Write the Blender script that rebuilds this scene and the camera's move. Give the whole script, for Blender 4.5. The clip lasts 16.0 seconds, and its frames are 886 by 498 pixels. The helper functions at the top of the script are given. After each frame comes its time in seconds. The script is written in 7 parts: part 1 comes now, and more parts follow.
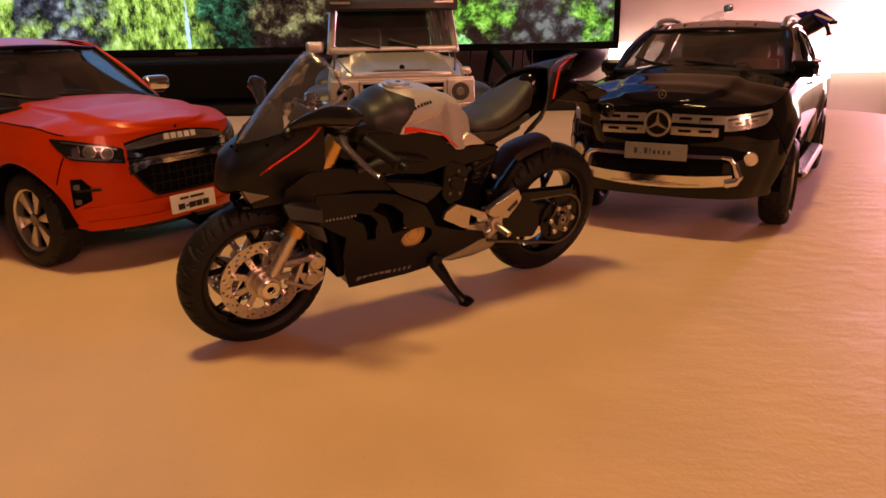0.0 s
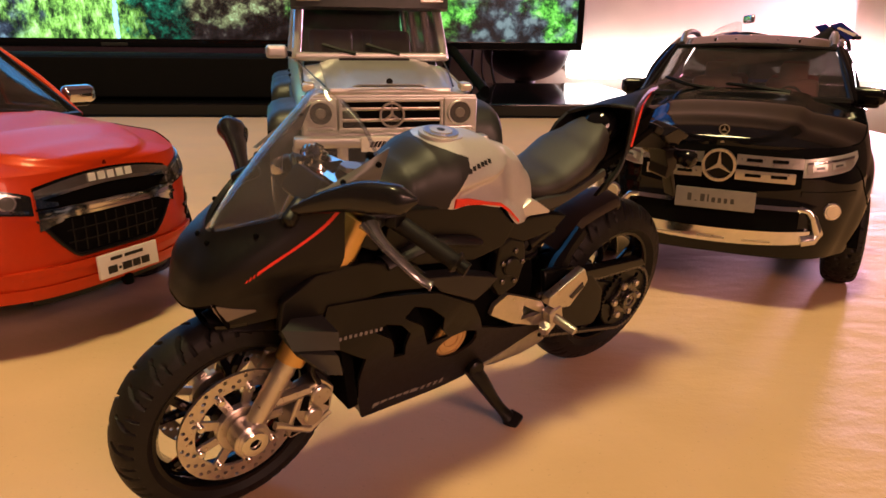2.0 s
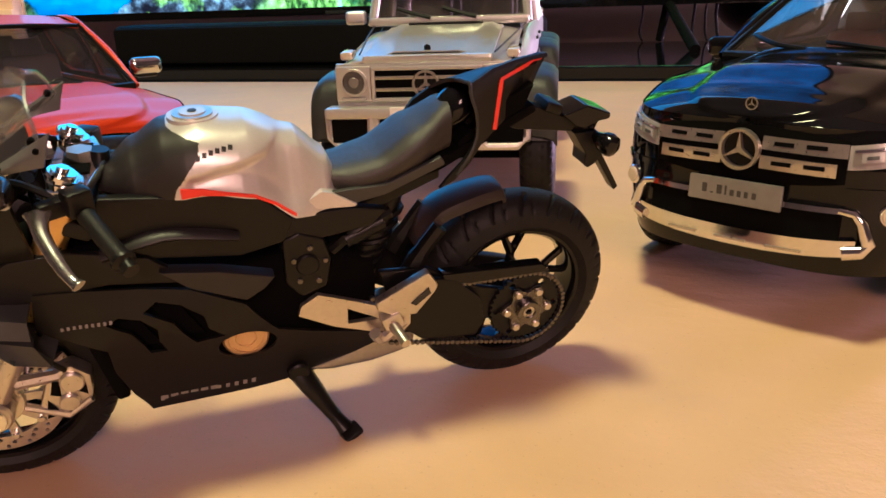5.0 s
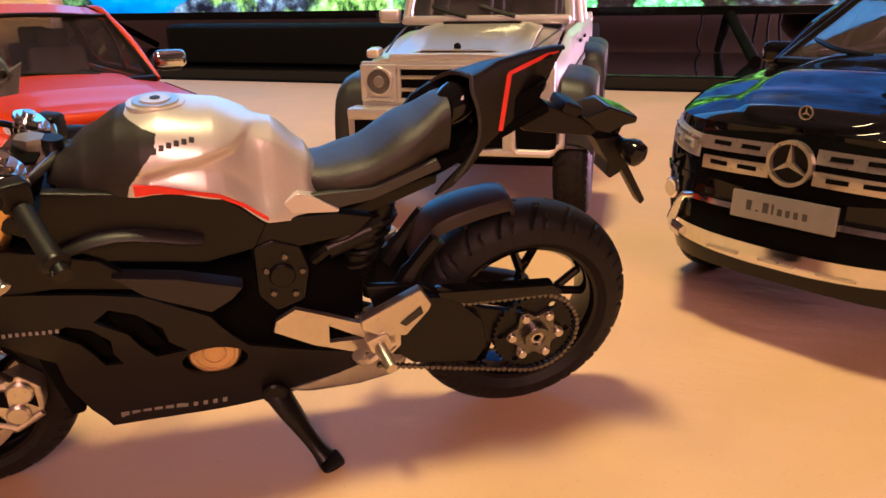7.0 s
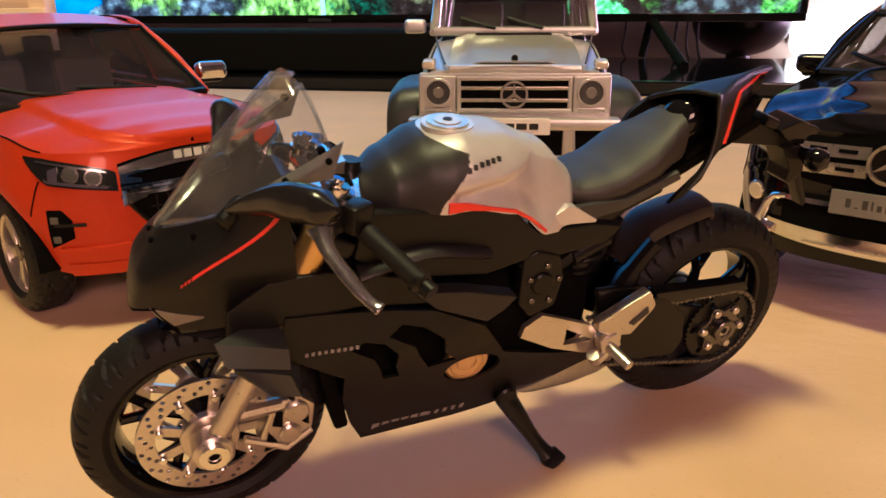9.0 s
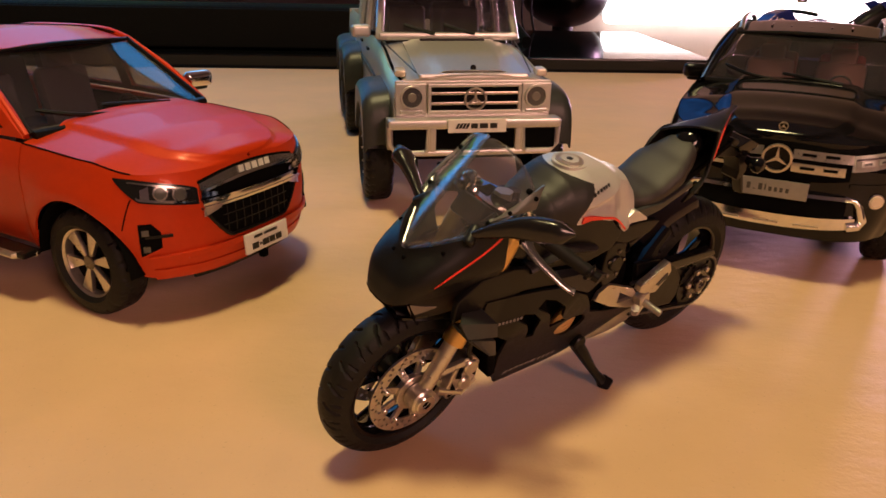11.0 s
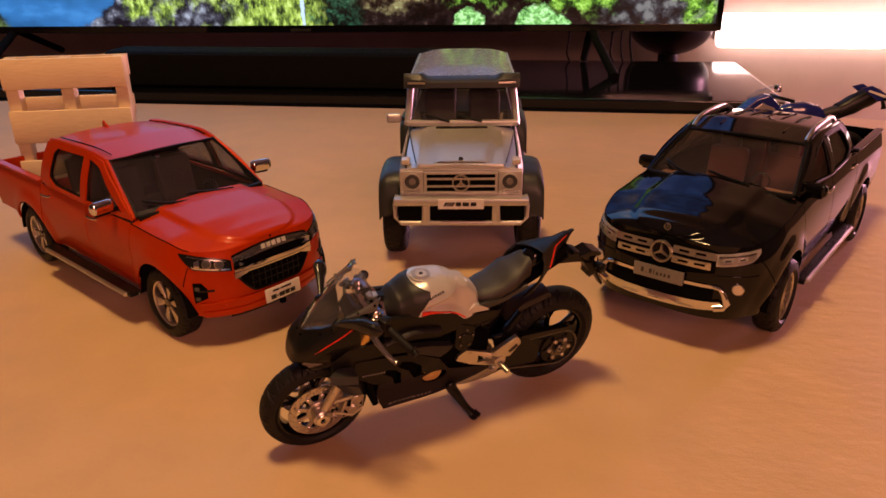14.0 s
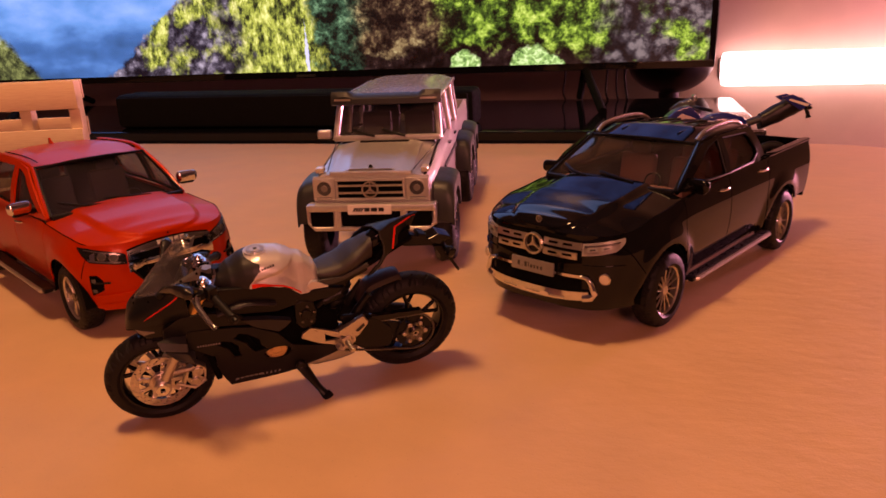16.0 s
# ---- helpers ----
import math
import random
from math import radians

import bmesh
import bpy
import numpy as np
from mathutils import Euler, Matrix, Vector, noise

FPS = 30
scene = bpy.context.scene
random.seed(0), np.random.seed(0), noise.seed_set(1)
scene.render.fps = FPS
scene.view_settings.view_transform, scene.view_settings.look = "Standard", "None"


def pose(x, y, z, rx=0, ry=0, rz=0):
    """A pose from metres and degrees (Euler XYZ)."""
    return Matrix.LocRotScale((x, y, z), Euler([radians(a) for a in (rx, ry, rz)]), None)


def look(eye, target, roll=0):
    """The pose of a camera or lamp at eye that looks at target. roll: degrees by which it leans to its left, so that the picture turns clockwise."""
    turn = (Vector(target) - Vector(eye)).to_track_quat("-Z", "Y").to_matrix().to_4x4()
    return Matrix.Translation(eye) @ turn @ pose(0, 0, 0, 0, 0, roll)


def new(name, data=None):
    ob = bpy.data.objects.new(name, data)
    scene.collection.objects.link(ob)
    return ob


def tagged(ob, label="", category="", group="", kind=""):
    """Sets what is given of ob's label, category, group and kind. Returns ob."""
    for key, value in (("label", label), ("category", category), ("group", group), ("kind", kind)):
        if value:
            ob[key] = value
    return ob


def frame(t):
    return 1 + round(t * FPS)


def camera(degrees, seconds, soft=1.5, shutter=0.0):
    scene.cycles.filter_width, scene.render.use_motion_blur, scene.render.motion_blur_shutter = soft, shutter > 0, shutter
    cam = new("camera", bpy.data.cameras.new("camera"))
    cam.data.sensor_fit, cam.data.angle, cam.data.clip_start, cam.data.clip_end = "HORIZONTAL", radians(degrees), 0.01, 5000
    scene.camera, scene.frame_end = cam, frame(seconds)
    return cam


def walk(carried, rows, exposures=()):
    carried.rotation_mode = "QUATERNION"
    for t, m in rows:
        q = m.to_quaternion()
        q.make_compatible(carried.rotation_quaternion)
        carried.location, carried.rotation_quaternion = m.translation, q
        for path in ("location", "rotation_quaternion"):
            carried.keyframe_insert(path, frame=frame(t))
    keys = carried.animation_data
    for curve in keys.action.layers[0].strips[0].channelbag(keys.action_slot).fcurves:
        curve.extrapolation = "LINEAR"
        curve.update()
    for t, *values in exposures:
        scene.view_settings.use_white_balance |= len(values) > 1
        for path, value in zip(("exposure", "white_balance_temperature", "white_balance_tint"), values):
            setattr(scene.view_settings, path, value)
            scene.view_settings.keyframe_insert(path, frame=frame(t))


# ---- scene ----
cam = camera(61.6, 16.0, soft=1.6, shutter=0.25)
METRES, EYE, TILT, LEAN, TURN = 0.8, 0.0965, -16.2, 0.96, 0.0
ROWS = [
    (0.0, 0.0, 0.0, 0.0, 0.0, 0.0, -0.0),
    (0.5, -0.008, 0.0445, 0.0017, -0.36, 1.39, -0.77),
    (1.0, -0.0148, 0.0778, 0.0013, -1.12, 1.36, -0.98),
    (1.5, -0.026, 0.0992, 0.0158, -2.94, 1.4, -0.75),
    (2.0, -0.035, 0.0933, 0.0362, -4.93, -0.57, -0.31),
    (2.5, -0.0375, 0.0778, 0.0473, -5.87, -3.12, -0.26),
    (3.0, -0.0239, 0.0696, 0.0492, -4.2, -5.56, 0.03),
    (3.5, 0.0056, 0.0748, 0.0468, 0.26, -5.82, -0.19),
    (4.0, 0.0435, 0.0955, 0.0447, 6.18, -5.94, -1.41),
    (4.5, 0.0701, 0.1144, 0.05, 12.12, -4.66, -2.12),
    (5.0, 0.0933, 0.134, 0.0497, 15.37, -4.15, -3.28),
    (7.5, 0.0998, 0.162, 0.0509, 19.35, -3.68, -5.48),
    (8.0, 0.0778, 0.1427, 0.0497, 18.84, -3.41, -5.41),
    (8.5, 0.051, 0.1343, 0.046, 17.21, -3.61, -4.52),
    (9.0, 0.0158, 0.1266, 0.046, 11.07, -3.03, -3.72),
    (9.5, -0.0314, 0.1179, 0.0391, 3.65, -4.96, -1.65),
    (10.0, -0.0777, 0.1051, 0.0414, -3.59, -4.18, -1.05),
    (12.5, -0.0581, -0.0452, 0.1043, -2.03, -8.53, -2.51),
    (13.0, -0.023, -0.0555, 0.119, 1.91, -8.56, -2.82),
    (13.5, 0.0136, -0.0767, 0.1257, 5.74, -8.17, -2.38),
    (14.0, 0.0508, -0.091, 0.1282, 8.71, -6.85, -2.65),
    (14.5, 0.0936, -0.0852, 0.1208, 11.27, -5.46, -2.83),
    (15.0, 0.1306, -0.0713, 0.1067, 13.22, -5.17, -3.05),
    (15.5, 0.1659, -0.072, 0.0978, 14.43, -4.33, -2.63),
    (16.0, 0.1791, -0.087, 0.0902, 12.98, -2.63, -2.24),
]
EXPOSURES = [(0.0, 0.13, 7600, 16), (1.5, 0.72, 6250, -2), (2.5, 0.55, 5900, -5), (3.5, 0.69, 5900, -11), (5.0, 1.05, 4800, -14), (7.5, 1.07, 5800, 4), (9.0, 0.93, 5100, -11), (10.0, 0.77, 5350, -5), (12.5, 0.25, 6000, -6), (13.5, 0.22, 6300, 5), (14.0, 0.1, 7600, 28), (14.5, 0.08, 8400, 46), (15.5, 0.06, 9000, 72), (16.0, 0.03, 8900, 64)]
walk(cam, [(t, pose(0, 0, EYE, TILT, LEAN, TURN) @ pose(METRES * x, METRES * y, METRES * z, 90 + pitch, roll, yaw)) for t, x, y, z, yaw, pitch, roll in ROWS], EXPOSURES)

# ---- light ----
world = bpy.data.worlds.new("room_dusk")
scene.world = world
world.use_nodes = True
world.node_tree.nodes["Background"].inputs[0].default_value = (1.0, 0.72, 0.5, 1)
world.node_tree.nodes["Background"].inputs[1].default_value = 0.03


def area_lamp(name, m, sx, sy, watts, colour):
    data = bpy.data.lights.new(name, "AREA")
    data.shape, data.size, data.size_y, data.energy, data.color = "RECTANGLE", sx, sy, watts, colour
    ob = new(name, data)
    ob.matrix_world = m
    return ob


area_lamp("ceiling_light_glow", pose(-0.14, 0.16, 1.46), 0.22, 0.22, 12.0, (1.0, 0.70, 0.31))
# Fill light added behind the viewpoint to brighten the sides that face it.
area_lamp("added_fill_light", look((0.75, -1.15, 0.8), (0.0, 0.26, 0.0)), 0.5, 0.5, 11.0, (1.0, 0.43, 0.32))
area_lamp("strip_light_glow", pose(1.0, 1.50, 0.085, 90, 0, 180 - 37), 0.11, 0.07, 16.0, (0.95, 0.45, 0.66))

# ---- materials ----
def material(name, colour, rough=0.5, metal=0.0, var=0.12, scale=300.0, bump=0.0, bscale=900.0, coat=0.0, trans=0.0, ior=1.45, sheen=0.0, rvar=0.1):
    """A principled surface with colour variation at two scales and fine relief."""
    m = bpy.data.materials.new(name)
    m.use_nodes = True
    nt = m.node_tree
    b = nt.nodes["Principled BSDF"]
    b.inputs["Metallic"].default_value = metal
    b.inputs["Coat Weight"].default_value = coat
    b.inputs["Coat Roughness"].default_value = 0.05
    b.inputs["Transmission Weight"].default_value = trans
    b.inputs["IOR"].default_value = ior
    b.inputs["Sheen Weight"].default_value = sheen
    tc = nt.nodes.new("ShaderNodeTexCoord")
    n1 = nt.nodes.new("ShaderNodeTexNoise")
    n1.inputs["Scale"].default_value, n1.inputs["Detail"].default_value = scale, 6.0
    n2 = nt.nodes.new("ShaderNodeTexNoise")
    n2.inputs["Scale"].default_value, n2.inputs["Detail"].default_value = scale * 0.12, 3.0
    nt.links.new(tc.outputs["Object"], n1.inputs["Vector"])
    nt.links.new(tc.outputs["Object"], n2.inputs["Vector"])
    add = nt.nodes.new("ShaderNodeMath")
    add.operation = "ADD"
    nt.links.new(n1.outputs["Fac"], add.inputs[0])
    nt.links.new(n2.outputs["Fac"], add.inputs[1])
    mr = nt.nodes.new("ShaderNodeMapRange")
    mr.inputs["From Min"].default_value, mr.inputs["From Max"].default_value = 0.6, 1.4
    mr.inputs["To Min"].default_value, mr.inputs["To Max"].default_value = 1 - var, 1 + var
    nt.links.new(add.outputs[0], mr.inputs["Value"])
    mix = nt.nodes.new("ShaderNodeMix")
    mix.data_type, mix.blend_type = "RGBA", "MULTIPLY"
    mix.inputs[0].default_value = 1.0
    mix.inputs[6].default_value = (*colour, 1)
    nt.links.new(mr.outputs[0], mix.inputs[7])
    nt.links.new(mix.outputs[2], b.inputs["Base Color"])
    rr = nt.nodes.new("ShaderNodeMapRange")
    rr.inputs["From Min"].default_value, rr.inputs["From Max"].default_value = 0.3, 0.7
    rr.inputs["To Min"].default_value, rr.inputs["To Max"].default_value = max(0.02, rough * (1 - rvar)), min(1, rough * (1 + rvar))
    nt.links.new(n1.outputs["Fac"], rr.inputs["Value"])
    nt.links.new(rr.outputs[0], b.inputs["Roughness"])
    if bump:
        n3 = nt.nodes.new("ShaderNodeTexNoise")
        n3.inputs["Scale"].default_value, n3.inputs["Detail"].default_value = bscale, 4.0
        nt.links.new(tc.outputs["Object"], n3.inputs["Vector"])
        bp = nt.nodes.new("ShaderNodeBump")
        bp.inputs["Strength"].default_value, bp.inputs["Distance"].default_value = bump, 0.0005
        nt.links.new(n3.outputs["Fac"], bp.inputs["Height"])
        nt.links.new(bp.outputs["Normal"], b.inputs["Normal"])
    return m


def glowing(name, colour, strength):
    m = bpy.data.materials.new(name)
    m.use_nodes = True
    b = m.node_tree.nodes["Principled BSDF"]
    b.inputs["Base Color"].default_value = (*colour, 1)
    b.inputs["Emission Color"].default_value = (*colour, 1)
    b.inputs["Emission Strength"].default_value = strength
    return m


def wood(name, light, dark, along="X", scale=60.0, stretch=12.0, rough=0.6, bump=0.15):
    m = material(name, light, rough)
    nt = m.node_tree
    b = nt.nodes["Principled BSDF"]
    tc = nt.nodes.new("ShaderNodeTexCoord")
    mp = nt.nodes.new("ShaderNodeMapping")
    mp.inputs["Scale"].default_value = tuple(1.0 if a == along else stretch for a in "XYZ")
    no = nt.nodes.new("ShaderNodeTexNoise")
    no.inputs["Scale"].default_value, no.inputs["Detail"].default_value, no.inputs["Distortion"].default_value = scale, 8.0, 0.6
    ramp = nt.nodes.new("ShaderNodeValToRGB")
    ramp.color_ramp.elements[0].position, ramp.color_ramp.elements[1].position = 0.3, 0.7
    ramp.color_ramp.elements[0].color, ramp.color_ramp.elements[1].color = (*dark, 1), (*light, 1)
    nt.links.new(tc.outputs["Object"], mp.inputs["Vector"])
    nt.links.new(mp.outputs[0], no.inputs["Vector"])
    nt.links.new(no.outputs["Fac"], ramp.inputs["Fac"])
    info = nt.nodes.new("ShaderNodeObjectInfo")
    mr = nt.nodes.new("ShaderNodeMapRange")
    mr.inputs["To Min"].default_value, mr.inputs["To Max"].default_value = 0.9, 1.08
    nt.links.new(info.outputs["Random"], mr.inputs["Value"])
    mix = nt.nodes.new("ShaderNodeMix")
    mix.data_type, mix.blend_type = "RGBA", "MULTIPLY"
    mix.inputs[0].default_value = 1.0
    nt.links.new(ramp.outputs[0], mix.inputs[6])
    nt.links.new(mr.outputs[0], mix.inputs[7])
    nt.links.new(mix.outputs[2], b.inputs["Base Color"])
    bp = nt.nodes.new("ShaderNodeBump")
    bp.inputs["Strength"].default_value, bp.inputs["Distance"].default_value = bump, 0.0004
    nt.links.new(no.outputs["Fac"], bp.inputs["Height"])
    nt.links.new(bp.outputs["Normal"], b.inputs["Normal"])
    return m


def landscape(name):
    """The picture on the television: blue water, rocks, yellow and green foliage."""
    m = bpy.data.materials.new(name)
    m.use_nodes = True
    nt = m.node_tree
    b = nt.nodes["Principled BSDF"]
    L = nt.links.new

    def node(kind, **kw):
        n = nt.nodes.new(kind)
        for k, v in kw.items():
            n.inputs[k].default_value = v
        return n

    def ramp(stops):
        r = nt.nodes.new("ShaderNodeValToRGB")
        e = r.color_ramp.elements
        while len(e) < len(stops):
            e.new(0.5)
        for el, (p, c) in zip(e, stops):
            el.position, el.color = p, (*c, 1)
        return r

    tc = node("ShaderNodeTexCoord")
    sep = node("ShaderNodeSeparateXYZ")
    L(tc.outputs["Object"], sep.inputs[0])
    def noise(scale, detail, rough=0.6, stretch=(1.0, 1.0, 1.0), at=(0.0, 0.0, 0.0)):
        mp = node("ShaderNodeMapping")
        mp.inputs["Scale"].default_value = stretch
        mp.inputs["Location"].default_value = at
        L(tc.outputs["Object"], mp.inputs["Vector"])
        n = node("ShaderNodeTexNoise", Scale=scale, Detail=detail, Roughness=rough)
        L(mp.outputs[0], n.inputs["Vector"])
        return n.outputs["Fac"]

    def coloured(value, stops):
        r = ramp(stops)
        L(value, r.inputs["Fac"])
        return r.outputs[0]

    def mixed(fac, a, c):
        n = nt.nodes.new("ShaderNodeMix")
        n.data_type = "RGBA"
        L(fac, n.inputs[0])
        L(a, n.inputs[6])
        L(c, n.inputs[7])
        return n.outputs[2]

    def step(value, lo, hi):
        n = node("ShaderNodeMapRange")
        n.inputs["From Min"].default_value, n.inputs["From Max"].default_value = lo, hi
        L(value, n.inputs["Value"])
        return n.outputs[0]

    def calc(op, a, c):
        n = nt.nodes.new("ShaderNodeMath")
        n.operation = op
        L(a, n.inputs[0])
        if isinstance(c, float):
            n.inputs[1].default_value = c
        else:
            L(c, n.inputs[1])
        return n.outputs[0]

    X, Z = sep.outputs["X"], sep.outputs["Z"]
    leaves = noise(46.0, 8.0, 0.75)
    clumps = noise(13.0, 4.0, 0.55, at=(3.1, 0.0, 1.7))
    twigs = noise(120.0, 3.0, 0.7)
    streaks = noise(70.0, 7.0, 0.75, (1.0, 1.0, 0.5))
    swell = noise(14.0, 4.0, 0.5, (0.7, 1.0, 1.5), (0.4, 0.0, 2.0))
    tuft = calc("ADD", calc("MULTIPLY", leaves, 0.55), calc("ADD", calc("MULTIPLY", clumps, 0.3), calc("MULTIPLY", twigs, 0.15)))
    boulders = node("ShaderNodeTexVoronoi", Scale=60.0)
    L(tc.outputs["Object"], boulders.inputs["Vector"])
    crag = calc("ADD", calc("MULTIPLY", boulders.outputs["Distance"], -0.35), calc("ADD", leaves, 0.12))
    green = coloured(tuft, [(0.45, (0.002, 0.005, 0.002)), (0.505, (0.03, 0.10, 0.012)), (0.55, (0.20, 0.46, 0.04)), (0.63, (0.60, 0.86, 0.18))])
    gold = coloured(calc("ADD", calc("MULTIPLY", streaks, 0.7), calc("MULTIPLY", tuft, 0.3)), [(0.42, (0.010, 0.016, 0.006)), (0.47, (0.12, 0.18, 0.03)), (0.52, (0.40, 0.54, 0.07)), (0.61, (0.88, 0.98, 0.32))])
    teal = coloured(tuft, [(0.47, (0.001, 0.004, 0.003)), (0.54, (0.015, 0.09, 0.04)), (0.62, (0.16, 0.50, 0.22))])
    brown = coloured(tuft, [(0.45, (0.004, 0.002, 0.002)), (0.51, (0.06, 0.032, 0.016)), (0.57, (0.26, 0.19, 0.07)), (0.64, (0.55, 0.55, 0.22))])
    shade = coloured(tuft, [(0.48, (0.003, 0.001, 0.001)), (0.56, (0.022, 0.010, 0.008)), (0.66, (0.16, 0.09, 0.06))])
    grey = coloured(crag, [(0.30, (0.004, 0.004, 0.008)), (0.42, (0.030, 0.028, 0.036)), (0.52, (0.12, 0.115, 0.13)), (0.66, (0.40, 0.40, 0.41))])
    pebble = coloured(crag, [(0.34, (0.008, 0.006, 0.006)), (0.46, (0.04, 0.035, 0.035)), (0.60, (0.20, 0.18, 0.15))])
    bank = coloured(tuft, [(0.42, (0.01, 0.016, 0.008)), (0.49, (0.07, 0.10, 0.03)), (0.56, (0.22, 0.30, 0.08)), (0.64, (0.50, 0.56, 0.30))])
    wob = calc("MULTIPLY", calc("SUBTRACT", clumps, 0.5), 0.16)
    fine = calc("MULTIPLY", calc("SUBTRACT", leaves, 0.5), 0.07)
    sea = coloured(calc("ADD", calc("ADD", calc("MULTIPLY", swell, 0.45), 0.27), calc("ADD", calc("MULTIPLY", Z, 1.3), calc("MULTIPLY", fine, 0.5))), [(0.46, (0.006, 0.09, 0.20)), (0.56, (0.012, 0.16, 0.36)), (0.66, (0.05, 0.32, 0.62)), (0.82, (0.24, 0.54, 0.90))])
    x = calc("ADD", X, calc("ADD", wob, fine))
    z = calc("ADD", Z, calc("ADD", calc("MULTIPLY", wob, 0.7), fine))
    rocks = mixed(step(calc("ADD", clumps, calc("MULTIPLY", X, 0.5)), 0.02, 0.10), grey, gold)
    moss = mixed(step(noise(34.0, 5.0, 0.6, (1.0, 1.0, 0.6), (1.3, 0.0, 0.4)), 0.49, 0.60), grey, gold)
    c = mixed(step(x, -0.88, -0.84), rocks, mixed(step(x, -0.85, -0.80), moss, gold))
    c = mixed(step(x, -0.695, -0.675), c, teal)
    c = mixed(step(x, -0.61, -0.58), c, mixed(step(z, 0.045, 0.065), shade, brown))
    c = mixed(step(x, -0.47, -0.43), c, mixed(step(z, 0.045, 0.06), shade, green))
    c = mixed(step(x, -0.21, -0.16), c, mixed(step(calc("ADD", clumps, calc("MULTIPLY", fine, 2.0)), 0.50, 0.58), pebble, green))
    for bx, bz, br in ((-0.415, 0.012, 0.028), (-0.30, 0.010, 0.036), (-0.265, 0.006, 0.022)):
        dx, dz = calc("SUBTRACT", X, bx), calc("SUBTRACT", Z, bz)
        far = calc("ADD", calc("SQRT", calc("ADD", calc("MULTIPLY", dx, dx), calc("MULTIPLY", dz, dz)), 0.0), calc("MULTIPLY", fine, 0.5))
        bush = coloured(twigs, [(0.34, (0.03, 0.14, 0.03)), (0.50, (0.24, 0.60, 0.14)), (0.64, (0.60, 0.92, 0.40))])
        c = mixed(step(far, br * 0.86, br), bush, c)
    trunk = calc("ADD", calc("ABSOLUTE", calc("ADD", X, calc("ADD", calc("MULTIPLY", fine, 0.25), 0.700)), 0.0), calc("MULTIPLY", calc("ABSOLUTE", calc("SUBTRACT", Z, 0.036), 0.0), 0.06))
    c = mixed(step(trunk, 0.0028, 0.0042), coloured(Z, [(0.0, (0.60, 0.72, 0.80)), (1.0, (0.6, 0.7, 0.8))]), c)
    haze = ramp([(0.3, (0.006, 0.03, 0.09)), (0.7, (0.05, 0.14, 0.34))])
    L(clumps, haze.inputs["Fac"])
    c = mixed(step(calc("ADD", Z, wob), 0.19, 0.26), c, haze.outputs[0])
    shore = calc("ADD", calc("ADD", X, calc("MULTIPLY", Z, -1.25)), calc("ADD", fine, calc("MULTIPLY", wob, 0.25)))
    c = mixed(step(shore, -1.115, -1.105), sea, c)
    left = calc("ADD", calc("ADD", X, calc("MULTIPLY", Z, 0.9)), calc("MULTIPLY", fine, 0.8))
    c = mixed(step(left, -1.235, -1.22), bank, c)
    b.inputs["Base Color"].default_value = (0.01, 0.01, 0.01, 1)
    b.inputs["Roughness"].default_value = 0.25
    tone = nt.nodes.new("ShaderNodeMix")
    tone.data_type, tone.blend_type = "RGBA", "MULTIPLY"
    tone.inputs[0].default_value = 1.0
    tone.inputs[7].default_value = (0.72, 1.0, 1.3, 1)
    L(c, tone.inputs[6])
    L(tone.outputs[2], b.inputs["Emission Color"])
    b.inputs["Emission Strength"].default_value = 1.25
    return m


def laminate(name):
    """A warm matt tabletop with faint drawn-out ripples, mottling and specks."""
    m = material(name, (0.635, 0.42, 0.25), 0.64, var=0.10, scale=30.0, ior=1.38)
    nt = m.node_tree
    b = nt.nodes["Principled BSDF"]
    tc = nt.nodes.new("ShaderNodeTexCoord")
    mp = nt.nodes.new("ShaderNodeMapping")
    mp.inputs["Scale"].default_value = (0.6, 1.0, 1.0)
    mp.inputs["Rotation"].default_value = (0, 0, 0.12)
    ripple = nt.nodes.new("ShaderNodeTexNoise")
    ripple.inputs["Scale"].default_value, ripple.inputs["Detail"].default_value = 120.0, 3.0
    grain = nt.nodes.new("ShaderNodeTexNoise")
    grain.inputs["Scale"].default_value, grain.inputs["Detail"].default_value = 900.0, 2.0
    add = nt.nodes.new("ShaderNodeMath")
    add.operation = "MULTIPLY_ADD"
    add.inputs[1].default_value = 0.18
    b1 = nt.nodes.new("ShaderNodeBump")
    b1.inputs["Strength"].default_value, b1.inputs["Distance"].default_value = 0.3, 0.0013
    nt.links.new(tc.outputs["Object"], mp.inputs["Vector"])
    nt.links.new(mp.outputs[0], ripple.inputs["Vector"])
    nt.links.new(tc.outputs["Object"], grain.inputs["Vector"])
    nt.links.new(grain.outputs["Fac"], add.inputs[0])
    nt.links.new(ripple.outputs["Fac"], add.inputs[2])
    nt.links.new(add.outputs[0], b1.inputs["Height"])
    nt.links.new(b1.outputs["Normal"], b.inputs["Normal"])
    specks = nt.nodes.new("ShaderNodeTexNoise")
    specks.inputs["Scale"].default_value, specks.inputs["Detail"].default_value = 800.0, 1.0
    cut = nt.nodes.new("ShaderNodeMapRange")
    cut.inputs["From Min"].default_value, cut.inputs["From Max"].default_value = 0.68, 0.78
    cut.inputs["To Min"].default_value, cut.inputs["To Max"].default_value = 1.0, 0.88
    tone = nt.nodes.new("ShaderNodeMix")
    tone.data_type, tone.blend_type = "RGBA", "MULTIPLY"
    tone.inputs[0].default_value = 1.0
    nt.links.new(tc.outputs["Object"], specks.inputs["Vector"])
    nt.links.new(specks.outputs["Fac"], cut.inputs["Value"])
    nt.links.new(b.inputs["Base Color"].links[0].from_socket, tone.inputs[6])
    nt.links.new(cut.outputs[0], tone.inputs[7])
    nt.links.new(tone.outputs[2], b.inputs["Base Color"])
    return m


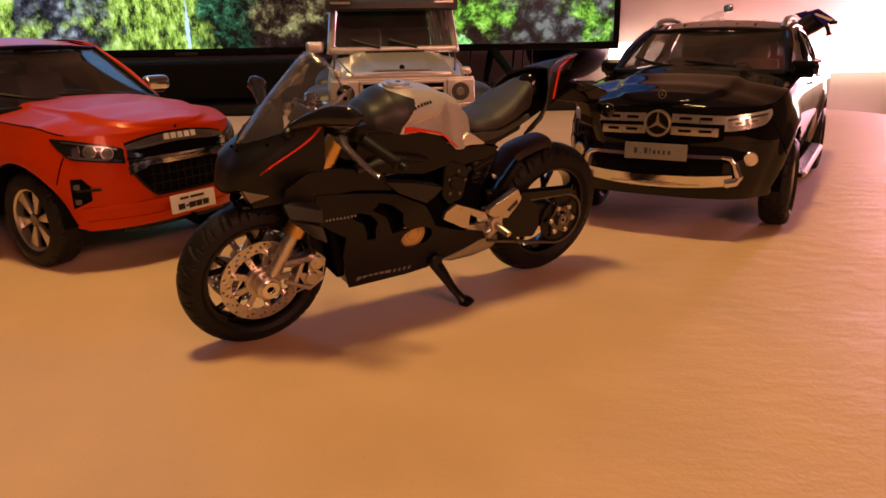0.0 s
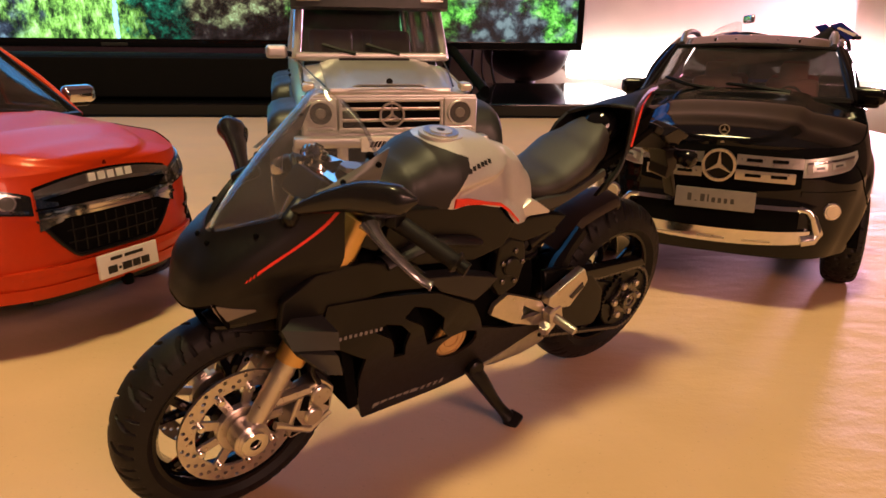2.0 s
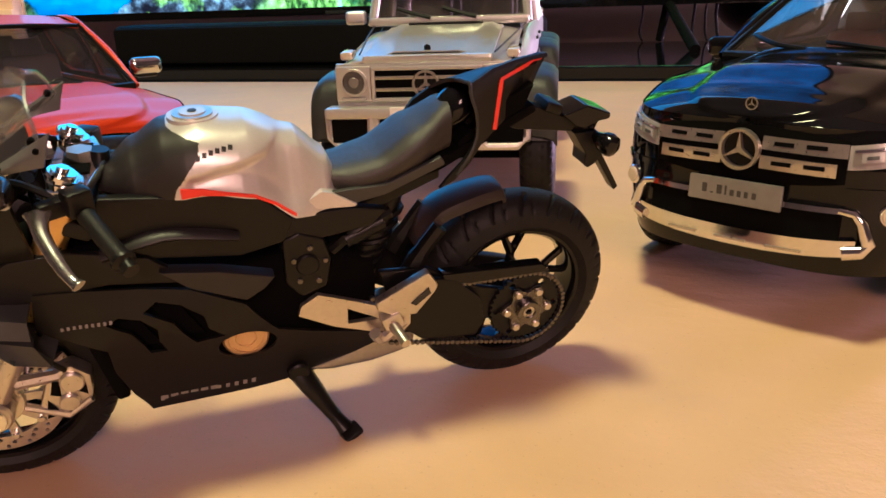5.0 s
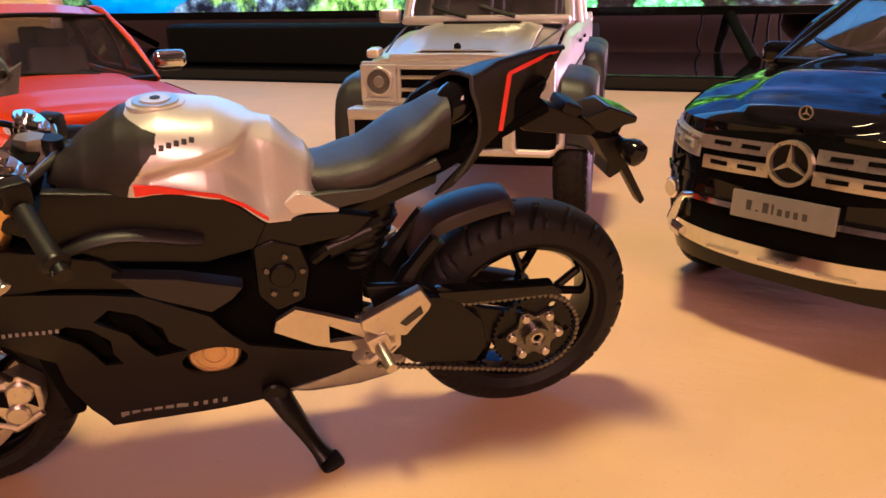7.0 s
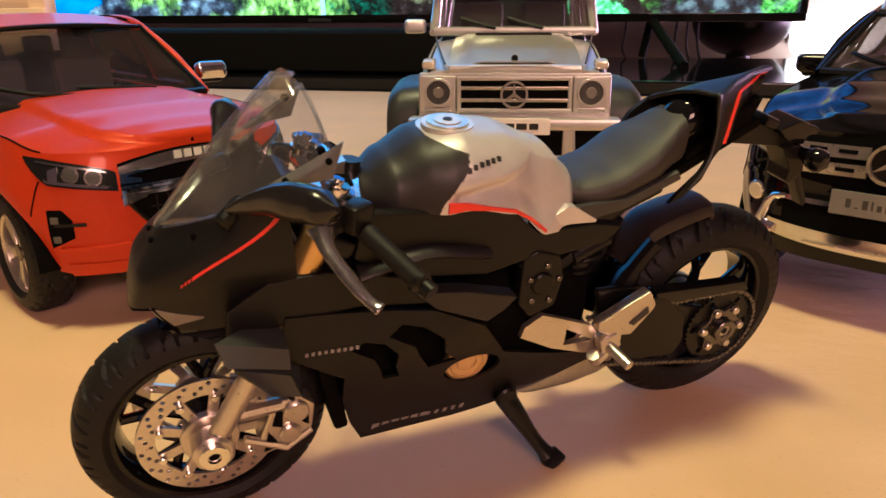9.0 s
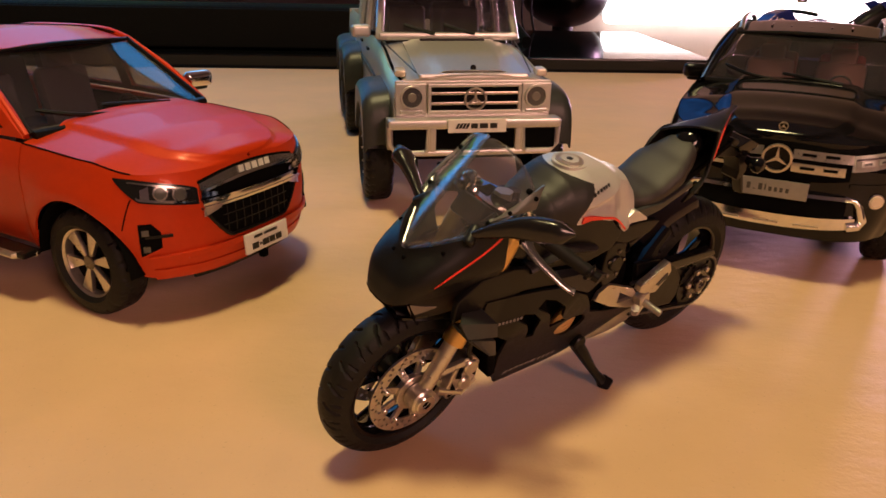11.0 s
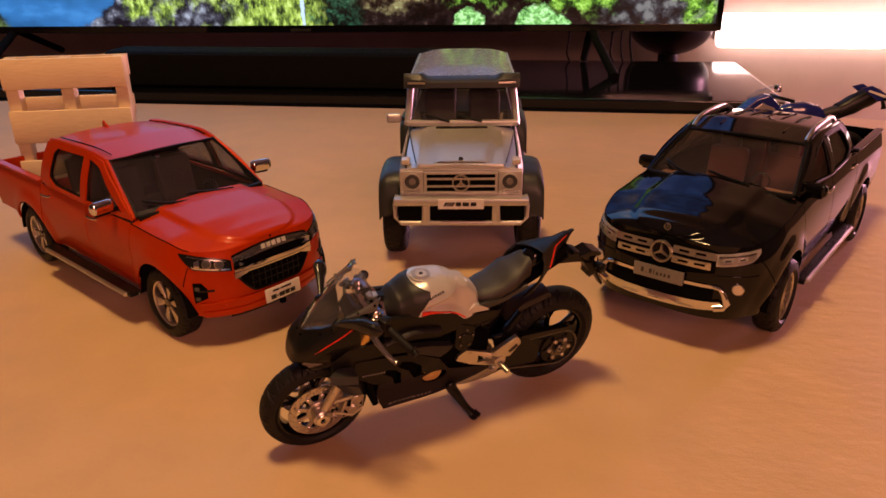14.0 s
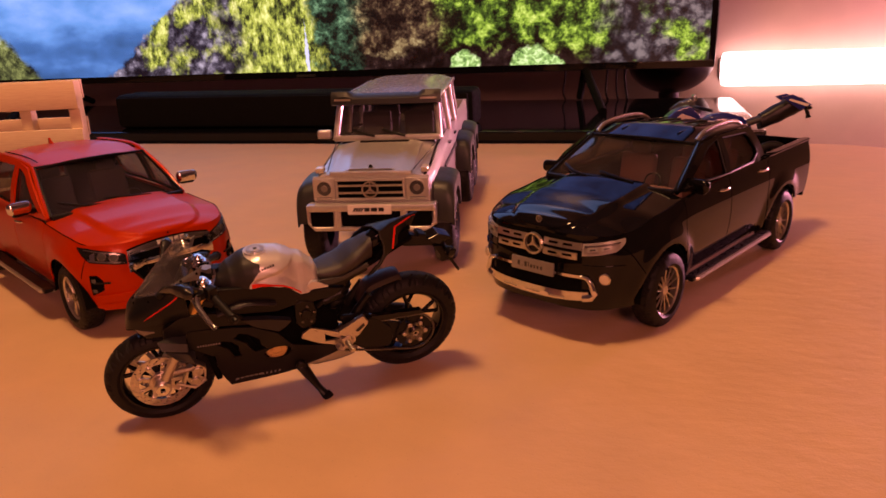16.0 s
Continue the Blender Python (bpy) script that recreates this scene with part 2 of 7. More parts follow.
TABLE = laminate("tabletop_laminate")
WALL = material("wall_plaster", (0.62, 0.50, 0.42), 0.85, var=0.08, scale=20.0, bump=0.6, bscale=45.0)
# Darker copy of the plaster for unseen walls, cutting bounce and reflections.
WALL_DIMMED = material("dimmed_wall_plaster", (0.28, 0.225, 0.185), 0.85, var=0.08, scale=20.0, bump=0.6, bscale=45.0)
# Unseen ceiling, kept dark to hold down bounce and reflections.
CEIL = material("dimmed_ceiling", (0.30, 0.26, 0.22), 0.85)
FLOOR = wood("floor_wood", (0.30, 0.17, 0.09), (0.20, 0.11, 0.05), "Y", 6.0, 8.0)
GLOSS_BLACK = material("gloss_black_glass", (0.005, 0.005, 0.006), 0.06, rvar=0.3, ior=1.4)
CLOTH_BLACK = material("speaker_cloth", (0.004, 0.004, 0.0045), 0.85, ior=1.2, bump=0.5, bscale=2500.0)
PLASTIC_BLACK = material("black_plastic", (0.005, 0.005, 0.0052), 0.36, ior=1.34)
SCREEN = landscape("screen_picture")
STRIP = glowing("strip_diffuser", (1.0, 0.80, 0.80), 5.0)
RED_PAINT = material("orange_red_metallic_paint", (0.48, 0.034, 0.001), 0.44, metal=0.12, var=0.06, scale=4000.0, coat=0.2, ior=1.3)
BLACK_PAINT = material("black_lacquer", (0.004, 0.004, 0.0045), 0.05, rvar=0.05, ior=1.38)
SILVER_PAINT = material("silver_metallic_paint", (0.60, 0.585, 0.56), 0.37, metal=0.65, var=0.05, scale=3000.0, coat=0.45)
ROOF_PAINT = material("silver_roof_paint", (0.5, 0.5, 0.51), 0.26, metal=0.5, coat=0.4)
DARK_GREY = material("dark_grey_plastic", (0.024, 0.026, 0.026), 0.42, bump=0.15)
CHROME = material("chrome", (0.78, 0.77, 0.75), 0.1, metal=1.0, rvar=0.3)
GREY_CHROME = material("grey_chrome", (0.36, 0.35, 0.34), 0.24, metal=0.95)
SATIN = material("satin_silver", (0.62, 0.58, 0.52), 0.3, metal=0.9, var=0.08, scale=900.0)
BLADE_GREY = material("blade_grey", (0.036, 0.038, 0.037), 0.4, var=0.1, scale=900.0)
LAMP_PANEL = material("lamp_panel", (0.22, 0.2, 0.185), 0.35, metal=0.3)
LEVER = material("dull_silver", (0.40, 0.39, 0.38), 0.22, metal=0.95, var=0.25, scale=1200.0)
HUGGER = material("satin_black", (0.020, 0.015, 0.014), 0.38)
MIRROR_BLACK = material("mirror_black", (0.012, 0.011, 0.011), 0.2, ior=1.5)
SCREEN_TRIM = material("dull_grey_trim", (0.11, 0.115, 0.105), 0.38, var=0.1, scale=700.0)
CHAIN_METAL = material("chain_steel", (0.17, 0.16, 0.145), 0.32, metal=0.9)
EXHAUST = material("dull_steel", (0.36, 0.34, 0.31), 0.36, metal=0.8, var=0.2, scale=500.0)
DARK_METAL = material("dark_metal", (0.16, 0.15, 0.145), 0.28, metal=0.95)
GOLD = material("gold_anodised", (0.72, 0.47, 0.17), 0.3, metal=0.85)
BRASS = material("brass_cover", (0.62, 0.42, 0.20), 0.42, metal=0.6, bump=0.3, bscale=1500.0)
RUBBER = material("tyre_rubber", (0.0085, 0.0082, 0.008), 0.55, ior=1.32, var=0.2, scale=600.0, bump=0.2, bscale=3000.0)
MATT_BLACK = material("matt_black_paint", (0.0062, 0.006, 0.0062), 0.40, ior=1.34, var=0.10, scale=900.0, bump=0.06, bscale=3500.0)
MATT_GREY = material("matt_dark_grey_paint", (0.019, 0.018, 0.018), 0.46, ior=1.4, var=0.08, scale=800.0)
SEAT_BLACK = material("seat_foam_black", (0.025, 0.022, 0.021), 0.46, ior=1.5, bump=0.3, bscale=3000.0)
# Near-black for insides, undersides and recesses: their shade is put into the colour.
BLACK_IN = material("dark_interior_shade", (0.0025, 0.0025, 0.0025), 0.9, ior=1.15)
TANK_SILVER = material("brushed_silver_tank", (0.64, 0.63, 0.62), 0.32, metal=0.45, var=0.05, scale=1800.0)
RED_LINE = material("red_stripe", (0.75, 0.035, 0.02), 0.4)
WHITE = material("white_plastic", (0.72, 0.70, 0.66), 0.45)
PLATE_WHITE = material("plate_white", (0.78, 0.76, 0.72), 0.4, var=0.04)
PLATE_GREY = material("plate_grey", (0.34, 0.33, 0.32), 0.35, metal=0.6)
INK = material("black_print", (0.01, 0.01, 0.01), 0.5)
PLATE_INK = material("faded_print", (0.06, 0.058, 0.055), 0.5)
INK_GREY = material("grey_print", (0.24, 0.23, 0.22), 0.5)
PINE = wood("pale_pine", (0.86, 0.71, 0.48), (0.76, 0.59, 0.38), "X", 90.0, 14.0)
SEAT_GREY = material("cabin_grey", (0.075, 0.07, 0.068), 0.7)
SEAT_BROWN = material("cabin_brown", (0.40, 0.23, 0.165), 0.6)
SEAT_RED = material("red_cushion", (0.24, 0.016, 0.016), 0.6)
BLUE_PAINT = material("dark_blue_paint", (0.012, 0.02, 0.16), 0.25, coat=0.8)
LAMP_CLEAR = material("lamp_reflector", (0.55, 0.535, 0.51), 0.2, metal=0.5, coat=0.5)
LAMP_SMOKE = material("smoked_lamp", (0.010, 0.010, 0.010), 0.2, coat=0.3, ior=1.4)
LAMP_DIM = material("dim_lens", (0.09, 0.09, 0.09), 0.25, metal=0.3, coat=0.3)
LAMP_WARM = material("warm_lens", (0.72, 0.62, 0.48), 0.18, metal=0.3, coat=0.6)
TAIL_RED = material("red_lens", (0.30, 0.01, 0.01), 0.2, coat=0.6)


def glass(name, tint, rough=0.02, least=0.05, most=0.75, haze_share=0.0):
    """A thin tinted pane; the last value paints in diffuse white for hazy reflections."""
    m = bpy.data.materials.new(name)
    m.use_nodes = True
    nt = m.node_tree
    nt.nodes.remove(nt.nodes["Principled BSDF"])
    out = nt.nodes["Material Output"]
    tr, gl, mx = nt.nodes.new("ShaderNodeBsdfTransparent"), nt.nodes.new("ShaderNodeBsdfGlossy"), nt.nodes.new("ShaderNodeMixShader")
    lw = nt.nodes.new("ShaderNodeLayerWeight")
    lw.inputs["Blend"].default_value = 0.5
    pw = nt.nodes.new("ShaderNodeMath")
    pw.operation = "POWER"
    pw.inputs[1].default_value = 3.5
    nt.links.new(lw.outputs["Facing"], pw.inputs[0])
    fr = nt.nodes.new("ShaderNodeMapRange")
    fr.inputs["To Min"].default_value, fr.inputs["To Max"].default_value = least, most
    nt.links.new(pw.outputs[0], fr.inputs["Value"])
    tr.inputs["Color"].default_value = (*tint, 1)
    gl.inputs["Roughness"].default_value = rough
    nt.links.new(fr.outputs[0], mx.inputs[0])
    nt.links.new(tr.outputs[0], mx.inputs[1])
    nt.links.new(gl.outputs[0], mx.inputs[2])
    tc, ns, fl = nt.nodes.new("ShaderNodeTexCoord"), nt.nodes.new("ShaderNodeTexNoise"), nt.nodes.new("ShaderNodeMapRange")
    ns.inputs["Scale"].default_value, ns.inputs["Detail"].default_value = 70.0, 5.0
    fl.inputs["From Min"].default_value, fl.inputs["From Max"].default_value = 0.3, 0.7
    fl.inputs["To Min"].default_value, fl.inputs["To Max"].default_value = 0.5 * haze_share, 1.5 * haze_share
    # Diffuse white stands in for the reflections that haze a pane.
    haze_bsdf, over = nt.nodes.new("ShaderNodeBsdfDiffuse"), nt.nodes.new("ShaderNodeMixShader")
    haze_bsdf.inputs["Color"].default_value = (0.7, 0.68, 0.66, 1)
    nt.links.new(tc.outputs["Object"], ns.inputs["Vector"])
    nt.links.new(ns.outputs["Fac"], fl.inputs["Value"])
    nt.links.new(fl.outputs[0], over.inputs[0])
    nt.links.new(mx.outputs[0], over.inputs[1])
    nt.links.new(haze_bsdf.outputs[0], over.inputs[2])
    nt.links.new(over.outputs[0], out.inputs["Surface"])
    return m


GLASS_CLEAR = glass("clear_plastic", (0.93, 0.93, 0.93), 0.10, 0.08, 0.6, 0.03)
GLASS_GREY = glass("smoked_window", (0.76, 0.76, 0.76), 0.03, 0.05, 0.6, 0.006)
GLASS_CAB = glass("grey_side_window", (0.72, 0.71, 0.70), 0.03, 0.05, 0.5, 0.006)
GLASS_DARK = glass("dark_window", (0.74, 0.70, 0.67), 0.03, 0.06, 0.5, 0.012)
GLASS_EDGE = glass("plastic_edge", (0.85, 0.87, 0.9), 0.26, 0.22, 0.8)
GLASS_SIDE = glass("side_window_tint", (0.42, 0.40, 0.39), 0.03, 0.05, 0.5)
GLASS_REAR = glass("rear_window_tint", (0.13, 0.125, 0.12), 0.03, 0.05, 0.5)
GLASS_DEEP = glass("deep_window", (0.62, 0.60, 0.58), 0.03, 0.06, 0.5, 0.02)

# ---- shapes (millimetres) ----
def part(name, bm, mat, parent=None, label="", sharp=38):
    """Links a bmesh drawn in millimetres as one mesh object under its thing."""
    bmesh.ops.scale(bm, vec=(0.001, 0.001, 0.001), verts=bm.verts)
    bmesh.ops.recalc_face_normals(bm, faces=bm.faces)
    me = bpy.data.meshes.new(name)
    bm.to_mesh(me)
    bm.free()
    me.polygons.foreach_set("use_smooth", [True] * len(me.polygons))
    me.set_sharp_from_angle(angle=radians(sharp))
    me.materials.append(mat)
    ob = new(name, me)
    ob.parent = parent
    if name not in ("plank", "stringer", "bolt", "lettering", "spoke", "grille_rib", "chain_link") and len(me.polygons) < 1200:
        even = ob.modifiers.new("even_normals", "WEIGHTED_NORMAL")
        even.keep_sharp, even.weight = True, 100
    if mat.name in ("clear_plastic", "smoked_window", "dark_window", "deep_window", "rear_window_tint", "side_window_tint", "plastic_edge", "grey_side_window"):
        ob.visible_shadow = False
    if label:
        tagged(ob, label)
    return ob


def thing(name, m, label, category, group="", kind=""):
    ob = new(name, None)
    ob.empty_display_size = 0.01
    ob.matrix_world = m
    return tagged(ob, label, category, group, kind)


def sheet(bm, rows, close_u=False, close_v=False):
    """Faces over a grid of points."""
    vs = [[bm.verts.new(p) for p in r] for r in rows]
    nu, nv = len(vs), len(vs[0])
    for i in range(nu if close_u else nu - 1):
        for j in range(nv if close_v else nv - 1):
            a, b, c, d = vs[i][j], vs[(i + 1) % nu][j], vs[(i + 1) % nu][(j + 1) % nv], vs[i][(j + 1) % nv]
            try:
                bm.faces.new((a, b, c, d))
            except ValueError:
                pass
    return vs


def panel(rows, thick=0.8, close_u=False):
    bm = bmesh.new()
    sheet(bm, rows, close_u)
    bmesh.ops.remove_doubles(bm, verts=bm.verts, dist=0.01)
    bmesh.ops.recalc_face_normals(bm, faces=bm.faces)
    bmesh.ops.solidify(bm, geom=bm.faces[:], thickness=thick)
    return bm


def box(bm, c, s, bevel=0.0, rot=(0, 0, 0), seg=2):
    m = Matrix.LocRotScale(c, Euler([radians(a) for a in rot]), s)
    g = bmesh.ops.create_cube(bm, size=1.0, matrix=m)
    if bevel:
        es = list({e for v in g["verts"] for e in v.link_edges})
        bmesh.ops.bevel(bm, geom=es, offset=bevel, segments=seg, profile=0.5, affect="EDGES")
    return bm


def boxes(*args, **kw):
    return box(bmesh.new(), *args, **kw)


def tube(bm, pts, radii, n=10, caps=True, flat=1.0):
    """A swept tube; flat squeezes its section."""
    pts = [Vector(p) for p in pts]
    if not isinstance(radii, (list, tuple)):
        radii = [radii] * len(pts)
    rings = []
    side = None
    for i, p in enumerate(pts):
        d = (pts[min(i + 1, len(pts) - 1)] - pts[max(i - 1, 0)]).normalized()
        ref = side if side is not None else (Vector((0, 0, 1)) if abs(d.z) < 0.9 else Vector((1, 0, 0))).cross(d)
        u = (ref - d * ref.dot(d)).normalized()
        side = u
        w = d.cross(u)
        rings.append([p + (u * math.cos(a) + w * math.sin(a) * flat) * radii[i] for a in [2 * math.pi * k / n for k in range(n)]])
    vs = sheet(bm, rings, close_v=True)
    if caps:
        bm.faces.new(vs[0][::-1])
        bm.faces.new(vs[-1])
    return bm


def tubes(*args, **kw):
    return tube(bmesh.new(), *args, **kw)


def spline(pts, n=6):
    """Catmull-Rom points through pts."""
    pts = [Vector(p) for p in pts]
    out = []
    for i in range(len(pts) - 1):
        p0, p1, p2, p3 = pts[max(i - 1, 0)], pts[i], pts[i + 1], pts[min(i + 2, len(pts) - 1)]
        for k in range(n):
            t = k / n
            out.append(0.5 * (2 * p1 + (p2 - p0) * t + (2 * p0 - 5 * p1 + 4 * p2 - p3) * t * t + (3 * p1 - p0 - 3 * p2 + p3) * t ** 3))
    return out + [pts[-1]]


def lathe(bm, prof, n=48, c=(0, 0, 0), closed=True):
    """Turns (radius, y) points round the y axis through c."""
    rows = []
    for k in range(n):
        a = 2 * math.pi * k / n
        rows.append([(c[0] + r * math.cos(a), c[1] + y, c[2] + r * math.sin(a)) for r, y in prof])
    sheet(bm, rows, close_u=True, close_v=closed)
    return bm


def disc(bm, c, r, y0, y1, n=32, r_in=0.0, bevel=0.15):
    b = min(bevel, abs(y1 - y0) * 0.3)
    lo, hi = min(y0, y1), max(y0, y1)
    if r_in:
        prof = [(r_in, lo), (r - b, lo), (r, lo + b), (r, hi - b), (r - b, hi), (r_in, hi)]
        return lathe(bm, prof, n, c)
    prof = [(0.001, lo), (r - b, lo), (r, lo + b), (r, hi - b), (r - b, hi), (0.001, hi)]
    return lathe(bm, prof, n, c, closed=False)


def prism(bm, outline, y0, y1, bevel=0.0, yfun=None):
    """Extrudes an (x, z) outline from y0 to y1; yfun(x, z) shifts y."""
    f = yfun or (lambda x, z: 0.0)
    a = [bm.verts.new((x, y0 + f(x, z), z)) for x, z in outline]
    b = [bm.verts.new((x, y1 + f(x, z), z)) for x, z in outline]
    n = len(outline)
    faces = [bm.faces.new(a), bm.faces.new(b[::-1])]
    for i in range(n):
        faces.append(bm.faces.new((a[i], b[i], b[(i + 1) % n], a[(i + 1) % n])))
    bmesh.ops.recalc_face_normals(bm, faces=faces)
    if bevel:
        es = list({e for fc in faces for e in fc.edges})
        bmesh.ops.bevel(bm, geom=es, offset=bevel, segments=2, profile=0.5, affect="EDGES", clamp_overlap=True)
    return bm


def prisms(*args, **kw):
    return prism(bmesh.new(), *args, **kw)


def holed(outline, holes, yfun, thick=1.0, step=2.0):
    """A panel in (x, z) with holes cut right through, laid on y = yfun(x, z)."""
    bm = bmesh.new()
    edges = []
    for loop in (outline, *holes):
        pts = []
        for i, p in enumerate(loop):
            q = loop[(i + 1) % len(loop)]
            k = max(1, int(math.dist(p, q) / step))
            pts += [(p[0] + (q[0] - p[0]) * j / k, p[1] + (q[1] - p[1]) * j / k) for j in range(k)]
        vs = [bm.verts.new((x, 0, z)) for x, z in pts]
        edges += [bm.edges.new((vs[i], vs[(i + 1) % len(vs)])) for i in range(len(vs))]
    bmesh.ops.triangle_fill(bm, use_beauty=True, edges=edges, normal=(0, 1, 0))
    bmesh.ops.recalc_face_normals(bm, faces=bm.faces)
    for v in bm.verts:
        v.co.y = yfun(v.co.x, v.co.z)
    bmesh.ops.solidify(bm, geom=bm.faces[:], thickness=thick)
    return bm


def mirrored(bm):
    """The same shape on the other side, y to -y."""
    b2 = bm.copy()
    for v in b2.verts:
        v.co.y = -v.co.y
    bmesh.ops.reverse_faces(b2, faces=b2.faces)
    return b2


def lerp(a, b, t):
    return a + (b - a) * t


def ease(t):
    t = min(1.0, max(0.0, t))
    return t * t * (3 - 2 * t)


def table_of(xs, ys):
    """A function that runs smoothly through the points (xs rising)."""
    def f(x):
        if x <= xs[0]:
            return ys[0]
        for i in range(len(xs) - 1):
            if x <= xs[i + 1]:
                return lerp(ys[i], ys[i + 1], ease((x - xs[i]) / (xs[i + 1] - xs[i])) * 0.5 + 0.5 * (x - xs[i]) / (xs[i + 1] - xs[i]))
        return ys[-1]
    return f


def ring_points(cx, cz, rx, rz, n=24):
    return [(cx + rx * math.cos(2 * math.pi * k / n), cz + rz * math.sin(2 * math.pi * k / n)) for k in range(n)]


def tyre(bm, R, w, rim, n=240, grooves=0, square=2.6, c=(0, 0, 0)):
    """A tyre round the y axis, its tread cut by slanting grooves."""
    m = 22
    rows = []
    for k in range(n):
        a = 2 * math.pi * k / n
        row = []
        for j in range(m + 1):
            s = -1 + 2 * j / m
            y = s * w / 2
            h = (1 - abs(s) ** square) ** (1 / 2.0)
            r = rim + (R - rim) * (0.18 + 0.82 * h)
            if grooves and abs(s) < 0.86:
                ph = (a * grooves / (2 * math.pi) + (0.22 + 0.5 * abs(s)) * (1 if s > 0 else 1) + (0.5 if s > 0 else 0)) % 1.0
                if ph < 0.10 and abs(s) > 0.12:
                    r -= 0.8
                ph2 = (a * grooves / (2 * math.pi) + 0.55 + 0.15 * abs(s)) % 1.0
                if ph2 < 0.08 and abs(s) > 0.55:
                    r -= 0.7
            row.append((c[0] + r * math.cos(a), c[1] + y, c[2] + r * math.sin(a)))
        row.append((c[0] + (rim - 0.8) * math.cos(a), c[1] + w * 0.36, c[2] + (rim - 0.8) * math.sin(a)))
        row.append((c[0] + (rim - 0.8) * math.cos(a), c[1] - w * 0.36, c[2] + (rim - 0.8) * math.sin(a)))
        rows.append(row)
    sheet(bm, rows, close_u=True, close_v=True)
    return bm

# ---- the room ----
def slab(name, x0, x1, y0, y1, z0, z1, mat, label):
    ob = part(name, boxes(((x0 + x1) / 2, (y0 + y1) / 2, (z0 + z1) / 2), (x1 - x0, y1 - y0, z1 - z0)), mat)
    return tagged(ob, label, name.split("_")[0], "", "structure")


slab("floor", -2600, 2400, -2600, 1700, -780, -740, FLOOR, "brown wooden floor of the room")
slab("wall_north", -2600, 2400, 1560, 1680, -740, 1700, WALL, "rough cream plaster wall behind the television")
slab("wall_south", -2600, 2400, -2720, -2600, -740, 1700, WALL_DIMMED, "unseen plaster wall, darkened to cut bounce light")
slab("wall_east", 2400, 2520, -2600, 1560, -740, 1700, WALL_DIMMED, "unseen plaster wall, darkened to cut bounce light")
slab("wall_west", -2720, -2600, -2600, 1560, -740, 1700, WALL_DIMMED, "unseen plaster wall, darkened to cut bounce light")
slab("ceiling", -2600, 2400, -2600, 1560, 1700, 1760, CEIL, "unseen ceiling, darkened to cut bounce light")


def build_table():
    t = thing("table", pose(0, 0, -0.74), "peach laminate table with a rounded corner", "table")
    out = [(-1250, 950), (-1250, -700), (500, -700)]
    for k in range(13):
        a = k / 12 * math.pi / 2
        out.append((370 + 130 * math.cos(a), 820 + 130 * math.sin(a)))
    bm = bmesh.new()
    lo = [bm.verts.new((x, y, 712)) for x, y in out]
    hi = [bm.verts.new((x, y, 740)) for x, y in out]
    bm.faces.new(lo[::-1])
    top = bm.faces.new(hi)
    for i in range(len(out)):
        bm.faces.new((lo[i], lo[(i + 1) % len(out)], hi[(i + 1) % len(out)], hi[i]))
    bmesh.ops.bevel(bm, geom=list(top.edges), offset=3.0, segments=3, profile=0.5, affect="EDGES")
    part("tabletop", bm, TABLE, t)
    for x in (-1150, 400):
        for y in (-600, 840):
            part("leg", boxes((x, y, 356), (60, 60, 712), 4), FLOOR, t)


build_table()


def build_bench():
    b = thing("tv_bench", pose(0, 0, -0.74), "low black glossy television bench behind the table", "tv bench")
    part("bench_top", boxes((-545, 1130, 743), (1740, 336, 24), 2.5), GLOSS_BLACK, b)
    part("carcass", boxes((-545, 1135, 380), (1700, 310, 700), 3), PLASTIC_BLACK, b)
    part("plinth", boxes((-545, 1135, 15), (1640, 290, 30), 2), PLASTIC_BLACK, b)


build_bench()


def build_tv():
    m = pose(0.291, 1.285, 0.067, 0, 0, 3.5)
    tv = thing("television", m, "large black flat television showing a wooded gorge with water", "television")
    W, H = 1450, 830
    bm = bmesh.new()
    box(bm, (-W / 2, 14, H / 2), (W, 34, H), 3)
    part("casing", bm, PLASTIC_BLACK, tv)
    bezel = bmesh.new()
    for c, s in (((-W / 2, -5, 6), (W, 6, 12)), ((-W / 2, -5, H - 5), (W, 6, 10)), ((-5, -5, H / 2), (10, 6, H - 22)), ((-W + 5, -5, H / 2), (10, 6, H - 22))):
        box(bezel, c, s, 1.0)
    part("bezel", bezel, GLOSS_BLACK, tv)
    part("maker_badge", boxes((-W / 2 + 20, -9, 4), (36, 3, 5), 0.8), DARK_GREY, tv)
    sc = bmesh.new()
    box(sc, (-W / 2, -4.5, H / 2), (W - 20, 1.0, H - 22))
    part("screen", sc, SCREEN, tv, "lit screen with rocks, blue water and green trees")
    for x in (-210, -1240):
        leg = bmesh.new()
        tube(leg, [(x, 8, 4), (x + 26, -150, -50)], 7, 10)
        tube(leg, [(x, 8, 4), (x - 8, 150 if x < -800 else 20, -50)], 6, 10)
        part("tv_leg", leg, CLOTH_BLACK, tv)


build_tv()


def build_soundbar():
    s = thing("centre_speaker", pose(-0.350, 1.02, 0.015), "long black cloth-covered soundbar below the television", "soundbar")
    part("cabinet", boxes((0, 8, 26), (582, 62, 52), 8), CLOTH_BLACK, s)
    part("grille_cloth", boxes((0, -25, 26), (566, 6, 46), 2.5), CLOTH_BLACK, s)


build_soundbar()


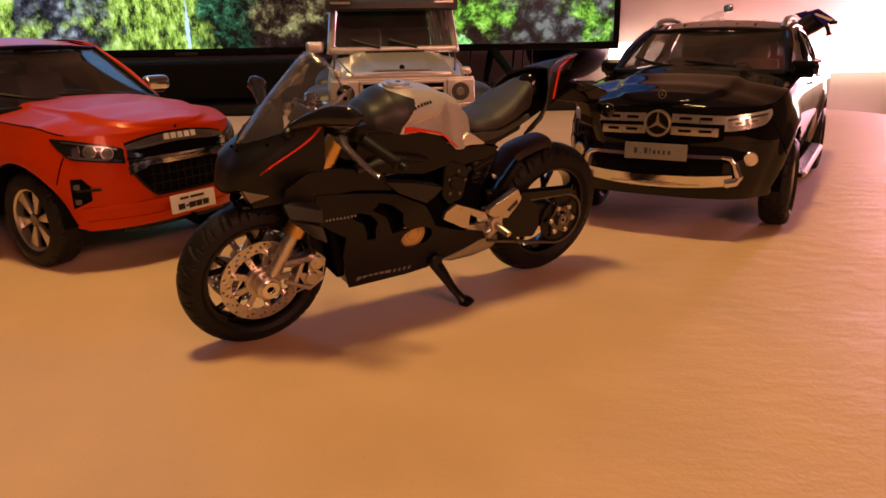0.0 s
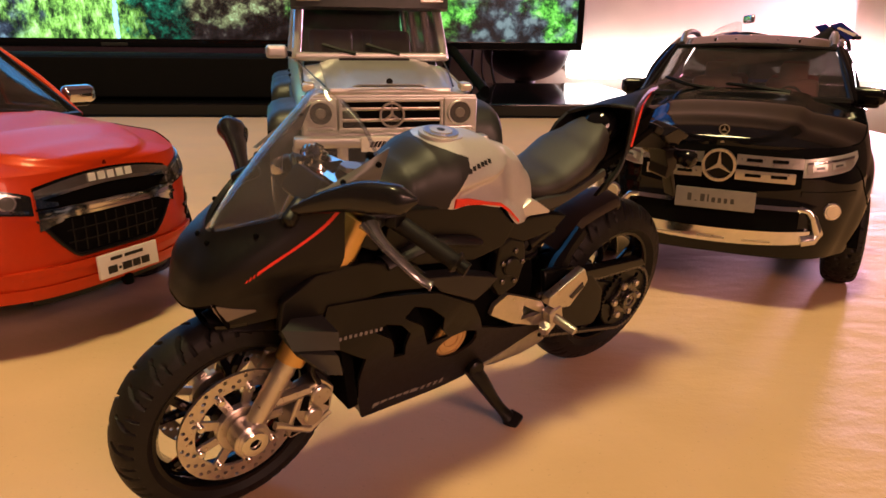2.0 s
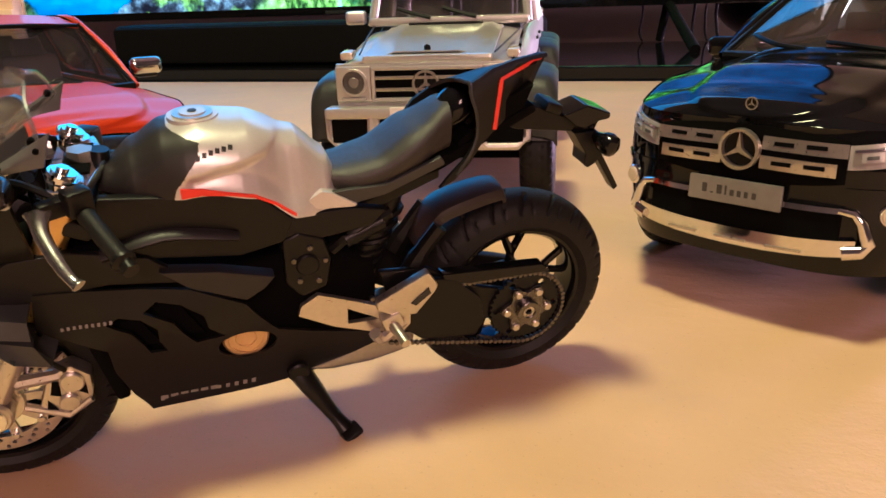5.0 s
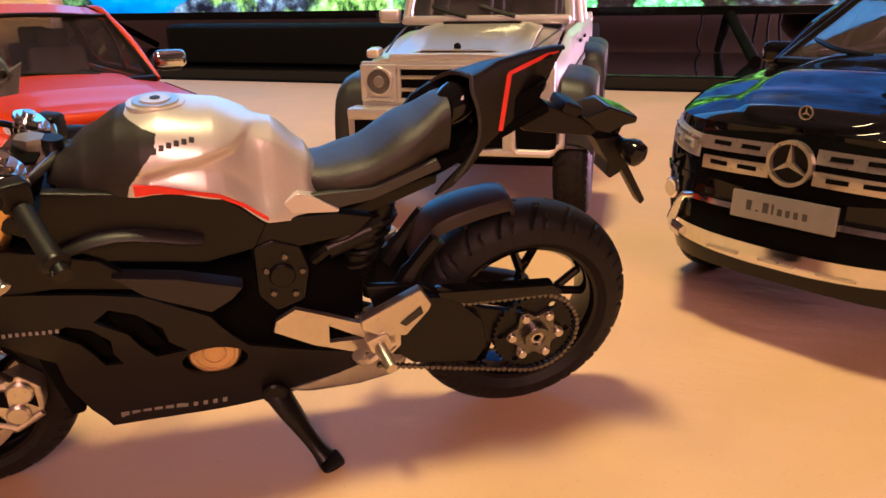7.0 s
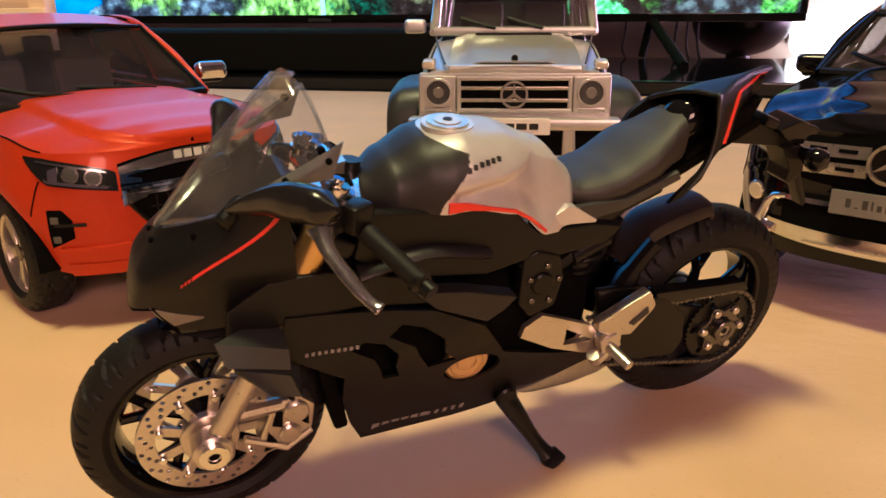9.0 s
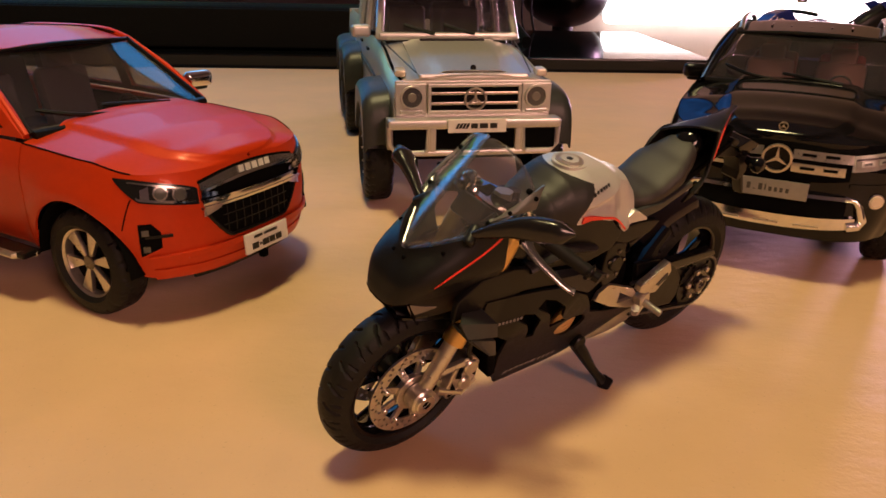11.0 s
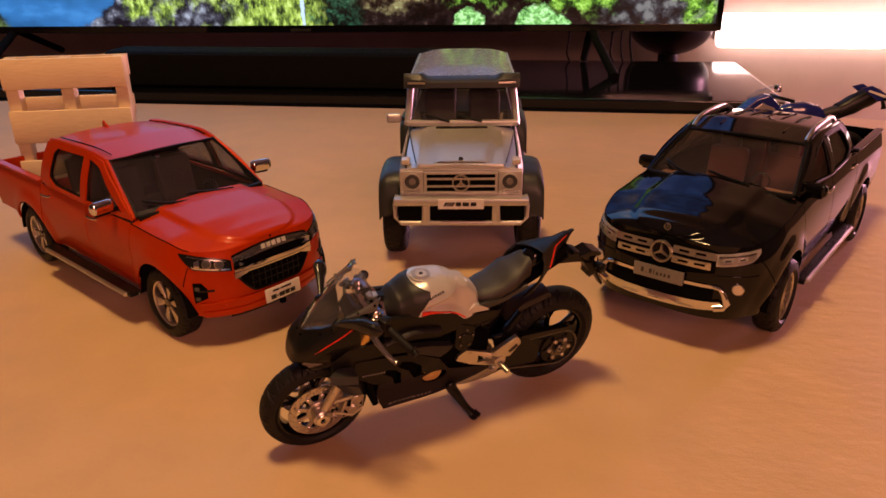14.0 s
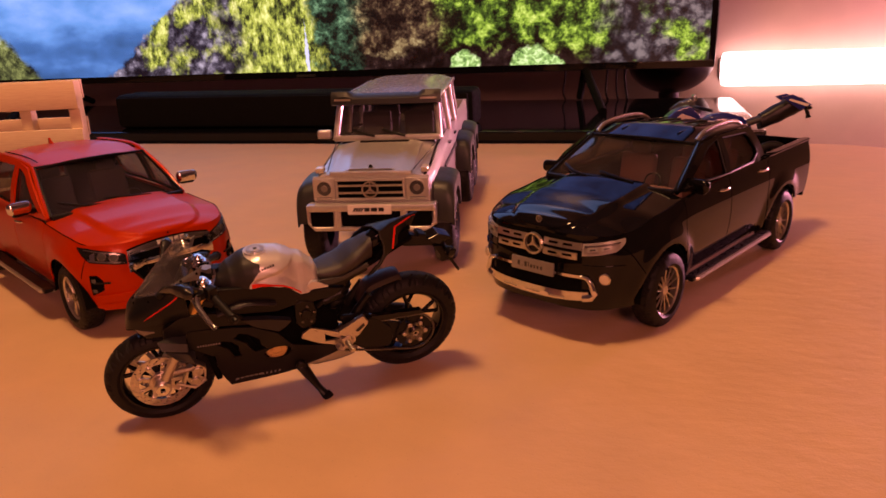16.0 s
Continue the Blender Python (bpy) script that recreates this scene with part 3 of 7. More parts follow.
def build_capsule():
    s = thing("rounded_speaker", pose(0.230, 1.425, -0.745), "tall black rounded loudspeaker on a slim stand", "loudspeaker")
    prof = []
    for k in range(15):
        a = -math.pi / 2 + k / 14 * math.pi / 2
        prof.append((0.01 + 77 * math.cos(a), 812 + 58 * (1 + math.sin(a)) - 58))
    prof += [(79, 860), (80, 1000), (78, 1150), (60, 1200), (30, 1225), (0.01, 1230)]
    bm = bmesh.new()
    sheet(bm, [[(r * math.cos(2 * math.pi * k / 48), r * math.sin(2 * math.pi * k / 48), z) for r, z in prof] for k in range(48)], close_u=True)
    bmesh.ops.remove_doubles(bm, verts=bm.verts, dist=0.1)
    part("body", bm, PLASTIC_BLACK, s)
    part("neck", tubes([(0, 0, 20), (0, 0, 758)], 19, 20), PLASTIC_BLACK, s)
    part("base", tubes([(0, 0, 0), (0, 0, 20)], 120, 32), PLASTIC_BLACK, s)


build_capsule()


def build_cables():
    for k, (x, y) in enumerate(((0.045, 1.30), (0.118, 1.29), (0.135, 1.295), (0.150, 1.29))):
        c = thing("cable", pose(x, y, 0.015), "thin black cable hanging behind the television", "cable", "cables behind the television")
        pts = spline([(2 * math.sin(k), 0, 70), (1.5 - 1.2 * k, 2, 40), (-2 + 1.0 * k, -2, 14), (3, -12, 1.6)], 8)
        part("wire", tubes(pts, 1.6 + 0.5 * (k % 2), 8), PLASTIC_BLACK, c)


build_cables()


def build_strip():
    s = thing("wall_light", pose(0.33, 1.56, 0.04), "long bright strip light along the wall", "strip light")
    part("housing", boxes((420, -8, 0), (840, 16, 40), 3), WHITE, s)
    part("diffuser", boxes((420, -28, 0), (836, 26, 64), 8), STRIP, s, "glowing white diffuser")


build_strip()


def build_ceiling_lamp():
    s = thing("ceiling_lamp", pose(-0.14, 0.16, 1.7), "round warm ceiling lamp", "ceiling lamp")
    bm = bmesh.new()
    tube(bm, [(0, 0, 0), (0, 0, -20)], [60, 60], 32)
    tube(bm, [(0, 0, -20), (0, 0, -110)], [6, 6], 12)
    part("mount", bm, WHITE, s)
    part("shade", tubes([(0, 0, -105), (0, 0, -125)], [150, 155], 40), WHITE, s)


build_ceiling_lamp()


# Lamp added around the fill light; it stays out of view.
def build_fill_lamp_stand():
    s = thing("fill_lamp_stand", pose(0.84, -1.30, -0.74), "floor lamp added for the fill light, never in view", "floor lamp")
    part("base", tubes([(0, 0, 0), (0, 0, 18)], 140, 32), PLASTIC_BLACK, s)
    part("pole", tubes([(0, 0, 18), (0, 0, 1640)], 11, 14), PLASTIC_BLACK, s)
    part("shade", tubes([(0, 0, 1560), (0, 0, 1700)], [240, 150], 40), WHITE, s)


build_fill_lamp_stand()

# ---- model vehicles ----
def truck_wheel(parent, x, y, R, w, rim, spokes, spoke_mat, style, grooves=46, hub_mat=None):
    """One wheel at (x, y) standing on z = 0; its face looks outward."""
    o = 1 if y > 0 else -1
    c = (x, y, R)
    bm = tyre(bmesh.new(), R, w, rim, 150, grooves, 5.0, c)
    wheel = part("wheel", bm, RUBBER, parent)
    bm = bmesh.new()
    face = y + o * w * 0.34
    lathe(bm, [(rim - 0.6, face + o * 0.6), (rim + 0.2, face + o * 0.9), (rim + 0.2, face - o * 5), (rim - 1.4, face - o * 5), (rim - 1.2, face)], 48, (x, 0, R))
    part("rim", bm, spoke_mat, wheel)
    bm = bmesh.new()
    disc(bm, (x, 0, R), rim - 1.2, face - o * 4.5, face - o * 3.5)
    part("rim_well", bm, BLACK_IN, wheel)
    for k in range(spokes):
        a = 2 * math.pi * k / spokes + 0.2
        ca, sa = math.cos(a), math.sin(a)
        bm = bmesh.new()
        if style == "wide":
            half = 0.22
            pts = [(2.5, -0.5), (rim - 1.0, -half), (rim - 1.0, half), (2.5, 0.5)]
            pl = [(r * math.cos(a + d * (1 if r > 3 else 0.6)), r * math.sin(a + d * (1 if r > 3 else 0.6))) for r, d in pts]
            prism(bm, [(x + px, R + pz) for px, pz in pl], face - o * 2.6, face - o * 0.7, 0.25)
        else:
            tube(bm, [(x + 2 * ca, face - o * 1.2, R + 2 * sa), (x + (rim - 0.8) * ca, face - o * 0.8, R + (rim - 0.8) * sa)], [0.62, 0.5], 6)
        part("spoke", bm, spoke_mat, wheel)
    bm = bmesh.new()
    disc(bm, (x, 0, R), 3.0, face - o * 3, face - o * 0.2, 20, bevel=0.4)
    part("hub_cap", bm, hub_mat or spoke_mat, wheel)
    return wheel


class Body:
    """The painted skin of a pickup: sides, bonnet and nose as one surface, x forward from the front axle."""

    def __init__(s, xe, bow, w, nose_w, sill, shoulder, top, arch, axles, floor, flare=1.5, belly=3.0, power=2.6):
        s.xe, s.bow, s.w, s.nw, s.sill, s.sh, s.tp, s.arch, s.axles, s.floor, s.flare, s.belly, s.power = xe, bow, w, nose_w, sill, shoulder, top, arch, axles, floor, flare, belly, power

    def width(s, x):
        w = lerp(s.w, s.nw, ease(x / s.xe) ** 1.5) if x > 0 else s.w
        for ax in s.axles:
            d = abs(x - ax) / (s.arch * 1.25)
            if d < 1:
                w += s.flare * (1 - d * d) ** 1.5
        return w

    def bottom(s, x):
        z = s.sill(x)
        for ax in s.axles:
            d = x - ax
            if abs(d) < s.arch:
                z = max(z, s.floor + math.sqrt(s.arch ** 2 - d * d))
        return z

    def bend(s, x, y):
        return s.bow * max(0, 1 - (abs(y) / s.nw) ** s.power) * max(0.0, x / s.xe) ** 2 if x > 0 else 0.0

    def skin(s, x, v, off=0.0):
        w, zb, zs, zt = s.width(x) + off, s.bottom(x), s.sh(x), s.tp(x) + off
        if v <= 0.6:
            u = v / 0.6
            z = lerp(zb, zs, u)
            h = (z - s.floor) / (zs - s.floor)
            y = w - s.belly * (1 - min(1, h * 1.4)) ** 2 - 3.5 * max(0, (h - 0.8) / 0.2) ** 2 * 0.9
        else:
            t = (v - 0.6) / 0.4
            y = (w - 3.2) * (1 - t)
            z = lerp(zs, zt, 1 - (1 - t) ** 2.6)
        return (x + s.bend(x, y), y, z)

    def patch(s, x0, x1, v0, v1, side, step=1.6, nv=12, off=0.0):
        n = max(2, int(abs(x1 - x0) / step))
        rows = []
        for i in range(n + 1):
            x = lerp(x0, x1, i / n)
            rows.append([(p[0], p[1] * side, p[2]) for p in (s.skin(x, lerp(v0, v1, j / nv), off) for j in range(nv + 1))])
        return rows


class Shell:
    """The painted skin of a pickup: one outline round the nose and along both sides, given in mm of arc from the nose's middle."""

    def __init__(s, a, power, w, sill, shoulder, top, arch, axles, floor, flare, front, belly=3.0, crease=(0.5, 0.62, 1.0)):
        s.a, s.w, s.sill, s.sh, s.tp, s.arch, s.axles, s.floor, s.flare, s.front, s.belly, s.crease = a, w, sill, shoulder, top, arch, axles, floor, flare, front, belly, crease
        s.pts, s.len = [], [0.0]
        for k in range(401):
            q = math.pi / 2 * k / 400
            c, n = math.cos(q), math.sin(q)
            s.pts.append((a * max(c, 0.0) ** (2 / power), w * n ** (2 / power)))
            if k:
                s.len.append(s.len[-1] + math.dist(s.pts[-1], s.pts[-2]))

    def arc_of(s, x):
        if x <= 0:
            return s.len[-1] - x
        lo, hi = 0, 400
        while hi - lo > 1:
            m = (lo + hi) // 2
            if s.pts[m][0] > x:
                lo = m
            else:
                hi = m
        u = (s.pts[lo][0] - x) / max(1e-6, s.pts[lo][0] - s.pts[hi][0])
        return lerp(s.len[lo], s.len[hi], u)

    def plan(s, arc):
        """Place and outward normal on the outline."""
        if arc >= s.len[-1]:
            return s.len[-1] - arc, s.w, 0.0, 1.0
        lo, hi = 0, 400
        while hi - lo > 1:
            m = (lo + hi) // 2
            if s.len[m] <= arc:
                lo = m
            else:
                hi = m
        u = (arc - s.len[lo]) / max(1e-6, s.len[hi] - s.len[lo])
        i, j = max(0, lo - 6), min(400, hi + 6)
        dx, dy = s.pts[j][0] - s.pts[i][0], s.pts[j][1] - s.pts[i][1]
        if lo < 6:
            dx *= lo / 6
        l = math.hypot(dx, dy)
        return lerp(s.pts[lo][0], s.pts[hi][0], u), lerp(s.pts[lo][1], s.pts[hi][1], u), dy / l, -dx / l

    def face(s, arc, z, off=0.0):
        """A point of the skin; a minus arc lies on the other side."""
        x, y, nx, ny = s.plan(abs(arc))
        h = (z - s.floor) / (s.sh(x) - s.floor)
        side = (s.belly + 1.6) * max(0, (0.64 - h) / 0.64) ** 2 + 3.4 * max(0, (h - 0.64) / 0.36) ** 2
        d = lerp(side, s.front(z), nx * nx)
        for ax in s.axles:
            q = math.hypot(x - ax, z - s.floor) / s.arch
            if x < s.a * 0.8 and q < 1.45:
                d -= s.flare * (1 - ease((q - 1.02) / 0.4)) * ny
        k = off - d
        return (x + nx * k, math.copysign(y + ny * k, arc) if arc else 0.0, z)

    def bottom(s, x):
        z = s.sill(x)
        for ax in s.axles:
            d = x - ax
            if abs(d) < s.arch:
                z = max(z, s.floor + math.sqrt(s.arch ** 2 - d * d))
        return z

    def wrap(s, a0, a1, step=1.2, m=18):
        """The skin from arc a0 to a1."""
        rows = []
        n = max(2, int(abs(a1 - a0) / step))
        for i in range(n + 1):
            arc = lerp(a0, a1, i / n)
            x = s.plan(abs(arc))[0]
            rows.append([s.face(arc, lerp(s.bottom(x), s.sh(x), j / m)) for j in range(m + 1)])
        return rows

    def side(s, x0, x1, sign):
        return s.wrap(sign * s.arc_of(x0), sign * s.arc_of(x1), 1.5, 14)

    def lid(s, x0, n=44, m=30):
        """The bonnet between its two edges, with a raised middle."""
        rows = []
        q0 = s.arc_of(x0)
        k0, k1, up = s.crease
        for i in range(n + 1):
            arc = q0 * (1 - (i / n) ** 1.0) + 0.8
            x = s.plan(arc)[0]
            e = s.face(arc, s.sh(x))
            row = []
            for j in range(-m, m + 1):
                k = j / m
                c = abs(k)
                rise = (s.tp(e[0]) - e[2])
                z = e[2] + rise * (1 - c ** 2.4) + up * (1 - ease((c - k0) / (k1 - k0))) * min(1.0, (1 - i / n) * 5)
                row.append((e[0], e[1] * k, z))
            rows.append(row)
        return rows

    def strip(s, y0, y1, lo, hi, off=0.3, thick=1.0, n=24, m=4):
        """A solid band on the skin between the heights lo(arc) and hi(arc)."""
        rows = []
        for i in range(n + 1):
            y = lerp(y0, y1, i / n)
            a = lo(y) if callable(lo) else lo
            b = hi(y) if callable(hi) else hi
            rows.append([s.face(y, lerp(a, b, j / m), off) for j in range(m + 1)])
        return panel(rows, thick)

    def line(s, pts, r, off=0.0):
        """A thin seam along (arc, z) points."""
        return tubes([s.face(a, z, off) for a, z in pts], r, 6)


def quad_panel(a, b, c, d, thick=0.7, bulge=(0, 0, 0), n=8):
    """A pane between four corners, bowed outward by bulge in the middle."""
    a, b, c, d, g = Vector(a), Vector(b), Vector(c), Vector(d), Vector(bulge)
    rows = []
    for i in range(n + 1):
        u = i / n
        p, q = a.lerp(b, u), d.lerp(c, u)
        rows.append([p.lerp(q, j / n) + g * (1 - (2 * u - 1) ** 2) * (0.6 + 0.4 * math.sin(math.pi * j / n)) for j in range(n + 1)])
    return panel(rows, thick)


def pickup(name, m, label, spec):
    """A four-door model pickup truck."""
    t = thing(name, m, label, "model truck", "model vehicles on the table")
    P, B, G = spec["paint"], spec["body"], spec["glass"]
    wb, cab0, cab1, tail = spec["wheelbase"], spec["cowl"], spec["cab_end"], spec["tail"]
    mid = spec["b_post"]
    # painted skin
    q0 = B.arc_of(cab0)
    body = part("body", panel(B.wrap(-q0, q0), 0.9), P, t)
    part("bonnet", panel(B.lid(cab0 + 0.6), 0.9), P, body)
    for side in (1, -1):
        part("bonnet_seam", tubes([B.face(side * q, B.sh(B.plan(q)[0]) + 0.05, -0.1) for q in [lerp(q0, spec["seam_end"], k / 20) for k in range(21)]], 0.32, 6), BLACK_IN, body)
        q1 = B.arc_of(B.arch * 0.86)
        part("bumper_seam", B.line([(side * lerp(spec["seam_end"], q1, k / 10), lerp(spec["seam_z"], 39.0, (k / 10) ** 1.4)) for k in range(11)], 0.28), BLACK_IN, body)
    for side in (1, -1):
        for a, b in ((mid + 0.45, cab0 - 0.6), (cab1 + 0.6, mid - 0.45)):
            door = part("door", panel(B.side(a, b, side), 0.8), P, t)
            hx, hz = a + 9, B.sh(a) - 6.5
            hy = B.face(B.arc_of(hx), hz)[1]
            bm = tubes(spline([(hx - 6, side * (hy - 0.3), hz), (hx - 4.5, side * (hy + 1.2), hz), (hx + 4.5, side * (hy + 1.2), hz + 0.3), (hx + 6, side * (hy - 0.3), hz + 0.3)], 4), 0.85, 8)
            part("handle", bm, CHROME, door, "chrome door handle")
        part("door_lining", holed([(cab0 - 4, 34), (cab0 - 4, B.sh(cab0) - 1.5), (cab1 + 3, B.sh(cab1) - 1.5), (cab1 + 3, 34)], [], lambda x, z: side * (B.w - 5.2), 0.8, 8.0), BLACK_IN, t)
        # step board
        bm = bmesh.new()
        sx0, sx1 = -wb + 27, -27
        box(bm, ((sx0 + sx1) / 2, side * (B.w - 0.4 + spec["step"] / 2 - 2), 20.5), (sx1 - sx0, spec["step"], 2.6), 0.8)
        board = part("side_step", bm, PLASTIC_BLACK, t)
        part("step_edge", tubes([(sx0 + 1, side * (B.w - 1), 20.2), (sx0 + 5, side * (B.w - 2.2 + spec["step"]), 20.4), (sx1 - 5, side * (B.w - 2.2 + spec["step"]), 20.4), (sx1 - 1, side * (B.w - 1), 20.2)], 1.5, 8), SATIN, board, "silver step edge")
        if spec["ribs"]:
            for k in range(4):
                part("step_rib", boxes(((sx0 + sx1) / 2, side * (B.w - 1.6 + 1.5 * k), 22.1), (sx1 - sx0 - 8, 0.4, 0.7)), DARK_METAL, board)
    # bed
    for side in (1, -1):
        part("bed_side", panel(B.side(tail, cab1 - 0.4, side), 1.6), P, t)
        zr = B.sh(-200)
        part("bed_rail", boxes(((tail + cab1) / 2, side * (B.w - 4.2), zr + 0.4), (cab1 - tail - 1, 5.5, 1.8), 0.7), spec["rail_mat"], t)
    gate = part("tailgate", boxes((tail - 0.2, 0, 52), (2.2, 2 * B.w - 5, 2 * (B.sh(-200) - 52)), 0.9), P, t)
    part("gate_handle", boxes((tail - 1.6, 0, 58), (1.2, 14, 3), 0.5), PLASTIC_BLACK, gate)
    part("rear_bumper", boxes((tail - 2.5, 0, 33), (7, 2 * B.w - 8, 7), 2.0), PLASTIC_BLACK, t)
    for side in (1, -1):
        part("tail_lamp", boxes((tail + 0.6, side * (B.w - 4.6), 55), (3.4, 5.0, 15), 1.2), TAIL_RED, t)
    part("bed_floor", boxes(((tail + cab1) / 2, 0, 41), (cab1 - tail, 2 * B.w - 6, 1.5)), PLASTIC_BLACK, t)
    part("cab_back", boxes((cab1 + 1.0, 0, (41 + B.sh(cab1)) / 2), (1.6, 2 * B.w - 6, B.sh(cab1) - 41)), P, t)
    # cabin
    A0, A1, B0, B1, C0, C1, D0, D1 = spec["posts"]
    mir = lambda p: (p[0], -p[1], p[2])
    roof_rows = []
    for i in range(19):
        u = i / 18
        x = lerp(A1[0] + 1, D1[0] - 1, u)
        z0 = lerp(lerp(A1[2], B1[2], min(1, u * 3)), D1[2], max(0, (u - 0.33) / 0.67))
        hw = lerp(A1[1], D1[1], u)
        row = []
        for j in range(17):
            y = lerp(-hw - 0.8, hw + 0.8, j / 16)
            k = abs(y) / (hw + 0.8)
            row.append((x + (3.0 * (1 - k * k) * max(0, 1 - u * 4)), y, z0 + 2.8 * (1 - k ** 2.4) + 0.8 * math.sin(math.pi * u) - 0.4))
        roof_rows.append(row)
    part("roof", panel(roof_rows, 1.4), P, t)
    for s_, f in ((1, lambda p: p), (-1, mir)):
        base = table_of([D0[0], C0[0], B0[0], A0[0]], [D0[1] + 0.6, C0[1] + 0.6, B0[1] + 0.3, A0[1] + 0.8])
        head = table_of([D1[0], B1[0], A1[0]], [D1[1] + 0.4, B1[1] + 0.6, A1[1] + 0.6])
        flank = lambda x, z: s_ * (lerp(base(x), head(x), (z - A0[2]) / (B1[2] - A0[2])) + 1.4 * math.sin(math.pi * min(1, max(0, (z - A0[2]) / (B1[2] - A0[2])))))
        inner_flank = lambda x, z: flank(x, z) - s_ * 1.0
        lo = A0[2] - 1.0
        out = [(A0[0] - 0.5, lo), (lerp(A0[0], A1[0], 0.5) + 1.0, lerp(A0[2], A1[2], 0.5) + 1.2), (A1[0], A1[2] + 0.4), (B1[0], B1[2] + 0.4), (C1[0], C1[2] + 0.4), (D1[0] + 0.5, D1[2] + 0.2), (D0[0], D0[2] - 0.6), (C0[0], lo + 0.4), (B0[0], lo)]
        w1 = [(A0[0] - 11.5, A0[2] + 1.6), (A1[0] + 1.0, A1[2] - 4.6), (A1[0] - 4.0, A1[2] - 2.4), (B1[0] + 4.0, B1[2] - 2.8), (B0[0] + 3.2, B0[2] + 1.8)]
        w2 = [(B0[0] - 3.4, B0[2] + 1.9), (B1[0] - 3.0, B1[2] - 2.8), (C1[0] + 1.0, C1[2] - 3.4), (C1[0] - 3.5, C1[2] - 7.0), (C0[0] - 4.0, C0[2] + 8.0), (C0[0] - 3.0, C0[2] + 4.6), (C0[0] + 6.0, C0[2] + 1.2)]
        part("cabin_side", holed(out, [w1, w2], flank, 1.3, 2.4), P, t, "", 30)
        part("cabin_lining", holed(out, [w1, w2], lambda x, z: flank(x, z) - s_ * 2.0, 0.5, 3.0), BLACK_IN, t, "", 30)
        for w in (w1, w2):
            big = [(sum(q[0] for q in w) / len(w), sum(q[1] for q in w) / len(w))]
            grown = [(big[0][0] + (x - big[0][0]) * 1.05, big[0][1] + (z - big[0][1]) * 1.05) for x, z in w]
            win = part("side_window", holed(grown, [], inner_flank, 0.5, 3.0), spec.get("side_glass", GLASS_SIDE), t, "", 30)
            ring = [(x, flank(x, z) + s_ * 0.1, z) for x, z in w]
            part("window_seal", tubes(ring + ring[:1], 0.55, 6), PLASTIC_BLACK, win)
        part("b_post", holed([(B0[0] + 3.0, B0[2] + 1.4), (B1[0] + 3.6, B1[2] - 2.6), (B1[0] - 2.8, B1[2] - 2.6), (B0[0] - 3.0, B0[2] + 1.4)], [], lambda x, z: flank(x, z) + s_ * 0.35, 0.8, 3.0), GLOSS_BLACK, t)
        part("roof_edge", tubes(spline([f((A1[0], A1[1] + 0.2, A1[2])), f(B1), f(C1), f(D1)], 4), 1.6, 8), P, t)
        part("window_trim", tubes([(x, flank(x, z) + s_ * 0.4, z) for x, z in [(lerp(A0[0] - 8, C0[0] + 4, k / 12), lerp(A0[2] + 0.6, C0[2] + 0.6, k / 12)) for k in range(13)]], spec["trim_r"], 6), spec["trim"], t)
        # mirrors
        mx, my, mz = spec["mirror"]
        arm = part("mirror_arm", tubes([(mx - 4, s_ * (my - 11), mz - 4), (mx - 1, s_ * (my - 5), mz - 2.5)], [2.0, 1.5], 8), PLASTIC_BLACK, t)
        bm = bmesh.new()
        box(bm, (mx, s_ * my, mz - 2), (4.2, 10.5, 5.2), 1.6, (0, 0, s_ * -10))
        part("mirror_foot", bm, PLASTIC_BLACK, arm)
        bm = bmesh.new()
        box(bm, (mx + 0.7, s_ * my, mz + 0.8), (6.2, 14.8, 7.8), 2.8, (0, 0, s_ * -10), 3)
        part("mirror_shell", bm, spec["mirror_mat"], arm)
    bw = 4.0
    fr = bmesh.new()
    tube(fr, spline([(A0[0] + 1, -A0[1] + 1, A0[2] - 0.3), (A0[0] + bw + 1, 0, A0[2] - 0.2), (A0[0] + 1, A0[1] - 1, A0[2] - 0.3)], 8), 2.0, 8)
    part("scuttle", fr, PLASTIC_BLACK, t)
    part("windscreen", quad_panel(mir(A0), A0, A1, mir(A1), 0.7, (bw, 0, 0.6), 12), G, t)
    part("windscreen_edge", tubes(spline([(A1[0] + 0.5, -A1[1] + 1, A1[2] - 0.2), (A1[0] + bw + 0.5, 0, A1[2] + 1.4), (A1[0] + 0.5, A1[1] - 1, A1[2] - 0.2)], 8), 1.0, 8), PLASTIC_BLACK, t)
    for s_ in (1, -1):
        part("screen_border", tubes([(lerp(A0[0], A1[0], k / 8) + 0.5, s_ * (lerp(A0[1], A1[1], k / 8) - 0.6), lerp(A0[2], A1[2], k / 8) + 0.2) for k in range(9)], 1.1, 6), PLASTIC_BLACK, t)
        part("a_post", tubes(spline([(A0[0] - 0.5, s_ * (A0[1] + 0.6), A0[2] - 0.5), (lerp(A0[0], A1[0], 0.5) + 0.6, s_ * (lerp(A0[1], A1[1], 0.5) + 1.2), lerp(A0[2], A1[2], 0.5) + 0.6), (A1[0], s_ * (A1[1] + 0.2), A1[2])], 6), [1.5] * 12 + [1.6], 8), P, t)
    part("rear_window", quad_panel(mir(D0), D0, D1, mir(D1), 0.7, (-1, 0, 0)), spec.get("rear_glass", GLASS_REAR), t)
    for y0, y1, k in ((20, -8, 0), (-12, -36, 1)):
        bm = bmesh.new()
        tube(bm, spline([(A0[0] + bw + 0.5, y0, A0[2] + 3.4), (A0[0] + bw - 2.5, (y0 + y1) / 2, A0[2] + 4.6), (A0[0] + bw - 8 - 2.5 * k, y1, A0[2] + 5.4 + 2.0 * k)], 5), [0.9] * 10 + [0.5], 6)
        part("wiper", bm, PLASTIC_BLACK, t)
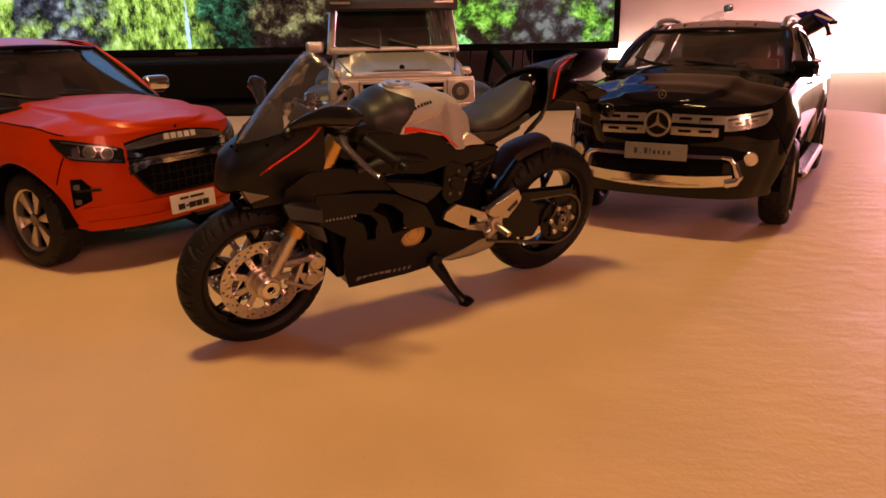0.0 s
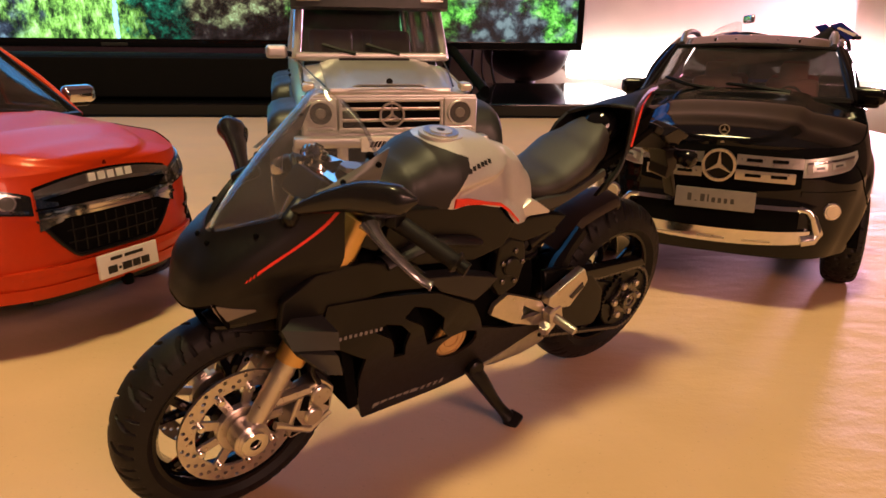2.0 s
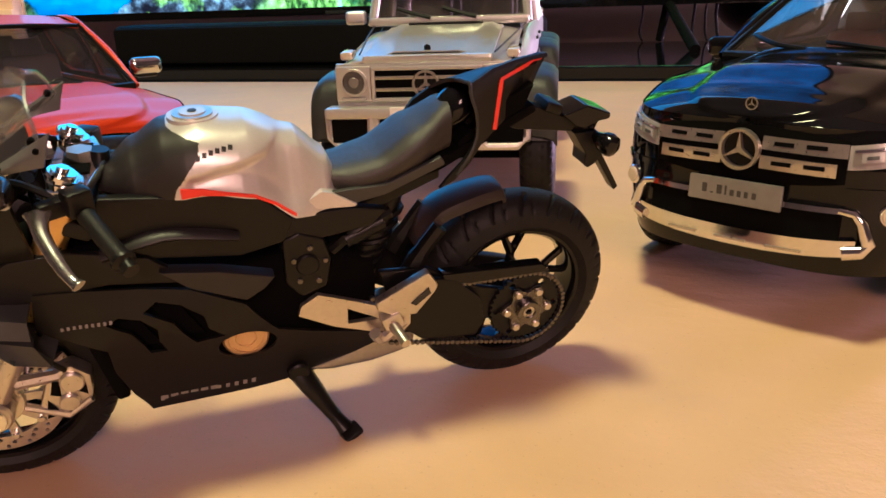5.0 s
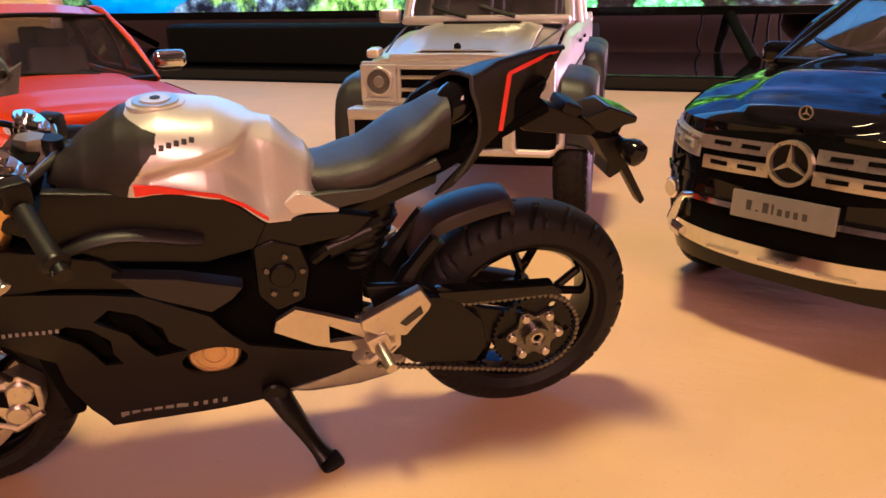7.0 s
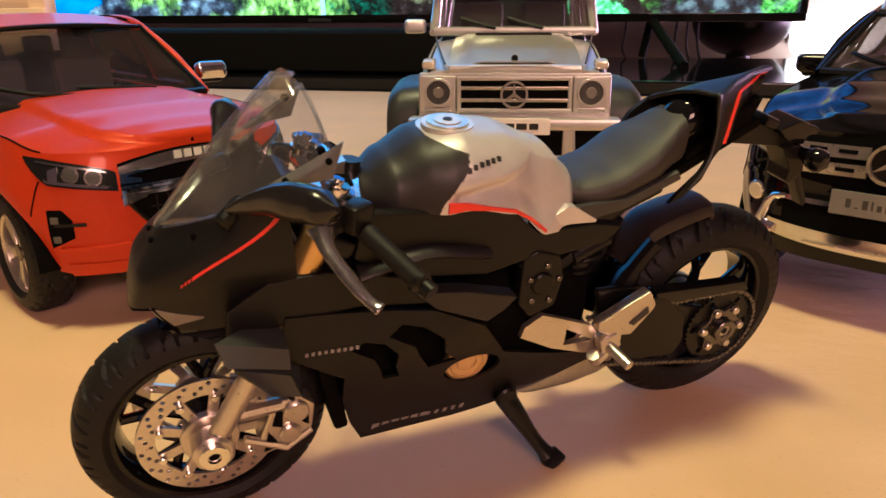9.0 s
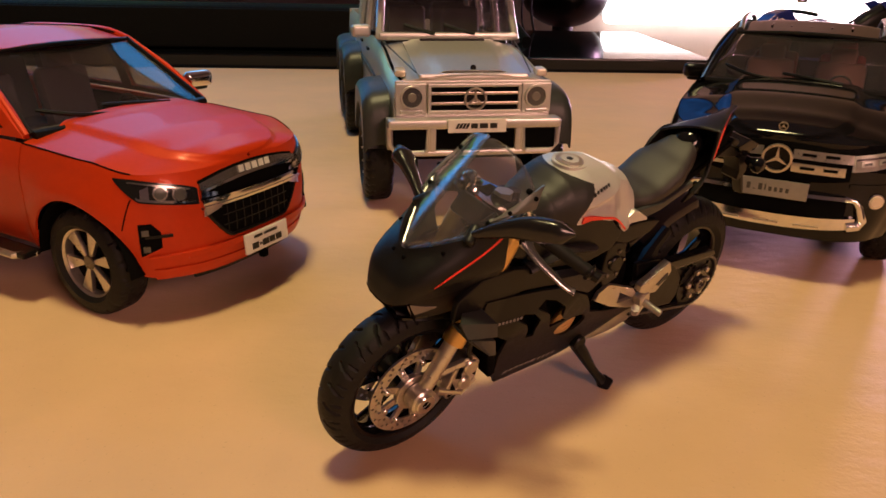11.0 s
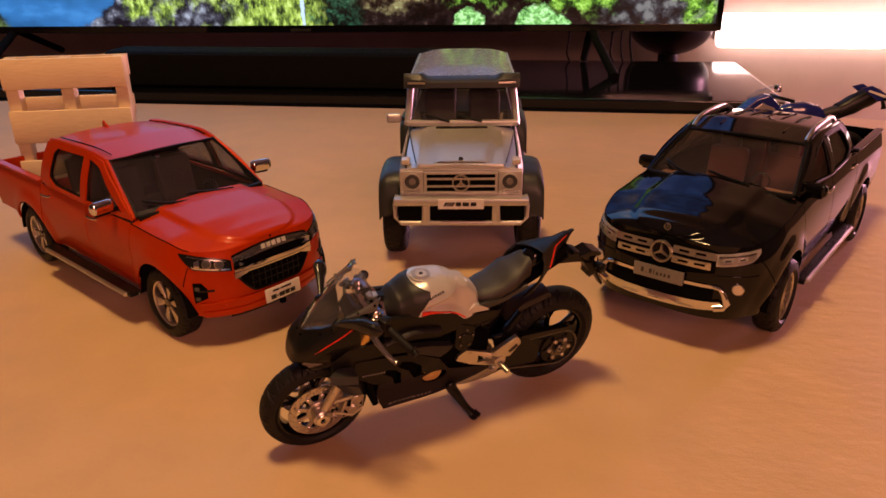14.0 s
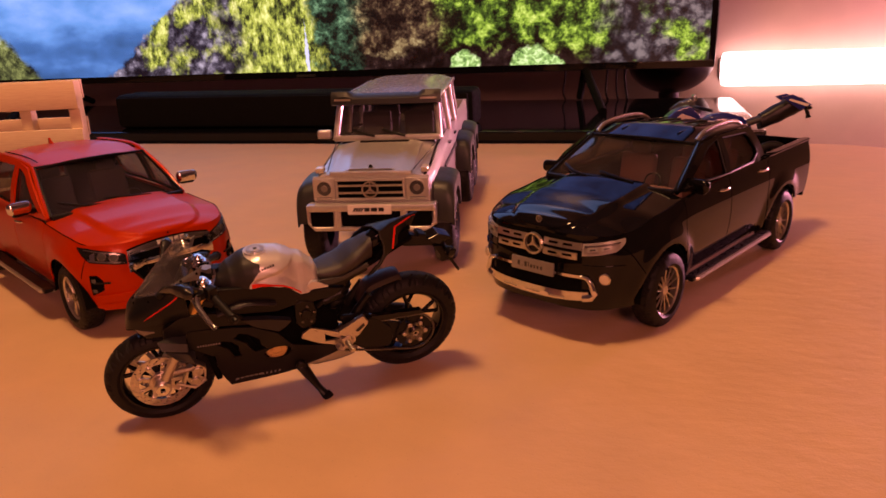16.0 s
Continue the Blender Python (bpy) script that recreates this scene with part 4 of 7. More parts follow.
    # inside
    inner = spec["inside"]
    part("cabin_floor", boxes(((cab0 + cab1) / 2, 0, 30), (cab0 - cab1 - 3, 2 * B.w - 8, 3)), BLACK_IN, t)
    bm = bmesh.new()
    box(bm, (cab0 - 10, 0, A0[2] - 7), (14, 2 * A0[1] - 6, 11), 3)
    part("dashboard", bm, inner, t)
    bm = bmesh.new()
    lathe(bm, [(5.3 + 0.6 * math.cos(a), 0.6 * math.sin(a)) for a in [k * math.pi / 4 for k in range(8)]], 24)
    bmesh.ops.rotate(bm, verts=bm.verts, cent=(0, 0, 0), matrix=Matrix.Rotation(radians(90), 3, "Z") @ Matrix.Rotation(radians(0), 3, "X"))
    bmesh.ops.rotate(bm, verts=bm.verts, cent=(0, 0, 0), matrix=Matrix.Rotation(radians(-25), 3, "Y"))
    bmesh.ops.translate(bm, verts=bm.verts, vec=(cab0 - 21, 19, A0[2] - 1))
    part("steering_wheel", bm, PLASTIC_BLACK, t)
    for x in (mid + 4, cab1 + 22):
        for y in (19, -19):
            seat = bmesh.new()
            box(seat, (x, y, 44), (26, 27, 9), 3)
            box(seat, (x - 13, y, 62), (8, 26, 34), 3, (0, -12, 0))
            box(seat, (x - 17, y, 82), (5, 14, 9), 2, (0, -12, 0))
            part("seat", seat, spec.get("rear_seat", inner) if x < mid else inner, t)
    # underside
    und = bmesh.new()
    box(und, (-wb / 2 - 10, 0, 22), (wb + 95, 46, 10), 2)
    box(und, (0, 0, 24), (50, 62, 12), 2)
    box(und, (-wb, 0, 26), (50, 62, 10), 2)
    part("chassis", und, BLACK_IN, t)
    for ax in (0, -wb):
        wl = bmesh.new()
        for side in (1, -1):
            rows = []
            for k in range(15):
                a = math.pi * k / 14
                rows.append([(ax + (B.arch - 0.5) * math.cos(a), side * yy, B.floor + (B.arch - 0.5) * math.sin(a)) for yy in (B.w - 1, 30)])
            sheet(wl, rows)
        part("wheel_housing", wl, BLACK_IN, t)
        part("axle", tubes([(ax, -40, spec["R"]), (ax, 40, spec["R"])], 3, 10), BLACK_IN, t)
        for side in (1, -1):
            truck_wheel(t, ax, side * (spec["track"] - spec["tw"] / 2), spec["R"], spec["tw"], spec["rim"], spec["spokes"], spec["spoke_mat"], spec["style"], 44, spec.get("hub_mat"))
    return t


def bars(parent, B, y0, y1, z, h, mat, off, n, name="lettering", lean=0.12):
    """Plain upright strokes in place of a word."""
    step = (y1 - y0) / n
    bm = bmesh.new()
    for k in range(n):
        a = y0 + step * (k + 0.12)
        b = y0 + step * (k + 0.88)
        rows = [[B.face(lerp(a, b, i / 2) + lean * j * h, lerp(z - h / 2, z + h / 2, j), off) for j in (0, 1)] for i in range(3)]
        sheet(bm, rows)
    bmesh.ops.solidify(bm, geom=bm.faces[:], thickness=0.3)
    return part(name, bm, mat, parent)


def red_truck():
    B = Shell(42.5, 2.75, 51.0, lambda x: (33.0 if x < -200 else 22.0) if x < 18 else lerp(22, 18, min(1, (x - 18) / 14)), table_of([-245, -140, -35, 10, 27, 42.5], [66, 64.5, 63.8, 61.8, 58.4, 58.2]), table_of([-245, -40, -20, 10, 27, 37, 42.5], [66, 69, 68.6, 66.6, 63.4, 61.0, 58.6]), 26.3, (0, -173.6), 20.6, 1.8, table_of([17, 21, 27, 36, 46, 52, 57], [3.4, 1.6, 0.2, 0.0, 0.3, 1.0, 2.6]), 3.0, (0.60, 0.68, 1.7))
    posts = ((-28, 44, 66), (-67, 37, 92), (-83, 48.5, 65.5), (-86, 38, 95), (-131, 47.5, 66.5), (-130, 37, 94), (-151, 46, 67), (-147, 36, 92.5))
    spec = dict(paint=RED_PAINT, body=B, glass=GLASS_GREY, side_glass=GLASS_CAB, rear_glass=GLASS_CAB, wheelbase=173.6, cowl=-28, cab_end=-151, tail=-232, b_post=-84, ribs=False, step=8.0, rail_mat=RED_PAINT, posts=posts, trim=PLASTIC_BLACK, trim_r=0.5, seam_end=51.0, seam_z=50.0, mirror=(-44, 56.0, 72), mirror_mat=CHROME, inside=SEAT_GREY, R=21.3, tw=14.5, rim=14.2, track=50.5, spokes=6, spoke_mat=SATIN, style="wide", hub_mat=DARK_METAL)
    t = pickup("red_pickup_truck", pose(-0.1539, 0.3547, 0, 0, 0, -32), "glossy orange-red model pickup with a wooden pallet in its bed", spec)
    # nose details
    # Near-black sheet laid on the nose paints in the depth behind the bars.
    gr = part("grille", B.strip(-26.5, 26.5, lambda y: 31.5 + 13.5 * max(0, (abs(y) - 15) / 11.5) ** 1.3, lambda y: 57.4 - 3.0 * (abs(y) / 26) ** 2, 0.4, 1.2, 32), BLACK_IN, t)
    part("grille_bar", B.strip(-26.5, 26.5, lambda y: 53.4 - 2.6 * (abs(y) / 26) ** 2, lambda y: 56.8 - 3.2 * (abs(y) / 26) ** 2, 1.3, 1.4, 32), GREY_CHROME, gr)
    part("grille_bar", B.strip(-26.5, 26.5, lambda y: 44.6 - 0.2 * (abs(y) / 26), lambda y: 47.8 - 0.6 * (abs(y) / 26), 1.9, 1.8, 32), CHROME, gr)
    for s in (1, -1):
        part("grille_hook", B.strip(s * 26.5, s * 19, lambda y: 41.0 + 2.4 * (26.5 - abs(y)) / 7.5, lambda y: 44.8, 1.7, 1.2, 8), CHROME, gr)
        part("grille_hook", B.strip(s * 26.5, s * 20, lambda y: 48.2, lambda y: 51.0 - 1.6 * (26.5 - abs(y)) / 6.5, 1.7, 1.2, 8), CHROME, gr)
    for lo_, hi_ in ((53.0, 54.0), (44.3, 45.2), (47.0, 47.9)):
        part("bar_edge", B.strip(-26.5, 26.5, lambda y: lo_ - (2.6 if lo_ > 50 else 0.2) * (abs(y) / 26) ** 2, lambda y: hi_ - (2.6 if lo_ > 50 else 0.2) * (abs(y) / 26) ** 2, 2.4, 1.0, 32), CHROME, gr)
    part("grille_rim", tubes([B.face(y, 31 + 13.5 * max(0, (abs(y) - 15) / 11.5) ** 1.3, 0.8) for y in [-26.5 + 53 * k / 40 for k in range(41)]], 0.7, 6), PLASTIC_BLACK, gr)
    for k in range(9):
        y = -16 + k * 4.0
        part("grille_rib", B.strip(y - 0.25, y + 0.25, 32, 43, 0.6, 0.5, 2), PLASTIC_BLACK, gr)
    for z in (35.5, 39.5):
        part("grille_rib", B.strip(-18, 18, z - 0.2, z + 0.2, 0.6, 0.5), PLASTIC_BLACK, gr)
    bars(gr, B, -9.0, 9.0, 55.2, 2.5, PLATE_WHITE, 1.8, 5)
    for s in (1, -1):
        def low(q):
            u = (abs(q) - 27) / 23
            return 46.0 + 3.2 * max(0, u) + 7.2 * max(0, (abs(q) - 48) / 10) ** 1.2

        def high(q):
            u = min(1, max(0, (abs(q) - 27) / 23))
            return 51.6 + 5.4 * u ** 0.6 + 0.6 * max(0, (abs(q) - 50) / 8)

        lamp = part("headlight", B.strip(s * 27.2, s * 57.5, low, high, 0.45, 1.0, 36), LAMP_SMOKE, t, "smoked wedge headlight")
        part("lamp_chrome", B.strip(s * 28.5, s * 49, lambda q: low(q) + 0.7, lambda q: low(q) + 1.6, 0.8, 0.7), CHROME, lamp)
        part("lamp_chrome", B.strip(s * 44.5, s * 47.5, lambda q: low(q) + 1.4, lambda q: high(q) - 1.6 + 0.5 * (44.5 - abs(q)), 0.8, 0.7, 6), CHROME, lamp)
        part("lamp_brow", B.strip(s * 30, s * 52, lambda q: high(q) - 1.3, lambda q: high(q) - 0.7, 0.8, 0.7, 20), GREY_CHROME, lamp)
        for y in (34.0, 40.6):
            zc = (low(y) + high(y)) / 2 + 0.3
            for r, off, mt, nm in ((2.7, 0.7, GREY_CHROME, "lens_ring"), (2.1, 1.0, LAMP_DIM, "lamp_lens")):
                half = lambda q: math.sqrt(max(0.02, r * r - (abs(q) - y) ** 2))
                part(nm, B.strip(s * (y - r), s * (y + r), lambda q: zc - half(q), lambda q: zc + half(q), off, 0.6, 12), mt, lamp)
        # Dark sheet on the skin paints the shade of a recess.
        fog = part("fog_recess_shade", B.strip(s * 42.0, s * 49.5, lambda y: 28.5 + 3.0 * (49.5 - abs(y)) / 7, lambda y: 41.0 - 3.5 * max(0, (45 - abs(y)) / 3), 0.4, 1.0), BLACK_IN, t)
        part("fog_bar", B.strip(s * 38, s * 47.5, 35.6, 36.6, 0.8, 0.8, 8), PLASTIC_BLACK, fog)
        for z in (31.5, 37.8):
            part("fog_lens", B.strip(s * 46.0, s * 48.4, z - 1.1, z + 1.1, 0.8, 0.6, 6), LAMP_DIM, fog)
    part("bumper_lip", B.strip(-46, 46, 18.0, 22.5, 0.6, 1.4, 36), RED_PAINT, t)
    part("crease", B.strip(-33, 33, 25.5, 27.0, 0.6, 1.0), RED_PAINT, t)
    # shelf of the bumper that runs from the fog lamps to the plate
    part("bumper_shelf", B.strip(-47, 47, lambda q: 26.8, lambda q: 29.2 - 1.0 * (abs(q) / 47) ** 2, 1.5, 1.6, 40), RED_PAINT, t)
    part("lower_intake", B.strip(-30, 30, 15.5, 18.4, -1.6, 1.4, 30), PLASTIC_BLACK, t)
    part("tow_eye", boxes((40, 4, 16.5), (3, 3.4, 4.0), 0.8), BLACK_IN, t)
    x = B.face(0, 25)[0] + 2.6
    plate = part("number_plate", boxes((x, 1.6, 25.0), (1.2, 24.5, 8.2), 0.3, (0, -4, 0)), PLATE_WHITE, t, "white plate with black lettering")
    for k, (a, w) in enumerate(((-7.2, 3.6), (-4.2, 1.2), (-1.3, 3.8), (2.6, 3.2), (6.4, 3.4))):
        part("lettering", boxes((x + 0.72, 1.6 + a, 23.6), (0.3, w, 0.9 if k == 1 else 2.6)), INK, plate)
    for a, w in ((-5.2, 4.6), (2.0, 7.6)):
        part("lettering", boxes((x + 0.5, 1.6 + a, 27.2), (0.3, w, 1.1)), INK, plate)
    # roof fin and grooves
    part("roof_fin", prisms([(-147, 93.6), (-137, 94.6), (-145.5, 99.6)], -0.8, 0.8, 0.2), RED_PAINT, t)
    for s in (1, -1):
        part("roof_groove", tubes(spline([(-70, s * 32.5, 94.9), (-92, s * 33, 96.4), (-142, s * 32, 94.4)], 5), 0.35, 6), BLACK_IN, t)
    return t


red_truck()


def pallet():
    m = pose(-0.326, 0.470, 0.0425, 0, 0, 16)
    p = thing("wooden_pallet", m, "small pale pine pallet standing on edge in the truck bed", "pallet")
    for y, rows in ((-6.5, ((0, 19), (32.5, 24.5), (73, 22))), (6.5, ((4, 15), (50, 15), (80, 15)))):
        for z, h in rows:
            part("plank", boxes((0, y, z + h / 2), (88, 3, h), 0.4), PINE, p)
    for x in (-39.2, 0, 39.2):
        part("stringer", boxes((x, 0, 47.5), (9.0, 9.6, 94), 0.5), PINE, p)
    return p


pallet()


def star(parent, c, r, mat, depth=1.4, name="round_badge"):
    """A plain round badge with three spokes, facing forward."""
    bm = bmesh.new()
    lathe(bm, [(r, 0), (r, depth), (r * 0.84, depth), (r * 0.84, 0)], 40)
    for k in range(3):
        a = math.pi / 2 + 2 * math.pi * k / 3
        ca, sa = math.cos(a), math.sin(a)
        prism(bm, [(-r * 0.13 * sa, r * 0.13 * ca), (r * 0.9 * ca, r * 0.9 * sa), (r * 0.13 * sa, -r * 0.13 * ca)], 0.2, depth * 0.9)
    bmesh.ops.rotate(bm, verts=bm.verts, cent=(0, 0, 0), matrix=Matrix.Rotation(radians(-90), 3, "Z"))
    bmesh.ops.translate(bm, verts=bm.verts, vec=c)
    b = part(name, bm, mat, parent)
    bm = bmesh.new()
    disc(bm, (0, 0, 0), r * 0.85, -0.3, 0.15)
    bmesh.ops.rotate(bm, verts=bm.verts, cent=(0, 0, 0), matrix=Matrix.Rotation(radians(-90), 3, "Z"))
    bmesh.ops.translate(bm, verts=bm.verts, vec=c)
    part("badge_backing", bm, PLASTIC_BLACK, b)
    return b


def black_truck():
    B = Shell(54, 3.2, 53.4, lambda x: (34.0 if x < -200 else 22.5) if x < 18 else lerp(22.5, 20, min(1, (x - 18) / 15)), table_of([-250, -140, -35, 10, 33, 51], [75, 73.2, 71.8, 67.8, 63.0, 62.4]), table_of([-250, -40, -20, 10, 33, 45, 51], [75, 77.0, 76.4, 73.6, 69.8, 66.8, 63.4]), 28.0, (0, -175), 21.5, 2.0, table_of([17, 21, 27, 36, 44, 52, 60], [3.4, 1.4, 0.0, 0.0, 1.0, 1.2, 2.8]), 3.0, (0.52, 0.62, 1.6))
    posts = ((-22, 45, 74), (-64, 38, 95), (-82, 50.5, 73), (-86, 39, 98), (-128, 49.5, 74), (-126, 38, 96.5), (-146, 48, 75), (-140, 37, 94.5))
    spec = dict(paint=BLACK_PAINT, body=B, glass=GLASS_DARK, wheelbase=175, cowl=-22, cab_end=-146, tail=-226, b_post=-84, ribs=True, step=6.2, rail_mat=BLACK_PAINT, posts=posts, trim=GREY_CHROME, trim_r=0.45, seam_end=52.0, seam_z=56.0, mirror=(-38, 51.5, 75), mirror_mat=BLACK_PAINT, inside=SEAT_BROWN, rear_seat=SEAT_RED, R=22.0, tw=14.5, rim=14.6, track=56.0, spokes=14, spoke_mat=SATIN, style="thin")
    t = pickup("black_pickup_truck", pose(0.1267, 0.3956, 0, 0, 0, -120.2), "glossy black model pickup with a chrome grille and roof rails", spec)
    # Grille depth is a near-black sheet set proud of the skin, shade as colour.
    gr = part("grille", B.strip(-29.5, 29.5, lambda y: 45 + 2 * (abs(y) / 27) ** 2, lambda y: 61.6 - 2.0 * (abs(y) / 27) ** 2, 0.4, 1.2), BLACK_IN, t)
    for z, w in ((57.2, 29.4), (51.6, 27.0)):
        for s in (1, -1):
            sl = part("grille_slat", B.strip(s * 6, s * w, lambda y: z - 1.9 - 0.02 * abs(y), lambda y: z + 1.9 - 0.02 * abs(y), 1.4, 1.5), SATIN, gr)
            for a, b in ((9.5, 15), (18.5, 24)):
                # Slots are dark patches, their shade put into the colour.
                part("slat_slot_shade", B.strip(s * a, s * b, z - 0.7, z + 0.5, 1.7, 0.6, 5), BLACK_IN, sl)
    star(gr, (B.face(0, 54.6)[0] + 1.4, 0, 54.6), 6.2, SATIN, 2.0)
    star(t, (49.3, 0, 67.4), 1.9, SATIN, 0.5, "bonnet_badge")
    for s in (1, -1):
        low = lambda q: 51.6 + 3.4 * max(0, (abs(q) - 30) / 22) ** 1.4 + 4.6 * max(0, (abs(q) - 48) / 8) ** 1.5
        high = lambda q: 58.2 + 2.6 * min(1.2, max(0, (abs(q) - 30) / 22))
        lamp = part("headlight", B.strip(s * 29.6, s * 54.5, low, high, 0.45, 1.0, 30), LAMP_CLEAR, t, "clear headlight with two square lenses")
        part("lamp_mask", B.strip(s * 30.8, s * 50.5, lambda q: low(q) + 1.2, lambda q: high(q) - 1.0, 0.75, 0.7, 24), LAMP_PANEL, lamp)
        for y in (35.5, 43.0):
            part("lamp_lens", B.strip(s * (y - 2.8), s * (y + 2.8), lambda q: low(q) + 2.0, lambda q: high(q) - 2.2, 1.0, 0.6, 8), LAMP_CLEAR, lamp)
            part("lens_core", B.strip(s * (y - 1.5), s * (y + 1.5), lambda q: low(q) + 2.8, lambda q: high(q) - 3.0, 1.3, 0.4, 6), LAMP_DIM, lamp)
        part("lamp_brow", B.strip(s * 31, s * 51, lambda q: high(q) - 1.9, lambda q: high(q) - 1.2, 1.0, 0.5, 20), CHROME, lamp)
        bm = bmesh.new()
        disc(bm, (0, 0, 0), 3.3, 0, 1.4, 24, bevel=0.5)
        bmesh.ops.rotate(bm, verts=bm.verts, cent=(0, 0, 0), matrix=Matrix.Rotation(radians(-90 + s * 22), 3, "Z"))
        bmesh.ops.translate(bm, verts=bm.verts, vec=B.face(s * 42.5, 39.2, -0.2))
        fog = part("fog_lamp", bm, CHROME, t)
        bm = bmesh.new()
        disc(bm, (0, 0, 0), 2.5, 1.0, 1.8, 24, bevel=0.5)
        bmesh.ops.rotate(bm, verts=bm.verts, cent=(0, 0, 0), matrix=Matrix.Rotation(radians(-90 + s * 22), 3, "Z"))
        bmesh.ops.translate(bm, verts=bm.verts, vec=B.face(s * 42.5, 39.2, -0.2))
        part("fog_lens", bm, LAMP_WARM, fog)
        part("bumper_crease", B.strip(s * 30, s * 54, 44.6, 46.4, 0.6, 1.2), BLACK_PAINT, t)
    # Near-black sheet paints the shade inside the bumper opening.
    part("bumper_intake_shade", B.strip(-30, 30, lambda y: 30, lambda y: 40, 0.4, 1.0), BLACK_IN, t)
    rim = part("chrome_bumper", B.strip(-34, 34, lambda y: 25.0 + 2.6 * (abs(y) / 36) ** 2, lambda y: 30.6 + 1.6 * (abs(y) / 36) ** 2, 2.0, 2.4, 30), CHROME, t, "chrome bumper guard")
    part("guard_rail", B.strip(-31, 31, 39.2, 40.8, 1.4, 1.4, 30), CHROME, rim)
    for s in (1, -1):
        part("guard_side", tubes([B.face(s * 31, 28.0, 1.2), B.face(s * 35.4, 28.8, 1.4), B.face(s * 37.2, 31.0, 1.3), B.face(s * 35.0, 37.0, 1.0), B.face(s * 33.0, 39.4, 0.9), B.face(s * 29, 40.1, 0.8)], [2.4, 2.4, 2.2, 1.6, 1.3, 1.0], 10), CHROME, rim)
    for y in (-16, 0, 16):
        part("guard_slot", B.strip(y - 5, y + 5, 26.5, 27.3, 2.3, 0.6, 6), SATIN, rim)
    x = B.face(0, 42)[0] + 1.8
    plate = part("number_plate", boxes((x + 0.6, 0, 41.6), (1.2, 29, 7.6), 0.3, (0, -4, 0)), PLATE_GREY, t, "grey plate with dark lettering")
    for a, w, h in ((-9.2, 1.5, 3.0), (-6.8, 0.9, 0.5), (-4.4, 1.6, 3.0), (-2.4, 0.6, 3.0), (-0.4, 1.3, 2.0), (1.8, 1.2, 2.0), (4.0, 1.2, 2.0), (6.4, 1.3, 2.0)):
        part("lettering", boxes((x + 1.22, a, 40.3 + h / 2), (0.2, w, h * 0.95)), PLATE_INK, plate)
    for s in (1, -1):
        part("roof_rail", tubes(spline([(-66, s * 35.5, 96.2), (-76, s * 35.8, 100.6), (-100, s * 35.8, 102), (-122, s * 35.5, 100.6), (-134, s * 35, 96.4)], 6), 1.5, 8), SATIN, t, "silver roof rail")
    for k in range(5):
        y = -20 + 10 * k
        part("roof_ridge", tubes([(-72, y, 98.6), (-104, y, 100.4), (-136, y, 97.6)], 0.6, 6), BLACK_PAINT, t)
    return t


black_truck()


